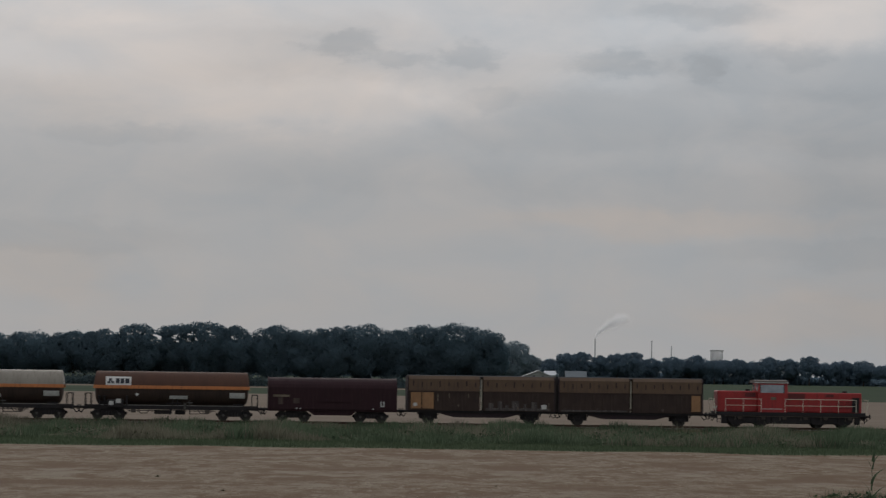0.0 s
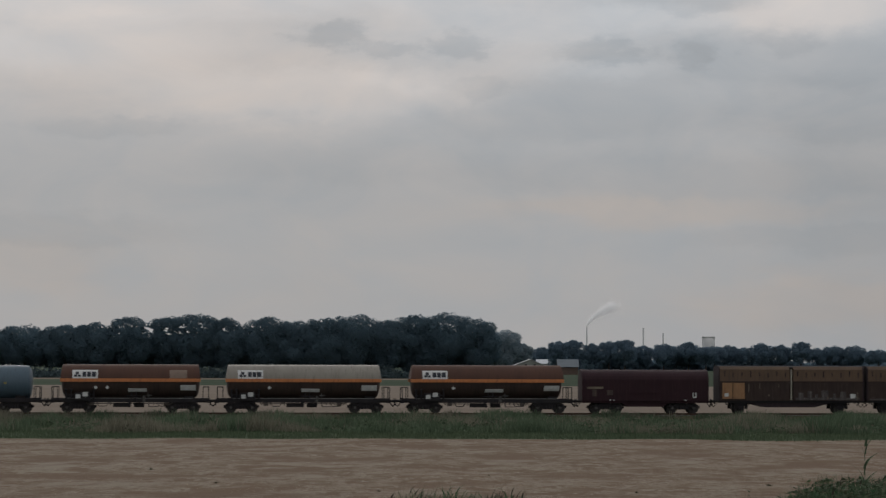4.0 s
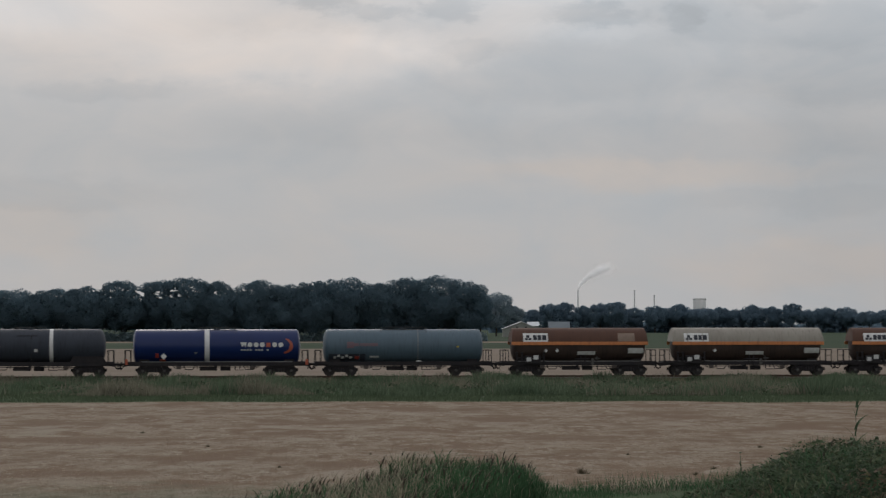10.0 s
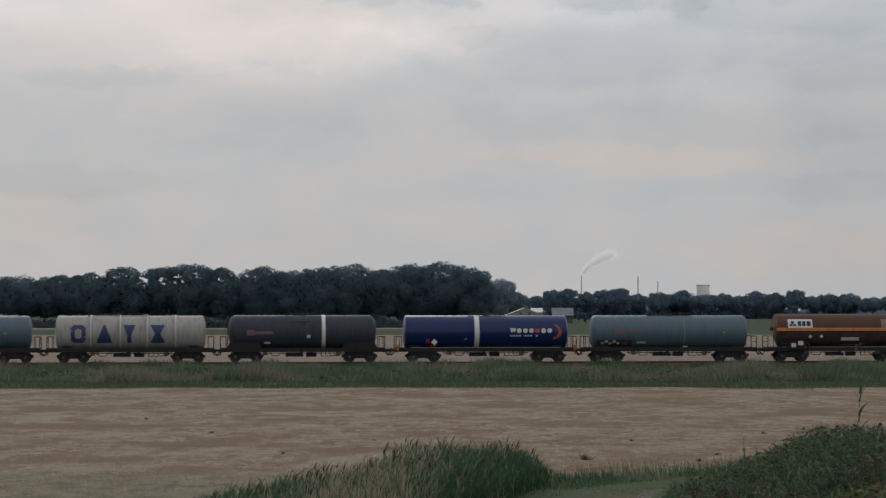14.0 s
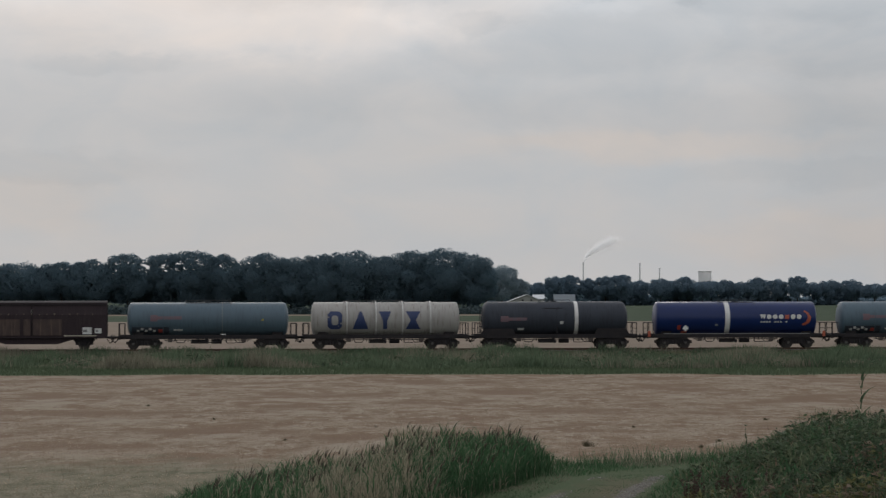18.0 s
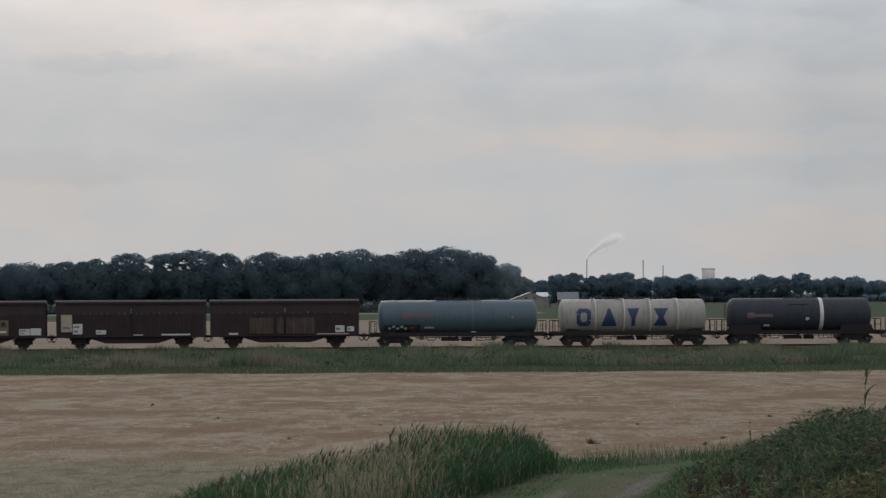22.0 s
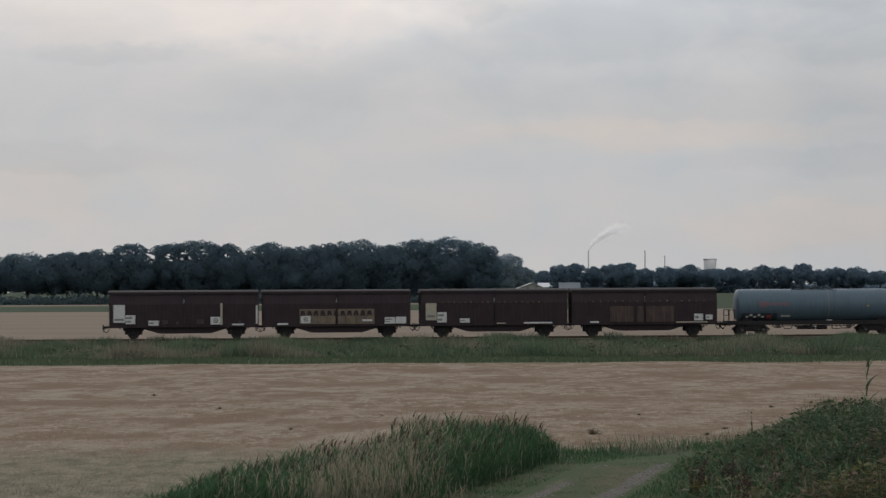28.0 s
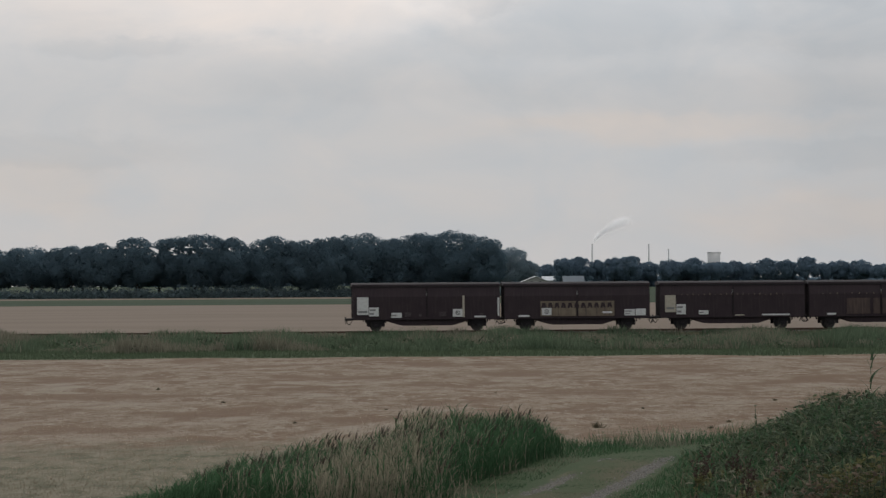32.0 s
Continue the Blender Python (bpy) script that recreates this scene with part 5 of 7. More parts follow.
def axle_guard(wagon, x):
    """Two-axle running gear: W-irons and leaf spring on each side."""
    for s in (-1, 1):
        bm = B()
        y0, y1 = s * 1.0 - 0.03, s * 1.0 + 0.03
        prism(bm, [(x - 0.62, 0.98), (x + 0.62, 0.98), (x + 0.24, 0.36), (x + 0.15, 0.36), (x + 0.13, 0.62), (x - 0.13, 0.62), (x - 0.15, 0.36), (x - 0.24, 0.36)], y0, y1)
        box(bm, x - 0.16, x + 0.16, s * 1.06 - 0.08, s * 1.06 + 0.08, 0.34, 0.62, 0.03)
        for d in (-1, 1):
            box(bm, x + d * 0.62 - 0.13, x + d * 0.62 + 0.13, s * 0.80 - 0.08, s * 0.80 + 0.08, 0.40, 0.95)
            rod(bm, (x + d * 0.86, s * 1.06, 0.98), (x + d * 0.80, s * 1.06, 0.72), 0.06, 6)
        prism(bm, [(x - 0.72, 0.92), (x - 0.3, 0.76), (x, 0.70), (x + 0.3, 0.76), (x + 0.72, 0.92), (x + 0.72, 0.97), (x + 0.3, 0.86), (x, 0.82), (x - 0.3, 0.86), (x - 0.72, 0.97)], s * 1.08 - 0.05, s * 1.08 + 0.05)
        part("axle_guard", bm, "black", wagon)
    wheelset(wagon, x)


def truss(wagon, x0, x1, depth=0.48):
    """Fish-bellied solebar hanging between the axles."""
    for s in (-1, 1):
        bm = B()
        prism(bm, [(x0, 1.02), (x1, 1.02), (x1 - 0.1, 0.90), (x1 - 1.5, depth), (x0 + 1.5, depth), (x0 + 0.1, 0.90)], s * 1.12 - 0.04, s * 1.12 + 0.04)
        part("truss", bm, "brown", wagon)
    bm = B()
    box(bm, x0 + 1.6, x1 - 1.6, -0.7, 0.7, depth + 0.04, 0.9)
    rod(bm, (x0 + 2.0, -0.9, depth + 0.15), (x0 + 2.9, -0.9, depth + 0.15), 0.16, 10)
    part("brake_gear", bm, "black", wagon)


def sliding_wall_wagon(xc, L, axles, style, label):
    w = vehicle("sliding_wall_wagon", label, "freight wagon", xc)
    h = L / 2
    bm = B()
    box(bm, -h + 0.02, h - 0.02, -1.28, 1.28, 0.98, 1.16)
    part("underframe", bm, "black", w)
    # body ends and side doors: upright below, leaning in towards the roof
    outline = [(-1.36, 1.14), (-1.40, 3.02), (-1.22, 3.98), (1.22, 3.98), (1.40, 3.02), (1.36, 1.14)]
    for d in (-1, 1):
        bm = B()
        a, b = sorted((d * h, d * (h - 0.09)))
        section(bm, [(y * 1.005, z) for y, z in outline], a, b)
        for y in (-0.9, -0.3, 0.3, 0.9):
            box(bm, d * h - 0.04, d * h + 0.04, y - 0.04, y + 0.04, 1.2, 3.9)
        part("end_wall", bm, "brown", w)
    for s in (-1, 1):
        for a, b in ((-h + 0.10, -0.015), (0.015, h - 0.10)):
            bm = B()
            o = [(s * 1.37, 1.14), (s * 1.43, 3.02), (s * 1.25, 3.96), (s * 1.19, 3.95), (s * 1.36, 3.02), (s * 1.30, 1.14)]
            section(bm, o, a, b)
            wall = part("sliding_wall", bm, "brown", w, "brown sliding side wall")
            n = 9
            for k in range(1, n):
                x = a + (b - a) * k / n
                part("rib", section(B(), [(s * 1.365, 1.2), (s * 1.425, 2.98), (s * 1.445, 2.98), (s * 1.385, 1.2)], x - 0.05, x + 0.05), "brown", wall)
    bm = B()
    arc = [(-1.31 + 2.62 * k / 14, 3.96 + 0.30 * (1 - ((k - 7) / 7) ** 2)) for k in range(15)]
    section(bm, arc + [(1.31, 3.92), (-1.31, 3.92)], -h - 0.12, h + 0.04)
    part("roof", bm, "brown_roof", w, "grey-brown curved roof")
    for s in (-1, 1):
        a, b = sorted((s * 1.27, s * 1.345))
        part("gutter", box(B(), -h - 0.06, h + 0.02, a, b, 3.87, 3.93), "black", w, "dark roof gutter")
        part("roof_edge", box(B(), -h - 0.08, h + 0.03, a, b, 3.935, 4.10, 0.02), "brown", w, "brown roof edge beam")
    for x in np.linspace(-h + 0.9, h - 0.9, 9):
        part("rail_hook", rod(B(), (x, -1.16, 1.0), (x, -1.16, 0.86), 0.05, 6), "black", w)
    for s in (-1, 1):
        bm = B()
        box(bm, -h, h, s * 1.40 - 0.05, s * 1.40 + 0.05, 1.02, 1.14)
        part("door_rail", bm, "brown", w)
    truss(w, axles[0] + 0.75, axles[1] - 0.75)
    for x in axles:
        axle_guard(w, x)
    buffers(w, h)
    bm = B()
    for s in (-0.012, 0.05):
        box(bm, s, s + 0.02, -1.47, -1.43, 1.2, 3.9)
    part("door_seam", bm, "black", w)
    y = -1.46
    if style == "plain_last":
        plate(w, -h + 0.35, -h + 1.35, 1.45, 3.0, y, "label", 0)
        side_plate("label_plate", w, -h + 0.45, -h + 1.25, 1.62, 1.80, y - 0.02, "mark_grey")
        plate(w, -h + 1.4, -h + 2.25, 1.32, 2.1, y, "label", 2)
        plate(w, -3.1, -2.2, 1.18, 1.62, y, "label", 1)
        p = plate(w, 2.3, 3.15, 1.25, 1.92, y, "label", 0)
        bm = B()
        rod(bm, (2.75, y - 0.03, 1.58), (2.75, y - 0.02, 1.58), 0.2, 18)
        part("symbol", bm, "ink", p)
        part("symbol", rod(B(), (2.75, y - 0.036, 1.58), (2.75, y - 0.03, 1.58), 0.145, 18), "label", p)
        part("symbol", rod(B(), (2.67, y - 0.040, 1.64), (2.83, y - 0.040, 1.52), 0.03, 6), "ink", p)
        side_plate("post", w, 3.16, 3.34, 1.2, 3.1, y, "cream", "faded pale upright strip")
        side_plate("label_plate", w, 4.2, 5.2, 1.17, 1.32, y, "label")
        side_plate("tail_post", w, h - 0.22, h - 0.06, 1.3, 2.9, y, "label")
        for x, b in ((-1.9, 0.5), (-0.7, 0.25), (1.1, 0.6), (4.7, 0.3)):
            side_plate("scuff", w, x, x + b, 1.28, 1.40 + 0.5 * b, y + 0.014, "chalk_scuff", "faint chalky scuff")
    elif style == "lettered":
        side_plate("faded_panel", w, -3.25, -0.12, 1.22, 2.55, y, "faded", "faded cream panel")
        side_plate("faded_panel", w, 0.10, 3.3, 1.22, 2.55, y, "faded", "faded cream panel")
        for k in range(11):
            x, s = -3.2 + k * 0.585, 0.14 if k % 3 else 0.20
            bm = B()
            prism(bm, [(x, 1.95), (x + s, 1.95), (x + 0.24, 2.12), (x + 0.46 - s, 1.95), (x + 0.46, 1.95), (x + 0.36, 2.40), (x + 0.08, 2.40)], y - 0.03, y - 0.02)
            part("lettering", bm, "brown", w, "dark brown block shape")
        p = plate(w, -3.15, -2.3, 1.32, 1.95, y - 0.02, "label", 0)
        bm = B()
        rod(bm, (-2.72, y - 0.05, 1.63), (-2.72, y - 0.04, 1.63), 0.2, 18)
        part("symbol", bm, "ink", p)
        part("symbol", rod(B(), (-2.72, y - 0.056, 1.63), (-2.72, y - 0.05, 1.63), 0.145, 18), "label", p)
        part("symbol", rod(B(), (-2.80, y - 0.060, 1.69), (-2.64, y - 0.060, 1.57), 0.03, 6), "ink", p)
        side_plate("label_plate", w, 2.25, 3.1, 1.45, 1.63, y - 0.03, "label")
        plate(w, 4.2, 5.15, 1.24, 1.80, y, "label", 2), plate(w, 5.2, 6.1, 1.24, 1.84, y, "label", 0)
        side_plate("label_plate", w, -5.2, -4.25, 1.17, 1.34, y, "label")
    elif style == "cream_plate":
        plate(w, -h + 0.4, -h + 1.35, 1.5, 3.0, y, "cream", 0)
        side_plate("marking", w, -h + 0.55, -h + 1.2, 1.75, 1.95, y - 0.02, "mark_grey")
        plate(w, -h + 1.42, -h + 2.25, 1.3, 2.2, y, "label", 2)
        plate(w, -3.05, -2.2, 1.28, 1.65, y, "label", 1)
        side_plate("stripe", w, 2.6, 5.1, 1.16, 1.30, y, "label", "white stripe on the sill")
        side_plate("stripe", w, 0.2, 1.0, 1.16, 1.26, y, "cream")
        pieces("hook", [(-4.6 + k * 0.5, -4.53 + k * 0.5, y - 0.05, y + 0.02, 3.0, 3.06 + 0.05 * (k % 3)) for k in range(19)], "faded", w, "pale worn hook")
    else:
        for x0, x1 in ((-3.1, -1.0), (-0.7, -0.1), (0.12, 2.6)):
            side_plate("worn_panel", w, x0, x1, 1.25, 2.65, y + 0.008, "rusted", "rust-streaked faded panel")
        plate(w, 4.4, 5.2, 1.35, 1.95, y, "label", 1), plate(w, 5.45, 6.05, 1.42, 1.85, y, "label", 1)
        side_plate("stripe", w, 2.8, 5.6, 1.16, 1.26, y, "cream")
        side_plate("label_plate", w, -4.9, -4.1, 1.17, 1.34, y, "label")
        pieces("hook", [(-5.3 + k * 0.66, -5.23 + k * 0.66, y - 0.05, y + 0.02, 3.02, 3.08 + 0.05 * (k % 3)) for k in range(17)], "faded", w, "pale worn hook")
    side_plate("door_latch", w, -0.03, 0.03, 3.1, 3.5, -1.42, "label")
    return w


def ochre_wagon(xc, L, axles, pale_left, label):
    """High-sided two-axle wagon: ochre upper shutters over brown lower walls."""
    w = vehicle("high_sided_wagon", label, "freight wagon", xc)
    h = L / 2
    bm = B()
    box(bm, -h, h, -1.28, 1.28, 0.95, 1.14)
    part("underframe", bm, "black", w)
    for d in (-1, 1):
        bm = B()
        a, b = sorted((d * h, d * (h - 0.10)))
        section(bm, [(-1.38, 1.1), (-1.38, 4.0), (-1.1, 4.18), (1.1, 4.18), (1.38, 4.0), (1.38, 1.1)], a, b)
        part("end_wall", bm, "brown", w)
    for s in (-1, 1):
        for a, b in ((-h + 0.12, -0.16), (0.16, h - 0.12)):
            bm = B()
            y0, y1 = sorted((s * 1.30, s * 1.38))
            box(bm, a, b, y0, y1, 1.14, 2.82)
            wall = part("lower_wall", bm, "brown_warm", w, "dark brown ribbed lower wall")
            y2, y3 = sorted((s * 1.375, s * 1.42))
            pieces("rib", [(a + (b - a) * k / 8 - 0.05, a + (b - a) * k / 8 + 0.05, y2, y3, 1.16, 2.74) for k in range(1, 8)] + [(a, b, y2, y3 + 0.01, 2.74, 2.84)], "brown_warm", wall)
            bm = B()
            section(bm, [(s * 1.30, 2.84), (s * 1.41, 2.86), (s * 1.36, 3.9), (s * 1.1, 4.16), (s * 1.05, 4.1), (s * 1.26, 3.88)], a, b)
            part("upper_shutter", bm, "ochre", w, "ochre-brown upper shutter")
            mids = [a + (b - a) * (k + 0.5) / 8 for k in range(8)]
            pieces("shutter_rib", [(x - 0.04, x + 0.04, min(s * 1.30, s * 1.43), max(s * 1.30, s * 1.43), 3.2 if k % 2 else 3.3, 3.62 if k % 3 else 3.75) for k, x in enumerate(mids)], "brown", w)
    bm = B()
    section(bm, [(-1.12, 4.12), (-0.6, 4.24), (0.6, 4.24), (1.12, 4.12), (1.12, 4.06), (-1.12, 4.06)], -h, h)
    part("roof", bm, "brown_roof", w)
    for s in (-1, 1):
        bm = B()
        box(bm, -0.06, 0.04, min(s * 1.32, s * 1.38), max(s * 1.32, s * 1.38), 1.2, 3.95)
        part("centre_post", bm, "cream", w, "pale centre post")
    y = -1.45
    if pale_left:
        side_plate("pale_panel", w, -h + 0.30, -h + 1.2, 1.3, 2.72, y, "ochre_pale", "pale ochre end panel")
        side_plate("pale_panel", w, -h + 1.28, -h + 2.3, 1.3, 2.72, y, "ochre_pale", "pale ochre end panel")
        p = plate(w, -h + 0.5, -h + 0.85, 1.5, 1.8, y - 0.02, "label", 0)
        side_plate("chalk_smear", w, 0.35, 6.1, 1.18, 1.42, y + 0.012, "chalk_smear", "pale chalky smear along the sill")
        for k, (x0, x1, z1) in enumerate(((0.6, 1.05, 1.85), (1.45, 1.8, 2.0), (2.1, 2.35, 1.7), (2.7, 3.3, 2.05), (3.75, 3.95, 1.8), (4.4, 4.9, 1.95), (5.2, 5.45, 1.75))):
            side_plate("chalk_mark", w, x0, x1, 1.42, z1, y + 0.012, "chalk_smear", "worn chalky scrawl")
        for x, z0, z1 in ((-3.9, 1.9, 2.6), (-2.9, 2.2, 2.65), (-2.1, 1.5, 1.7), (-1.2, 2.3, 2.6), (3.2, 1.2, 1.5), (5.9, 1.2, 1.9)):
            side_plate("scuff", w, x, x + 0.07, z0, z1, y, "faded", "thin pale scratch")
        side_plate("label_plate", w, 5.3, 5.75, 1.35, 1.75, y, "label")
    else:
        side_plate("pale_panel", w, h - 1.05, h - 0.25, 1.3, 2.72, y, "ochre_pale", "pale ochre end panel")
        side_plate("chalk_smear", w, -6.2, -0.4, 1.18, 1.34, y + 0.012, "chalk_smear", "pale chalky smear along the sill")
        for k in range(4):
            side_plate("label_plate", w, -6.0 + k * 2.9, -5.75 + k * 2.9, 1.3, 1.5, y, "rusted")
    truss(w, axles[0] + 0.8, axles[1] - 0.8, 0.55)
    for x in axles:
        axle_guard(w, x)
    buffers(w, h)
    return w


def coil_wagon(xc, L, label):
    w = vehicle("covered_coil_wagon", label, "freight wagon", xc)
    h = L / 2
    bm = B()
    box(bm, -h, h, -1.3, 1.3, 0.92, 1.10)
    prism(bm, [(-2.1, 0.95), (2.1, 0.95), (1.6, 0.58), (-1.6, 0.58)], -1.2, 1.2)
    part("underframe", bm, "maroon", w)
    arc = [(-1.42, 1.1), (-1.42, 2.9)] + [(-1.42 * math.cos(a), 2.9 + 0.95 * math.sin(a)) for a in np.linspace(0.12, math.pi - 0.12, 11)] + [(1.42, 2.9), (1.42, 1.1)]
    bm = B()
    section(bm, arc, -h + 0.12, h - 0.12)
    part("tarpaulin", bm, "maroon", w, "dark maroon tarpaulin hood")
    # hoops showing through the cloth
    for k in range(9):
        bm = B()
        x = -h + 0.3 + (L - 0.6) * k / 8
        section(bm, [(a * 1.012, 1.1 + (b - 1.1) * 1.008) for a, b in arc], x - 0.04, x + 0.04)
        part("hoop", bm, "maroon", w)
    for d in (-1, 1):
        bm = B()
        a, b = sorted((d * (h - 0.12), d * h))
        section(bm, [(y * 1.01, z * 1.01) for y, z in arc], a, b)
        part("end_wall", bm, "maroon", w)
    y = -1.46
    p = side_plate("faded_panel", w, -h + 0.45, -h + 1.9, 2.15, 2.35, y, "faded", "faded pale marking")
    side_plate("faded_panel", w, -h + 0.9, -h + 1.3, 1.5, 2.1, y, "rusted")
    side_plate("faded_panel", w, -h + 2.2, -h + 2.75, 1.6, 2.05, y, "rusted")
    side_plate("red_stripe", w, -1.6, 1.6, 1.75, 1.98, y, "maroon", "dull red band")
    bm = B()
    for x0 in (4.20, 4.46):
        box(bm, x0, x0 + 0.09, y - 0.02, y, 1.45, 1.85)
    box(bm, 4.20, 4.55, y - 0.02, y, 1.38, 1.48)
    part("letter_u", bm, "label", w, "white letter U")
    for x in (-3.2, -2.9, 3.5):
        side_plate("lamp_bracket", w, x, x + 0.12, 1.12, 1.22, y, "label")
    bogie(w, -3.4, 1.9), bogie(w, 3.4, 1.9)
    buffers(w, h)
    return w


def dished(L, R, bulge=0.45):
    """Tank outline with dished ends."""
    h = L / 2
    pts = [(-h + bulge * (1 - math.cos(math.pi / 2 * k / 8)), max(0.0005, R * math.sin(math.pi / 2 * k / 8) ** 0.8)) for k in range(9)]
    return pts + [(-x, r) for x, r in reversed(pts)]


def end_deck(wagon, x_in, x_out, posts=True):
    """End platform with handrail posts, ladder and steps."""
    d = 1 if x_out > 0 else -1
    bm = B()
    a, b = sorted((x_in, x_out))
    box(bm, a, b, -1.3, 1.3, 1.06, 1.2)
    part("end_platform", bm, "black", wagon)
    bm = B()
    for s in (-1, 1):
        rod(bm, (x_out - d * 0.06, s * 1.2, 1.2), (x_out - d * 0.06, s * 1.2, 2.25), 0.042, 6)
        rod(bm, (x_out - d * 0.55, s * 1.2, 1.2), (x_out - d * 0.55, s * 1.2, 2.25), 0.034, 6)
        rod(bm, (x_out - d * 0.06, s * 1.2, 2.25), (x_out - d * 0.55, s * 1.2, 2.25), 0.034, 6)
    rod(bm, (x_out - d * 0.06, -1.2, 2.25), (x_out - d * 0.06, 1.2, 2.25), 0.034, 6)
    rod(bm, (x_out - d * 0.06, -1.2, 1.75), (x_out - d * 0.06, 1.2, 1.75), 0.025, 6)
    part("handrail", bm, "black", wagon)


def tank_chassis(w, L, over, axles, deck=True):
    """Underframe, bogies, buffers and end decks; over: headstock beyond the tank end."""
    h = L / 2 + over
    bm = B()
    for s in (-1, 1):
        box(bm, -h, h, s * 1.12 - 0.06, s * 1.12 + 0.06, 0.90, 1.26)
    box(bm, -h, -h + 0.2, -1.25, 1.25, 0.86, 1.18)
    box(bm, h - 0.2, h, -1.25, 1.25, 0.86, 1.18)
    box(bm, -h, h, -0.3, 0.3, 0.9, 1.12)
    part("underframe", bm, "black", w)
    bogie(w, (axles[0] + axles[1]) / 2, axles[1] - axles[0]), bogie(w, (axles[2] + axles[3]) / 2, axles[3] - axles[2])
    buffers(w, h)
    if deck:
        end_deck(w, -L / 2 + 0.25, -h), end_deck(w, L / 2 - 0.25, h)
    for x in (-L / 2 + 1.0, L / 2 - 1.0):
        bm = B()
        section(bm, [(-1.1, 1.1), (1.1, 1.1), (1.20, 1.48), (0.8, 1.30), (0, 1.2), (-0.8, 1.30), (-1.20, 1.48)], x - 0.45, x + 0.45)
        part("saddle", bm, "black", w)
    bm = B()
    box(bm, -1.5, -0.2, -0.95, -0.5, 0.5, 0.86, 0.03)
    rod(bm, (0.3, -0.7, 0.68), (1.2, -0.7, 0.68), 0.2, 12)
    rod(bm, (-3.8, -0.6, 0.8), (3.8, -0.6, 0.8), 0.03, 6)
    rod(bm, (1.6, -1.1, 0.95), (1.6, -1.1, 0.55), 0.05, 6)
    rod(bm, (1.6, -1.1, 0.55), (2.4, -1.1, 0.55), 0.03, 6)
    part("brake_gear", bm, "black", w)
    bm = B()
    rod(bm, (-0.1, -0.2, 1.2), (-0.1, -0.2, 0.55), 0.14, 10)
    rod(bm, (-0.1, -1.15, 0.62), (-0.1, 0.4, 0.62), 0.09, 10)
    rod(bm, (-0.1, -1.25, 0.62), (-0.1, -1.15, 0.62), 0.15, 10)
    part("outlet_pipe", bm, "black", w)
    for x0, x1 in ((-2.9, -1.9), (2.3, 3.4)):
        bm = B()
        rod(bm, (x0, -1.0, 0.92), (x0 + 0.2, -1.0, 0.58), 0.035, 6), rod(bm, (x0 + 0.2, -1.0, 0.58), (x1 - 0.2, -1.0, 0.58), 0.035, 6), rod(bm, (x1 - 0.2, -1.0, 0.58), (x1, -1.0, 0.92), 0.035, 6)
        part("step_stirrup", bm, "black", w)
    for x in (-1.7, -0.6, 0.8, 2.0):
        part("brake_hanger", rod(B(), (x, -1.05, 0.92), (x, -1.05, 0.66), 0.04, 6), "black", w)
    for d in (-1, 1):
        bm = B()
        x = d * (h + 0.05)
        pts = [(x, 1.0), (x + d * 0.12, 0.72), (x + d * 0.30, 0.62), (x + d * 0.48, 0.74)]
        for (xa, za), (xb, zb) in zip(pts, pts[1:]):
            rod(bm, (xa, -0.45, za), (xb, -0.45, zb), 0.03, 6)
        part("brake_hose", bm, "black", w)
    for x in (-3.3, 3.1):
        bm = B()
        box(bm, x - 0.22, x + 0.22, -1.2, -1.05, 0.62, 0.9, 0.02)
        rod(bm, (x - 0.5, -1.1, 0.9), (x - 0.3, -1.1, 0.66), 0.03, 6)
        rod(bm, (x + 0.3, -1.1, 0.66), (x + 0.5, -1.1, 0.9), 0.03, 6)
        part("valve_box", bm, "steel", w)


def top_walkway(w, x0, x1, z, mat="walk_grey"):
    """Narrow grating along the crown of the tank, a low rail and the manhole lid."""
    bm = B()
    box(bm, x0, x1, -0.45, 0.45, z - 0.06, z - 0.02)
    for x in np.linspace(x0, x1, 5):
        rod(bm, (x, -0.45, z - 0.2), (x, -0.45, z + 0.17), 0.02, 6)
    rod(bm, (x0, -0.45, z + 0.17), (x1, -0.45, z + 0.17), 0.024, 6)
    for x, d in ((x0, -1), (x1, 1)):
        rod(bm, (x, -0.45, z + 0.17), (x + d * 0.10, -0.62, z - 0.02), 0.024, 6)
        rod(bm, (x + d * 0.10, -0.62, z - 0.02), (x + d * 0.10, -0.95, z - 0.42), 0.024, 6)
    part("walkway", bm, mat, w, "grating walkway with low rail on top")
    bm = B()
    xm = (x0 + x1) / 2
    rod(bm, (xm, 0, z - 0.2), (xm, 0, z + 0.08), 0.26, 14)
    part("manhole", bm, mat, w)


def hoop(w, x, R, cz, mat, width=0.07, proud=0.03, name="tank_band", label=""):
    bm = B()
    lathe(bm, [(x - width / 2, R), (x - width / 2, R + proud), (x + width / 2, R + proud), (x + width / 2, R)], cz, 40)
    return part(name, bm, mat, w, label)


def skin(bm, x0, x1, a0, a1, R, cz, th=0.012, seg=6):
    """A patch lying on the tank's near side; angles in degrees above the level of its axis."""
    o, i = [], []
    for k in range(seg + 1):
        a = radians(a0 + (a1 - a0) * k / seg)
        o.append((-(R + th) * math.cos(a), cz + (R + th) * math.sin(a)))
        i.append((-(R - 0.02) * math.cos(a), cz + (R - 0.02) * math.sin(a)))
    return section(bm, o + i[::-1], x0, x1)


def on_tank(bm, x, z, r, R, cz):
    """A vertex at radius r whose height is taken on the tank's skin."""
    a = math.asin((z - cz) / R)
    return bm.verts.new((x, -r * math.cos(a), cz + r * math.sin(a)))


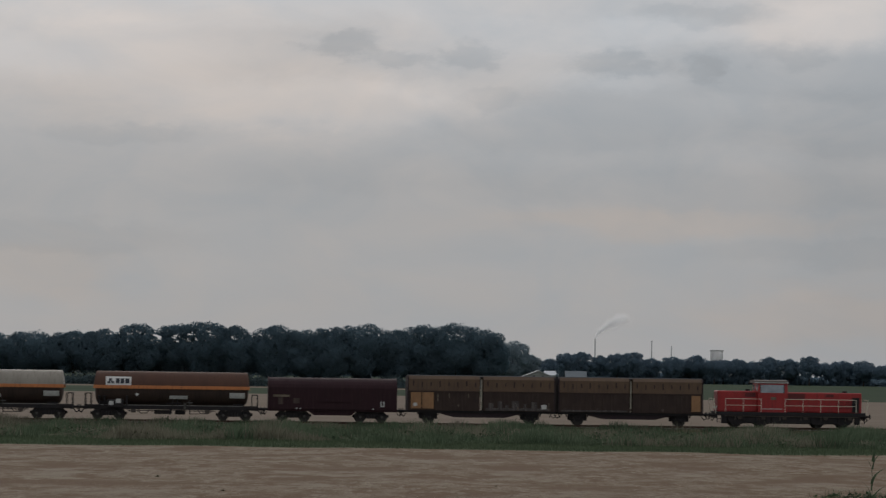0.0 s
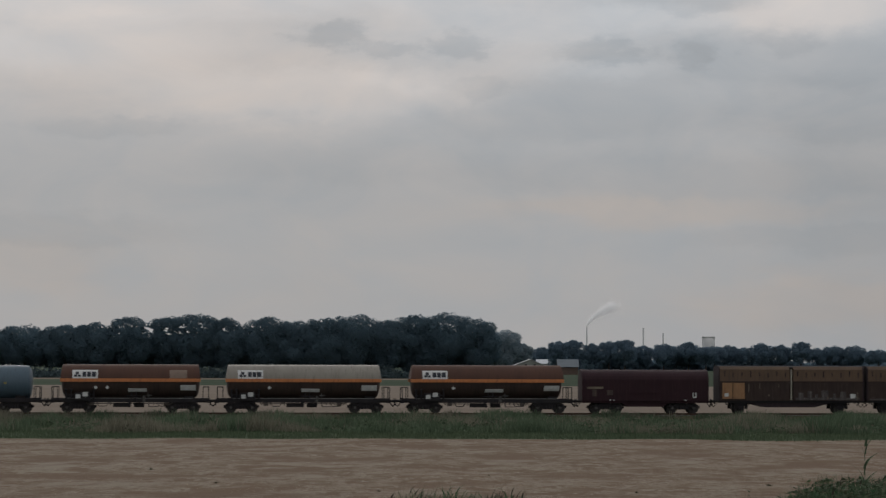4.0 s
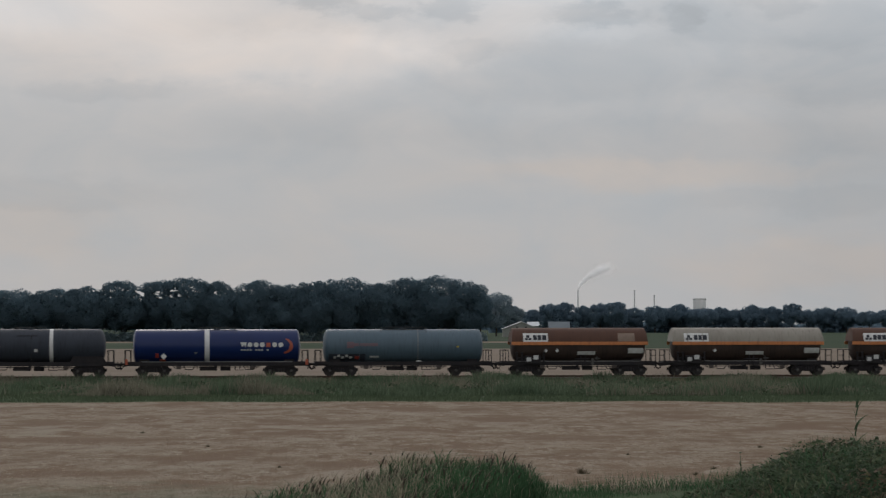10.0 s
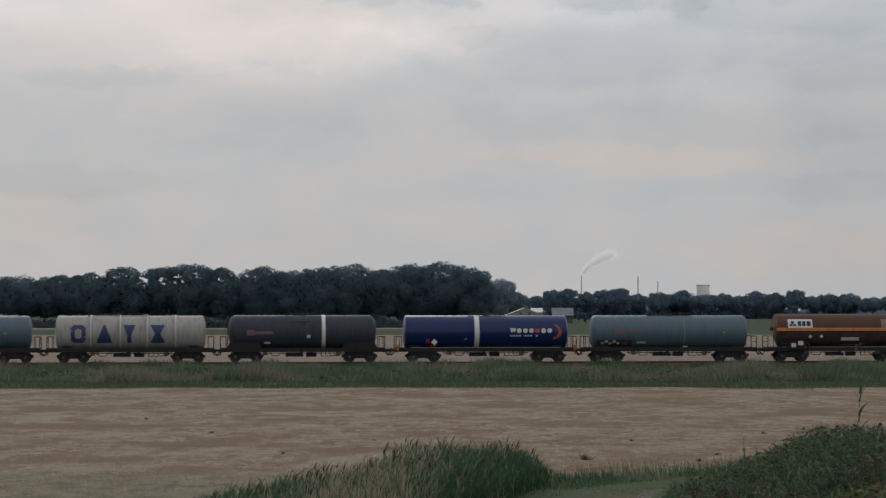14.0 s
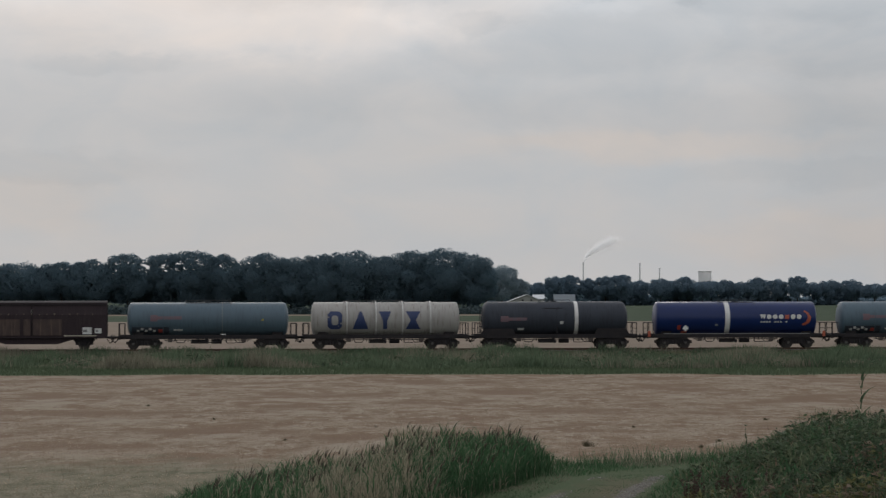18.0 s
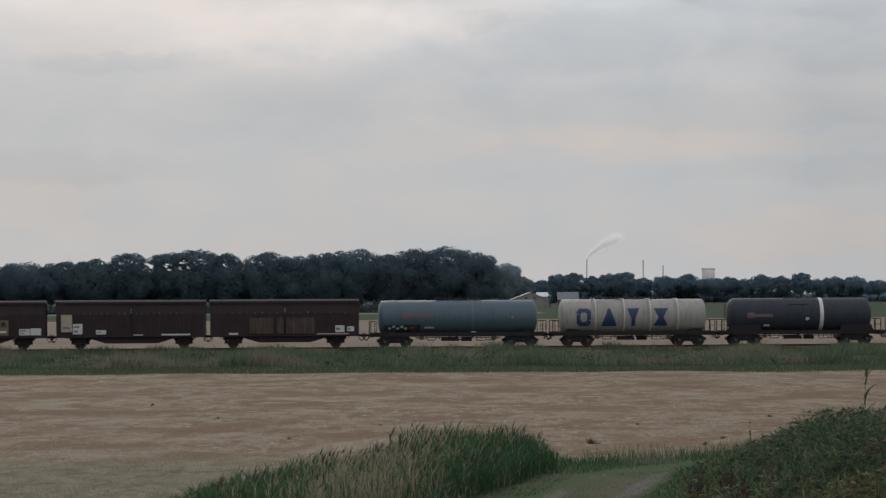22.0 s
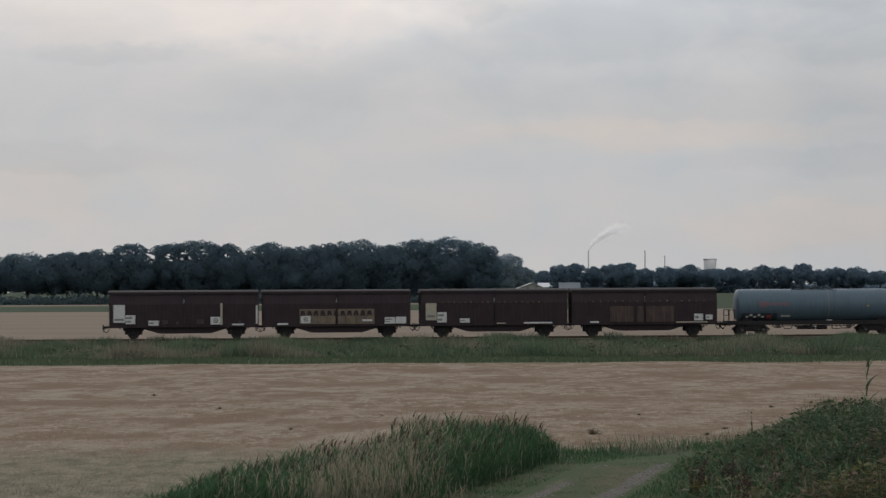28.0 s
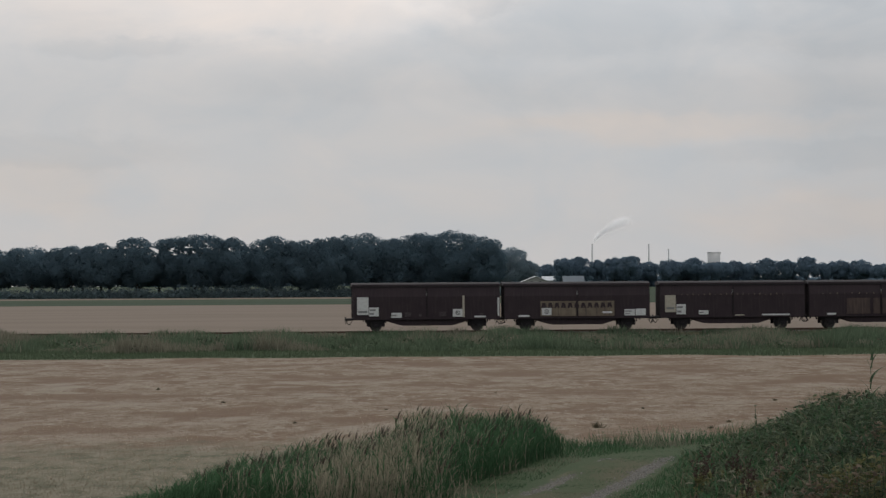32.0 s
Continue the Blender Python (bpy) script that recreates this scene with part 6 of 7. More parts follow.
def painted_rows(rows, R, cz, th=0.02):
    """One closed shape laid on the tank's near side, from (height, left, right) rows."""
    bm = B()
    rings = [[on_tank(bm, x0, z, R + th, R, cz), on_tank(bm, x1, z, R + th, R, cz), on_tank(bm, x1, z, R - 0.02, R, cz), on_tank(bm, x0, z, R - 0.02, R, cz)] for z, x0, x1 in rows]
    for p, q in zip(rings, rings[1:]):
        for k in range(4):
            bm.faces.new((p[k], p[(k + 1) % 4], q[(k + 1) % 4], q[k]))
    bm.faces.new(rings[0]), bm.faces.new(rings[-1])
    bmesh.ops.recalc_face_normals(bm, faces=bm.faces)
    return bm


def painted_ring(x0, x1, lo, hi, wide, R, cz, th=0.02):
    """A chamfered ring laid on the tank's near side."""
    bm = B()
    loops = []
    for inset, r in ((0, R - 0.02), (0, R + th), (wide, R + th), (wide, R - 0.02)):
        a, b, c, d = x0 + inset, x1 - inset, lo + inset, hi - inset
        k = 0.26 - 0.12 * (inset > 0)
        pts = [(a + k, c), (b - k, c), (b, c + k), (b, (c + d) / 2), (b, d - k), (b - k, d), (a + k, d), (a, d - k), (a, (c + d) / 2), (a, c + k)]
        loops.append([on_tank(bm, x, z, r, R, cz) for x, z in pts])
    n = len(loops[0])
    for p, q in zip(loops, loops[1:] + loops[:1]):
        for k in range(n):
            bm.faces.new((p[k], p[(k + 1) % n], q[(k + 1) % n], q[k]))
    bmesh.ops.recalc_face_normals(bm, faces=bm.faces)
    return bm


def patch(w, name, x0, x1, z0, z1, R, cz, mat, label="", th=0.012):
    a0, a1 = [math.degrees(math.asin(max(-1, min(1, (z - cz) / R)))) for z in (z0, z1)]
    return part(name, skin(B(), x0, x1, a0, a1, R, cz, th), mat, w, label)


def plain_tank(xc, L, axles, mat, label, R=1.47, cz=2.62, over=0.75, bulge=0.42):
    w = vehicle("tank_wagon", label, "tank wagon", xc)
    bm = B()
    lathe(bm, dished(L, R, bulge), cz, 48)
    part("tank", bm, mat, w, smooth=True)
    tank_chassis(w, L, over, axles)
    return w


def sunshield_tank(xc, L, axles, mat, label, ribs=0):
    """Gas tank wagon with a sheet-metal sunshield over the upper half and an orange stripe."""
    R, cz = 1.40, 2.68
    w = vehicle("gas_tank_wagon", label, "tank wagon", xc)
    bm = B()
    lathe(bm, dished(L - 0.15, R, 0.5), cz, 44)
    part("tank", bm, "tank_dirty", w, "sooty dark tank shell", smooth=True)
    h = L / 2
    bm = B()
    Ro, Ri = R + 0.13, R + 0.09
    pts = [(Ro * math.cos(a), cz + Ro * math.sin(a)) for a in np.linspace(0.20, math.pi - 0.20, 25)]
    ins = [(Ri * math.cos(a), cz + Ri * math.sin(a)) for a in np.linspace(math.pi - 0.20, 0.20, 25)]
    section(bm, pts + ins, -h, h)
    for d in (-1, 1):
        a, b = sorted((d * h, d * (h - 0.03)))
        section(bm, [(y * 0.99, cz + (z - cz) * 0.99) for y, z in pts], a, b)
    for v in bm.verts:
        v.co.x *= 1 - 0.030 * max(0.0, (v.co.z - cz) / Ro) ** 1.5
    part("sunshield", bm, mat, w, smooth=False)
    # pale strip painted for light on the solebar, pipes and valve stand by the sill
    side_plate("sill_strip", w, -h + 0.6, h - 0.6, 1.24, 1.29, -1.19, "mark_grey", "pale strip painted as the light on the sill edge")
    for x in (-h + 0.5, -h + 0.95, -h + 2.9):
        bm = rod(B(), (x, -1.28, 1.2), (x, -1.28, 2.0), 0.07, 8)
        part("valve_stand", rod(bm, (x - 0.10, -1.30, 2.0), (x + 0.10, -1.30, 2.0), 0.09, 8), "black", w)
    part("gas_pipe", rod(B(), (-h + 0.5, -1.28, 1.55), (-h + 2.9, -1.28, 1.55), 0.05, 8), "black", w)
    bm = B()
    rod(bm, (1.55, -1.22, 1.2), (1.55, -1.22, 1.72), 0.05, 8), rod(bm, (1.35, -1.24, 1.5), (1.85, -1.24, 1.5), 0.06, 8)
    box(bm, 1.05, 1.28, -1.26, -1.14, 0.95, 1.5, 0.02)
    part("valve", bm, "hub", w, "grey discharge valve")
    for s in (-1, 1):
        bm = B()
        sk = []
        for aa in np.linspace(0.01, 0.20, 4):
            sk.append((s * (Ro + 0.004) * math.cos(aa), cz + (Ro + 0.004) * math.sin(aa)))
        ik = [(y * 0.975, z) for y, z in reversed(sk)]
        section(bm, sk + ik, -h, h)
        part("stripe", bm, "orange", w, "orange stripe")
    for k in range(ribs):
        x = -h + L * (k + 1) / (ribs + 1)
        bm = B()
        o = [((Ro + 0.02) * math.cos(a), cz + (Ro + 0.02) * math.sin(a)) for a in np.linspace(0.2, math.pi - 0.2, 25)]
        section(bm, o + [(y * 0.98, cz + (z - cz) * 0.98) for y, z in reversed(o)], x - 0.03, x + 0.03)
        part("seam", bm, mat, w)
    # white board with dark shapes
    x0, z0 = -h + 1.05, 2.98
    p = patch(w, "logo_board", x0, x0 + 2.2, 2.98, 3.72, Ro, cz, "white", "white board with a dark emblem")
    for a, b, za, zb in ((0.15, 0.42, 3.13, 3.30), (0.27, 0.55, 3.33, 3.55), (0.48, 0.72, 3.13, 3.30), (0.88, 1.20, 3.13, 3.55), (1.28, 1.60, 3.13, 3.55), (1.68, 2.05, 3.13, 3.55)):
        a0, a1 = [math.degrees(math.asin((z - cz) / Ro)) for z in (za, zb)]
        part("emblem", skin(B(), x0 + a, x0 + b, a0, a1, Ro, cz, 0.03, 3), "navy_black", p, "dark block shape")
    patch(w, "label_plate", h - 1.75, h - 0.4, 1.98, 2.42, R, cz, "label", "white label plate", 0.05)
    patch(w, "label_plate", -0.2, 1.4, 1.85, 2.12, R, cz, "label", "white label plate", 0.05)
    for x in (-3.0, -2.0) if ribs == 0 and L < 13 else (-3.0,):
        bm = B()
        prism(bm, [(x - 0.17, 2.2), (x, 2.03), (x + 0.17, 2.2), (x, 2.37)], -R * 1.0, -R * 0.8)
        part("hazard_plate", bm, "label", w, "white diamond plate")
    if L < 13:
        patch(w, "faded_patch", 3.4, 4.9, 3.0, 3.72, Ro, cz, "shield_pale", "faded square patch")
    # valve cabinet and fittings low on the near side
    bm = B()
    box(bm, -h + 1.2, -h + 2.6, -1.42, -0.9, 1.05, 1.75, 0.04)
    part("valve_cabinet", bm, "black", w)
    side_plate("label_plate", w, -h + 1.35, -h + 1.75, 1.25, 1.6, -1.44, "label"), side_plate("label_plate", w, -h + 1.95, -h + 2.4, 1.42, 1.8, -1.45, "label")
    bm = B()
    for x in (0.1, 0.5):
        rod(bm, (x, -1.15, 1.9), (x, -1.2, 0.95), 0.05, 8)
    rod(bm, (-0.4, -1.2, 1.45), (0.9, -1.2, 1.45), 0.05, 8)
    part("pipework", bm, "black", w)
    tank_chassis(w, L, 0.78, axles)
    return w


def locomotive(xc):
    w = vehicle("diesel_locomotive", "red centre-cab diesel locomotive with cream handrails", "locomotive", xc)
    bm = B()
    box(bm, -6.6, 6.6, -1.4, 1.4, 1.02, 1.36, 0.03)
    part("frame", bm, "black", w)
    bm = B()
    box(bm, -1.75, 1.75, -1.3, 1.3, 0.34, 1.05, 0.08)
    part("fuel_tank", bm, "black", w)
    for xm in (-3.7, 3.7):
        for s in (-1, 1):
            bm = B()
            prism(bm, [(xm - 2.0, 1.05), (xm - 1.9, 0.55), (xm - 1.55, 0.28), (xm - 0.75, 0.26), (xm - 0.45, 0.42), (xm + 0.45, 0.42), (xm + 0.75, 0.26), (xm + 1.55, 0.28), (xm + 1.9, 0.55), (xm + 2.0, 1.05)], s * 1.16 - 0.05, s * 1.16 + 0.05)
            for d in (-0.6, 0.6):
                rod(bm, (xm + d, s * 1.22, 0.6), (xm + d, s * 1.22, 1.02), 0.12, 10)
            part("bogie_side", bm, "black", w)
    for xa, xb in ((-6.2, -5.75), (5.75, 6.2), (-2.2, -1.85), (1.85, 2.2)):
        bm = B()
        box(bm, xa, xb, -1.32, -0.9, 0.32, 1.05, 0.03)
        part("equipment_box", bm, "black", w)

    def hood(x0, x1, top):
        bm = B()
        box(bm, x0, x1, -0.98, 0.98, 1.36, top, 0.10)
        ob = part("hood", bm, "red", w, "red engine hood")
        n = int((x1 - x0) / 0.85)
        for k in range(n):
            xa = x0 + 0.2 + k * (x1 - x0 - 0.4) / n
            bm = B()
            box(bm, xa + 0.015, xa + (x1 - x0 - 0.4) / n - 0.015, -0.992, -0.97, 1.5, top - 0.25, 0.008)
            part("hood_door", bm, "red", ob)
        bm = B()
        rod(bm, (x0 + 0.8 * (x1 - x0), 0, top - 0.02), (x0 + 0.8 * (x1 - x0), 0, top + 0.16), 0.22, 12)
        part("exhaust", bm, "black", ob)
        return ob

    hood(-6.55, -2.95, 3.22), hood(-0.32, 6.45, 3.14)
    bm = B()
    section(bm, [(-1.38, 1.36), (-1.38, 3.0), (-1.25, 3.95), (1.25, 3.95), (1.38, 3.0), (1.38, 1.36)], -2.95, -0.32)
    cab = part("cab", bm, "red", w, "red driver's cab")
    bm = B()
    section(bm, [(-1.34, 3.94), (-1.1, 4.14), (0, 4.22), (1.1, 4.14), (1.34, 3.94)], -3.26, -0.26)
    part("roof", bm, "steel", w, "dark grey cab roof")
    for s in (-1, 1):
        bm = B()
        box(bm, -3.29, -0.23, min(s * 1.30, s * 1.37), max(s * 1.30, s * 1.37), 3.93, 4.0)
        part("roof_edge", bm, "label", w, "pale roof edge")
    bm = B()
    section(bm, [(-1.385, 3.08), (-1.29, 3.78), (-1.26, 3.78), (-1.355, 3.08)], -2.75, -0.65)
    part("window", bm, "glass", cab, "cab side window")
    for a, b in ((-2.80, -2.74), (-0.66, -0.60)):
        bm = B()
        section(bm, [(-1.40, 3.04), (-1.30, 3.82), (-1.27, 3.82), (-1.37, 3.04)], a, b)
        part("window_frame", bm, "black", cab)
    for x in (-2.955, -0.315):
        for s in (-1, 1):
            bm = B()
            box(bm, x - 0.012, x + 0.012, s * 0.75 - 0.35, s * 0.75 + 0.35, 3.28, 3.78)
            part("window", bm, "glass", cab)
    side_plate("emblem", cab, -1.85, -1.35, 2.45, 2.7, -1.385, "faded", "small pale emblem")
    side_plate("stripe", cab, -2.6, -0.8, 1.62, 1.68, -1.39, "label")
    # soot round the exhausts, louvres beside the cab, sandboxes and pipes under the frame
    for x0, x1, z0, z1 in ((-0.2, 1.3, 2.55, 3.02), (-4.1, -3.1, 2.7, 3.08), (3.2, 3.9, 2.75, 3.0)):
        side_plate("sooty_panel", w, x0, x1, z0, z1, -1.0, "red_soot", "soot-darkened red hood panel")
    for xl in (4.25, 4.95):
        for k in range(5):
            side_plate("louvre", w, xl, xl + 0.5, 1.75 + 0.13 * k, 1.80 + 0.13 * k, -1.005, "red_soot")
    for x in (-5.0, -2.9, -1.0, 0.9, 2.7, 4.9):
        part("sand_pipe", rod(B(), (x, -1.33, 1.02), (x, -1.33, 0.62), 0.05, 8), "steel", w)
        part("sandbox", box(B(), x + 0.25, x + 0.6, -1.38, -1.2, 0.72, 1.0, 0.02), "steel", w)
    part("air_pipe", rod(B(), (-6.0, -1.36, 0.98), (6.0, -1.36, 0.98), 0.04, 6), "steel", w)
    # handrails along both running boards
    for s in (-1, 1):
        for x0, x1, n in ((-5.9, -2.7, 3), (-0.55, 5.85, 5)):
            bm = B()
            for x in np.linspace(x0, x1, n):
                rod(bm, (x, s * 1.42, 1.36), (x, s * 1.42, 2.52), 0.027, 6)
            rod(bm, (x0, s * 1.42, 2.52), (x1, s * 1.42, 2.52), 0.027, 6)
            rod(bm, (x0, s * 1.42, 1.95), (x1, s * 1.42, 1.95), 0.024, 6)
            part("handrail", bm, "rail_cream", w, "cream tubular handrail")
    for d in (-1, 1):
        for s in (-1, 1):
            bm = B()
            rod(bm, (d * 6.75, s * 1.3, 1.2), (d * 6.95, s * 1.3, 2.5), 0.028, 6)
            rod(bm, (d * 6.95, s * 1.3, 2.5), (d * 6.75, s * 0.6, 2.5), 0.028, 6)
            part("end_handrail", bm, "rail_cream", w)
        bm = B()
        for k in range(3):
            box(bm, d * 6.4 - 0.22, d * 6.4 + 0.22, -1.45, -1.2, 0.42 + 0.3 * k, 0.46 + 0.3 * k)
        box(bm, d * 6.4 - 0.24, d * 6.4 - 0.21, -1.45, -1.2, 0.4, 1.1)
        box(bm, d * 6.4 + 0.21, d * 6.4 + 0.24, -1.45, -1.2, 0.4, 1.1)
        part("steps", bm, "black", w)
        bm = B()
        a, b = sorted((d * 6.6, d * 6.72))
        box(bm, a, b, -1.35, 1.35, 0.78, 1.38, 0.02)
        part("headstock", bm, "black", w)
        for s in (-1, 1):
            bm = B()
            rod(bm, (d * (6.45 if d > 0 else 6.55), s * 0.62, 1.75), (d * (6.52 if d > 0 else 6.62), s * 0.62, 1.75), 0.11, 12)
            part("headlight", bm, "label", w)
    # dark corner recess put in as a flat black plate on the hood
    side_plate("front_recess", w, 5.55, 6.2, 1.42, 2.72, -1.02, "black", "flat black plate for the dark corner recess", 0.02)
    bogie(w, -3.7, 2.3), bogie(w, 3.7, 2.3)
    buffers(w, 6.6)
    return w


def make_train():
    locomotive(154.46)
    ochre_wagon(140.16, 12.9, (-4.6, 4.5), False, "high-sided wagon, ochre shutters above dark brown walls")
    ochre_wagon(126.96, 13.06, (-4.6, 4.4), True, "high-sided brown wagon with ochre shutters and pale end panel")
    coil_wagon(113.91, 11.3, "covered coil wagon with a dark maroon tarpaulin hood")
    sunshield_tank(99.92, 13.55, (-6.42, -4.51, 4.49, 6.46), "shield_brown", "red-brown gas tank wagon with orange stripe, long")
    sunshield_tank(83.83, 13.62, (-6.35, -4.49, 4.5, 6.43), "shield_grey", "grey-beige gas tank wagon with seams and orange stripe", 9)
    sunshield_tank(68.80, 12.15, (-5.5, -3.6, 3.63, 5.5), "shield_brown", "shorter red-brown gas tank wagon with orange stripe")
    for xc in (53.29, -9.64):
        w = plain_tank(xc, 14.1, (-6.5, -4.6, 4.63, 6.5), "grey_blue", "blue-grey tank wagon with faded red marking" if xc > 0 else "blue-grey tank wagon with seam bands at the rear")
        R, cz = 1.47, 2.62
        top_walkway(w, -1.9, 1.9, 4.1)
        patch(w, "faded_marking", -5.0, -2.3, 2.62, 2.88, R, cz, "red_faded", "faded red marking")
        patch(w, "faded_marking", -5.0, -4.4, 2.45, 3.0, R, cz, "red_faded")
        for x in (-3.9, 1.8):
            hoop(w, x, R, cz, "grey_blue")
        hoop(w, 1.25, R, cz, "mark_grey", 0.06, 0.04, "tank_band", "pale worn seam band")
        patch(w, "dark_panel", -6.6, -3.4, 1.35, 1.95, R, cz, "char", "dark lettered panel")
        bm = B()
        for k in range(5):
            x = -6.2 + 0.35 * k
            a = math.degrees(math.asin((1.55 + 0.14 * (k % 2) - cz) / R))
            skin(bm, x, x + 0.24, a, a + 9, R, cz, 0.03, 2)
        part("marking", bm, "label", w)
        patch(w, "red_plate", -4.3, -3.95, 1.5, 1.75, R, cz, "red_mark", "", 0.03)
        patch(w, "label_plate", -3.0, -2.2, 1.62, 1.76, R, cz, "label")
        patch(w, "yellow_mark", 4.65, 4.85, 2.5, 2.64, R, cz, "yellow", "small yellow triangle mark")
        side_plate("label_plate", w, -0.8 + 1.9, -0.35 + 1.9, 0.95, 1.35, -1.15, "label")
        bm = B()
        rod(bm, (-0.9, -1.12, 0.92), (-0.5, -1.12, 0.62), 0.05, 6), rod(bm, (-0.5, -1.12, 0.62), (0.9, -1.12, 0.62), 0.05, 6), rod(bm, (0.9, -1.12, 0.62), (1.3, -1.12, 0.92), 0.05, 6)
        part("step_frame", bm, "black", w)
    # deep blue tank
    w = plain_tank(36.97, 14.6, (-6.45, -4.57, 4.66, 6.5), "blue", "glossy deep blue tank wagon with white band and pale lettering", bulge=0.3)
    R, cz = 1.47, 2.62
    hoop(w, -0.85, R, cz, "white", 0.42, 0.015, "white_band", "white band round the tank")
    top_walkway(w, -1.5, 1.6, 4.08)
    for k in range(7):
        if k == 4:
            continue
        x = 2.15 + k * 0.54
        bm = B()
        if k == 0:
            prism(bm, [(x - 0.10, 2.96), (x + 0.06, 2.54), (x + 0.19, 2.76), (x + 0.32, 2.54), (x + 0.46, 2.96)], -R - 0.02, -R + 0.12)
        else:
            rod(bm, (x + 0.19, -R - 0.02, 2.75), (x + 0.19, -R + 0.12, 2.75), 0.215, 12)
        part("emblem", bm, "white", w, "white round block shape")
    bm = B()
    skin(bm, 2.15 + 4 * 0.54, 2.15 + 4 * 0.54 + 0.36, *[math.degrees(math.asin((z - cz) / R)) for z in (2.55, 2.92)], R, cz, 0.02, 3)
    part("emblem", bm, "orange_red", w, "orange-red block shape")
    bm = B()
    for k in range(10):
        x = 2.1 + k * 0.25
        if k not in (4, 8):
            skin(bm, x, x + 0.17, *[math.degrees(math.asin((z - cz) / R)) for z in (2.24, 2.37)], R, cz, 0.02, 2)
    part("marking", bm, "label", w)
    bm = B()
    for k in range(12):
        a = radians(-72 + 150 * k / 12)
        x, z = 5.75 + 0.72 * math.cos(a), 2.66 + 0.62 * math.sin(a)
        th = 0.05 + 0.22 * math.sin(math.pi * min(1, (k + 1) / 12) ** 0.7)
        skin(bm, x - th / 2, x + th / 2 + 0.05, *[math.degrees(math.asin((q - cz) / R)) for q in (z - 0.08, z + 0.08)], R, cz, 0.02, 2)
    part("crescent", bm, "orange_red", w, "orange-red crescent emblem")
    bm = B()
    prism(bm, [(-4.9, 1.75), (-4.62, 1.47), (-4.34, 1.75), (-4.62, 2.03)], -1.40, -1.36)
    part("hazard_plate", bm, "white", w, "white diamond plate")
    patch(w, "red_frame", -5.35, -5.05, 1.62, 2.0, R, cz, "red_mark", "small red mark", 0.02)
    patch(w, "red_frame", -4.95, -4.45, 1.32, 1.5, R, cz, "orange_red", "small orange-red mark", 0.05)
    patch(w, "small_mark", -1.95, -1.72, 1.95, 2.12, R, cz, "mark_grey")
    # reflection along the sill, painted as a thin pale strip
    side_plate("sill_strip", w, -6.6, 6.6, 1.24, 1.30, -1.19, "mark_grey", "pale strip painted as the light on the sill edge")
    for d in (-1, 1):
        bm = B()
        box(bm, d * 7.85 - 0.12, d * 7.85 + 0.12, -1.32, -1.1, 1.0, 1.5, 0.02)
        part("hand_brake", bm, "orange_red", w, "orange-red hand brake box")
    # charcoal tank
    w = plain_tank(20.86, 13.0, (-5.9, -4.05, 4.1, 5.95), "char", "charcoal grey tank wagon with one white band", bulge=0.6, cz=2.66)
    cz = 2.66
    hoop(w, 1.82, R, cz, "white", 0.32, 0.015, "white_band", "white band round the tank")
    top_walkway(w, -1.4, 1.3, 4.1)
    patch(w, "faded_marking", -4.9, -2.6, 2.45, 2.72, R, cz, "red_faded", "faded red marking")
    patch(w, "red_mark", -4.9, -4.25, 2.35, 2.85, R, cz, "red_faded")
    patch(w, "label_plate", -3.4, -2.85, 1.62, 1.8, R, cz, "label")
    patch(w, "label_plate", 0.35, 0.65, 2.15, 2.4, R, cz, "label")
    bm = B()
    rod(bm, (0.1, -1.3, 3.5), (0.1, -1.3, 1.2), 0.03, 6), rod(bm, (-1.2, -1.2, 3.55), (0.6, -1.2, 3.55), 0.03, 6)
    part("side_pipe", bm, "black", w)
    for x in (-5.1, 5.0):
        bm = B()
        prism(bm, [(x - 1.6, 1.15), (x + 1.6, 1.15), (x + 1.3, 1.75), (x - 1.3, 1.75)], -1.18, -1.1)
        part("bogie_skirt", bm, "black", w)
    bm = B()
    for k in range(2):
        rod(bm, (-6.6, -0.9 + 1.8 * k, 1.2), (-6.5, -0.9 + 1.8 * k, 3.6), 0.03, 6)
    for k in range(7):
        rod(bm, (-6.58, -0.9, 1.4 + 0.33 * k), (-6.58, 0.9, 1.4 + 0.33 * k), 0.02, 6)
    part("ladder", bm, "black", w)
    # white tank
    w = plain_tank(5.89, 13.1, (-5.8, -4.1, 4.08, 5.9), "white_tank", "weathered white tank wagon with large blue shapes", bulge=0.35, cz=2.60, R=1.5)
    R, cz = 1.5, 2.60
    for x in (-3.55, -1.0, 1.35, 3.8):
        hoop(w, x - 0.12, R, cz, "white_tank", 0.06, 0.10)
        hoop(w, x + 0.12, R, cz, "label", 0.10, 0.08, "tank_band", "pale stiffening band")
    top_walkway(w, -3.6, 1.5, 4.07)

    lo, hi = 1.74, 3.28
    steps = [lo + (hi - lo) * k / 10 for k in range(11)]

    def share(z):
        return (z - lo) / (hi - lo)

    # ring, triangle, wedge and hourglass
    part("big_shape", painted_ring(-5.15, -3.87, lo, hi, 0.35, R, cz), "letter_blue", w, "blue ring shape")
    part("big_shape", painted_rows([(z, -2.95 + 0.62 * share(z), -1.55 - 0.62 * share(z)) for z in steps], R, cz), "letter_blue", w, "blue triangle shape")
    halves = [(z, 0.18 + 0.36 * max(0, share(z) - 0.45) / 0.55) for z in steps]
    part("big_shape", painted_rows([(z, -0.10 - d, -0.10 + d) for z, d in halves], R, cz), "letter_blue", w, "blue wedge shape")
    halves = [(z, 0.22 + 0.42 * abs(2 * share(z) - 1)) for z in steps]
    part("big_shape", painted_rows([(z, 2.37 - d, 2.37 + d) for z, d in halves], R, cz), "letter_blue", w, "blue hourglass shape")
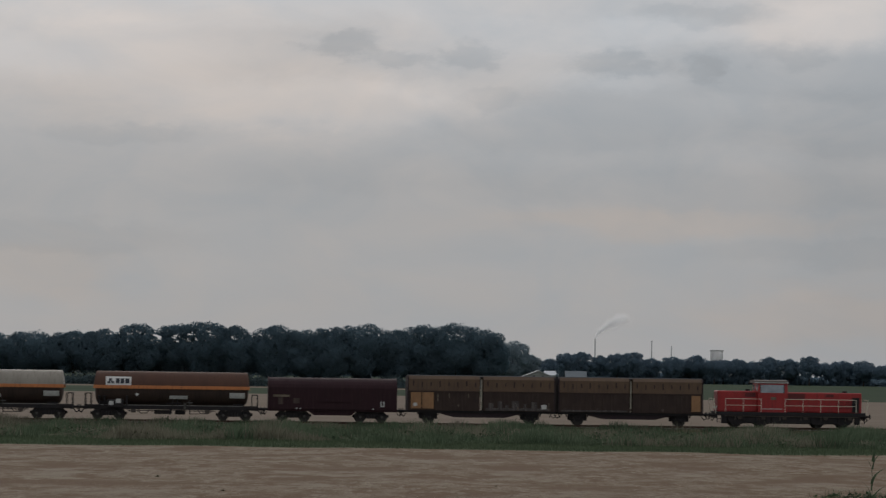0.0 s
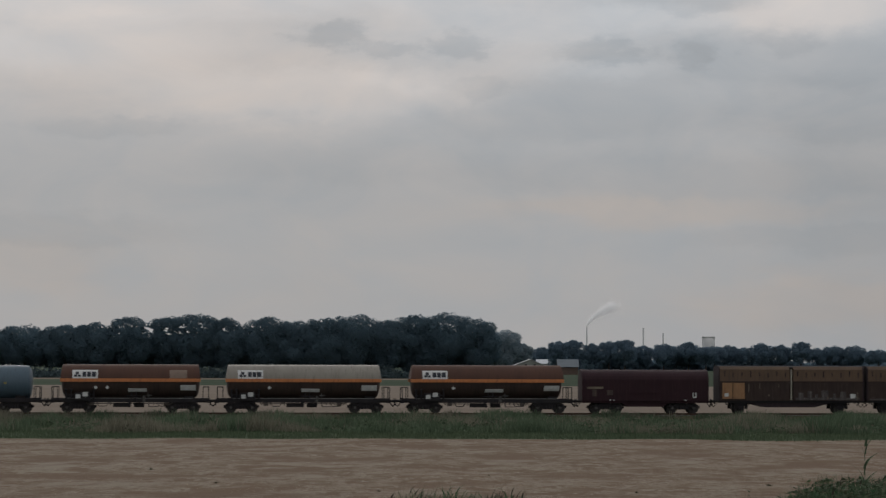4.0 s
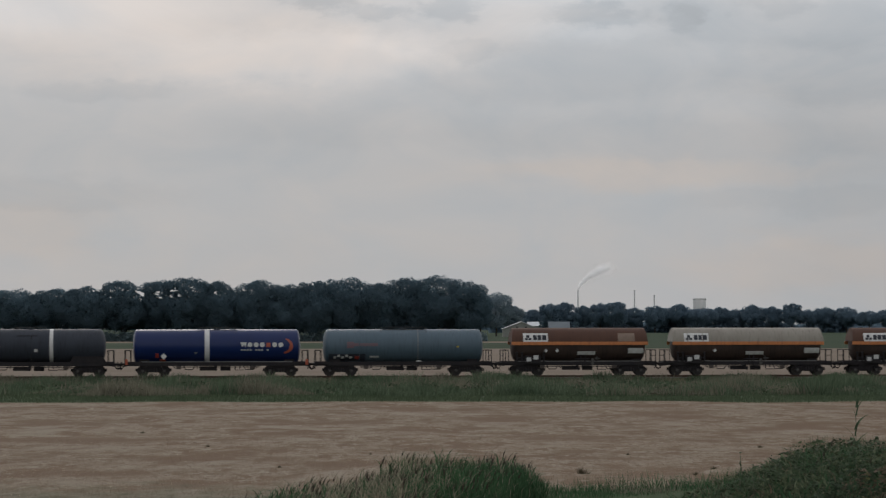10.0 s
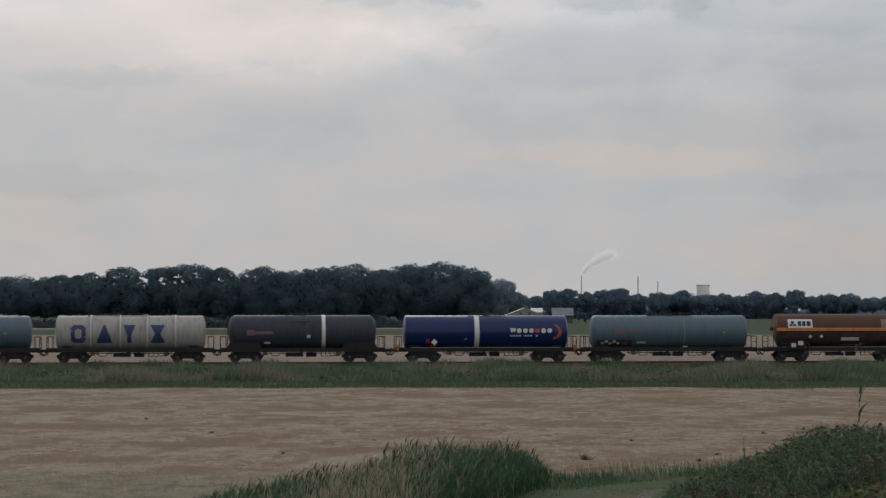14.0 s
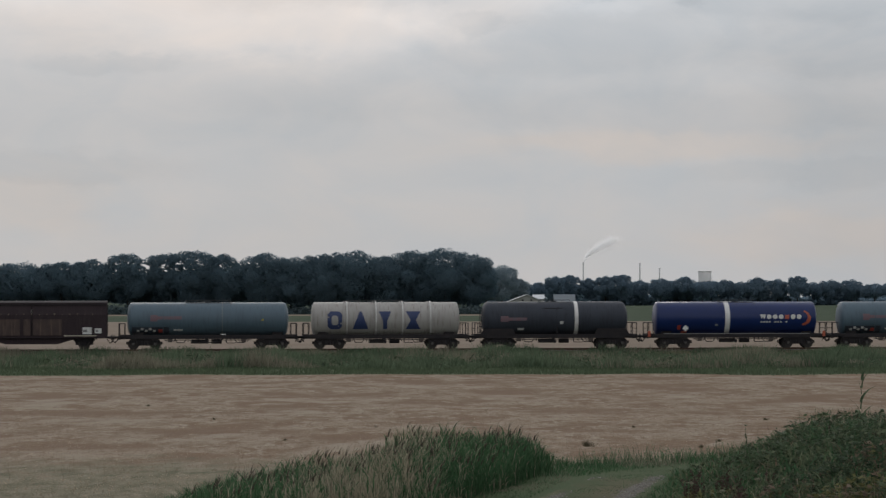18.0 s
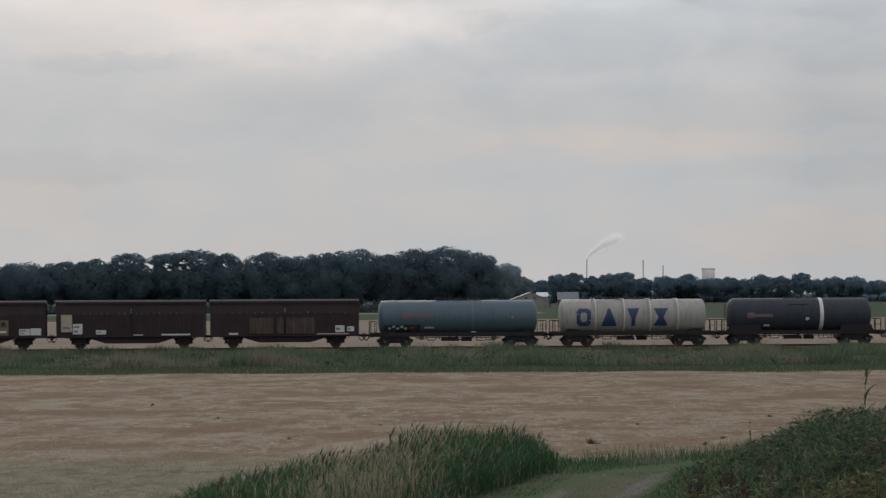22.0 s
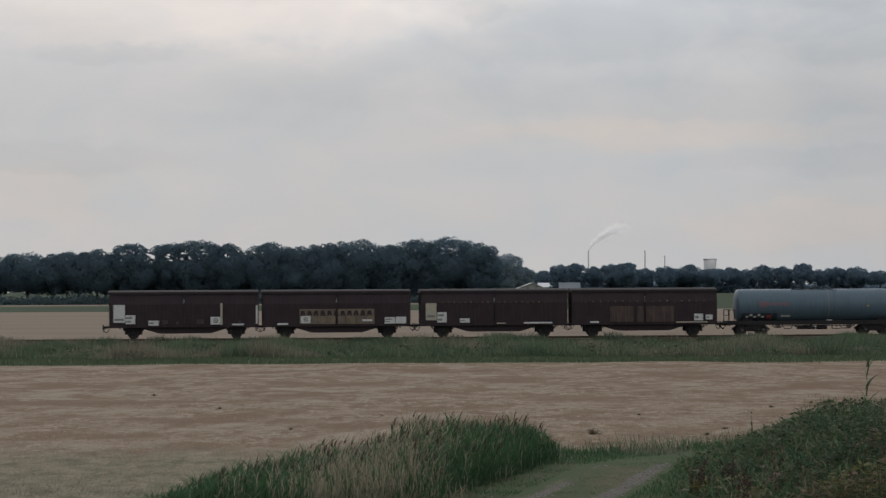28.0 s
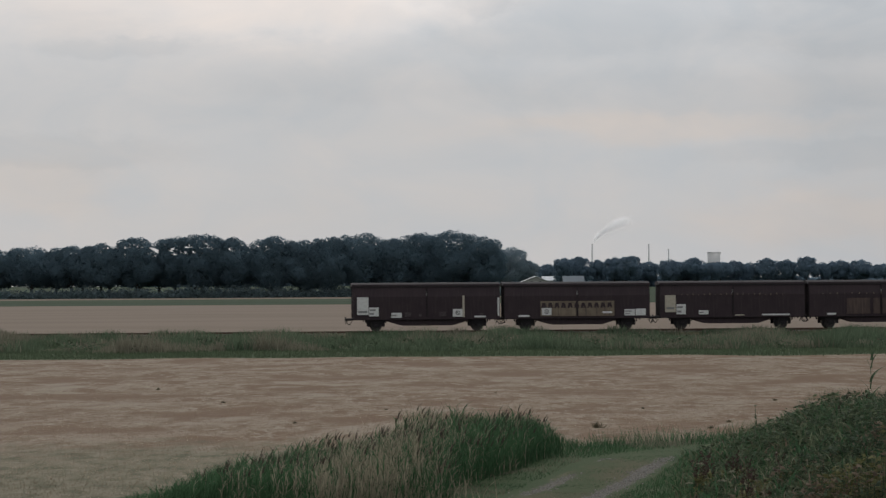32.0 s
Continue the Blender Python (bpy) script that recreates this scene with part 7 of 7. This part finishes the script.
    patch(w, "small_mark", -2.75, -2.1, 1.72, 1.84, R, cz, "ink")
    bm = B()
    for k in range(5):
        rod(bm, (-0.9 + 0.5 * k, -1.1, 1.0), (-0.6 + 0.5 * k, -1.1, 0.7), 0.04, 6)
    part("pipework", bm, "black", w)
    for xc, axles, style, label in ((-24.87, (-4.5, 4.5), "worn", "brown sliding-wall wagon with rust-streaked panels"),
                                    (-38.19, (-4.46, 4.56), "cream_plate", "brown sliding-wall wagon with a yellowed plate"),
                                    (-52.04, (-4.45, 4.5), "lettered", "brown sliding-wall wagon with a faded cream lettered panel"),
                                    (-65.32, (-4.41, 4.56), "plain_last", "brown sliding-wall wagon at the rear, white label plates")):
        sliding_wall_wagon(xc, 12.95, axles, style, label)


make_train()

# distance run by the train, in metres, against time
RUN = [(0, -124.51), (1, -117.28), (2, -110.14), (3, -103.19), (6, -82.47), (7, -75.62), (8, -68.95), (9, -62.50), (10, -56.23), (11, -50.20), (12, -44.37), (13, -38.60), (14, -32.94),
       (17, -16.33), (18, -10.86), (19, -5.41), (20, 0.0), (21, 5.39), (22, 10.73), (23, 16.09), (24, 21.37), (25, 26.60), (28, 42.27), (29, 47.52), (30, 52.74), (31, 57.92), (32, 63.09)]


def run(t):
    """Smooth interpolation of RUN (Catmull-Rom)."""
    k = max(i for i in range(len(RUN) - 1) if RUN[i][0] <= t or i == 0)
    (t1, p1), (t2, p2) = RUN[k], RUN[k + 1]
    t0, p0 = RUN[k - 1] if k else (2 * t1 - t2, 2 * p1 - p2)
    t3, p3 = RUN[k + 2] if k + 2 < len(RUN) else (2 * t2 - t1, 2 * p2 - p1)
    m1, m2, d = (p2 - p0) / (t2 - t0), (p3 - p1) / (t3 - t1), t2 - t1
    u = (t - t1) / d
    return (2 * u ** 3 - 3 * u ** 2 + 1) * p1 + (u ** 3 - 2 * u ** 2 + u) * d * m1 + (-2 * u ** 3 + 3 * u ** 2) * p2 + (u ** 3 - u ** 2) * d * m2


def motions():
    for ob, xc in TRAIN:
        rows = []
        for k in range(33):
            x = xc + run(k)
            rows.append((k, pose(x, TRACK_Y + SLOPE * x, 0.7, 0, 0, TURN)))
        walk(ob, rows)
    times = [k / 15 for k in range(481)]
    for ob, x, r in WHEELS:
        walk(ob, [(t, Matrix.Translation((x, 0, r)) @ Matrix.Rotation((run(t) - run(0)) / r, 4, "Y")) for t in times])
    for ob, p, f in PUFFS:
        walk(ob, [(t, pose(p.x + 0.22 * t * (0.3 + f), p.y, p.z + 0.06 * t * (0.3 + f), 0, 2.0 * t * (1 - f) * 0.5, 0)) for t in (0, 8, 16, 24, 32)])


motions()
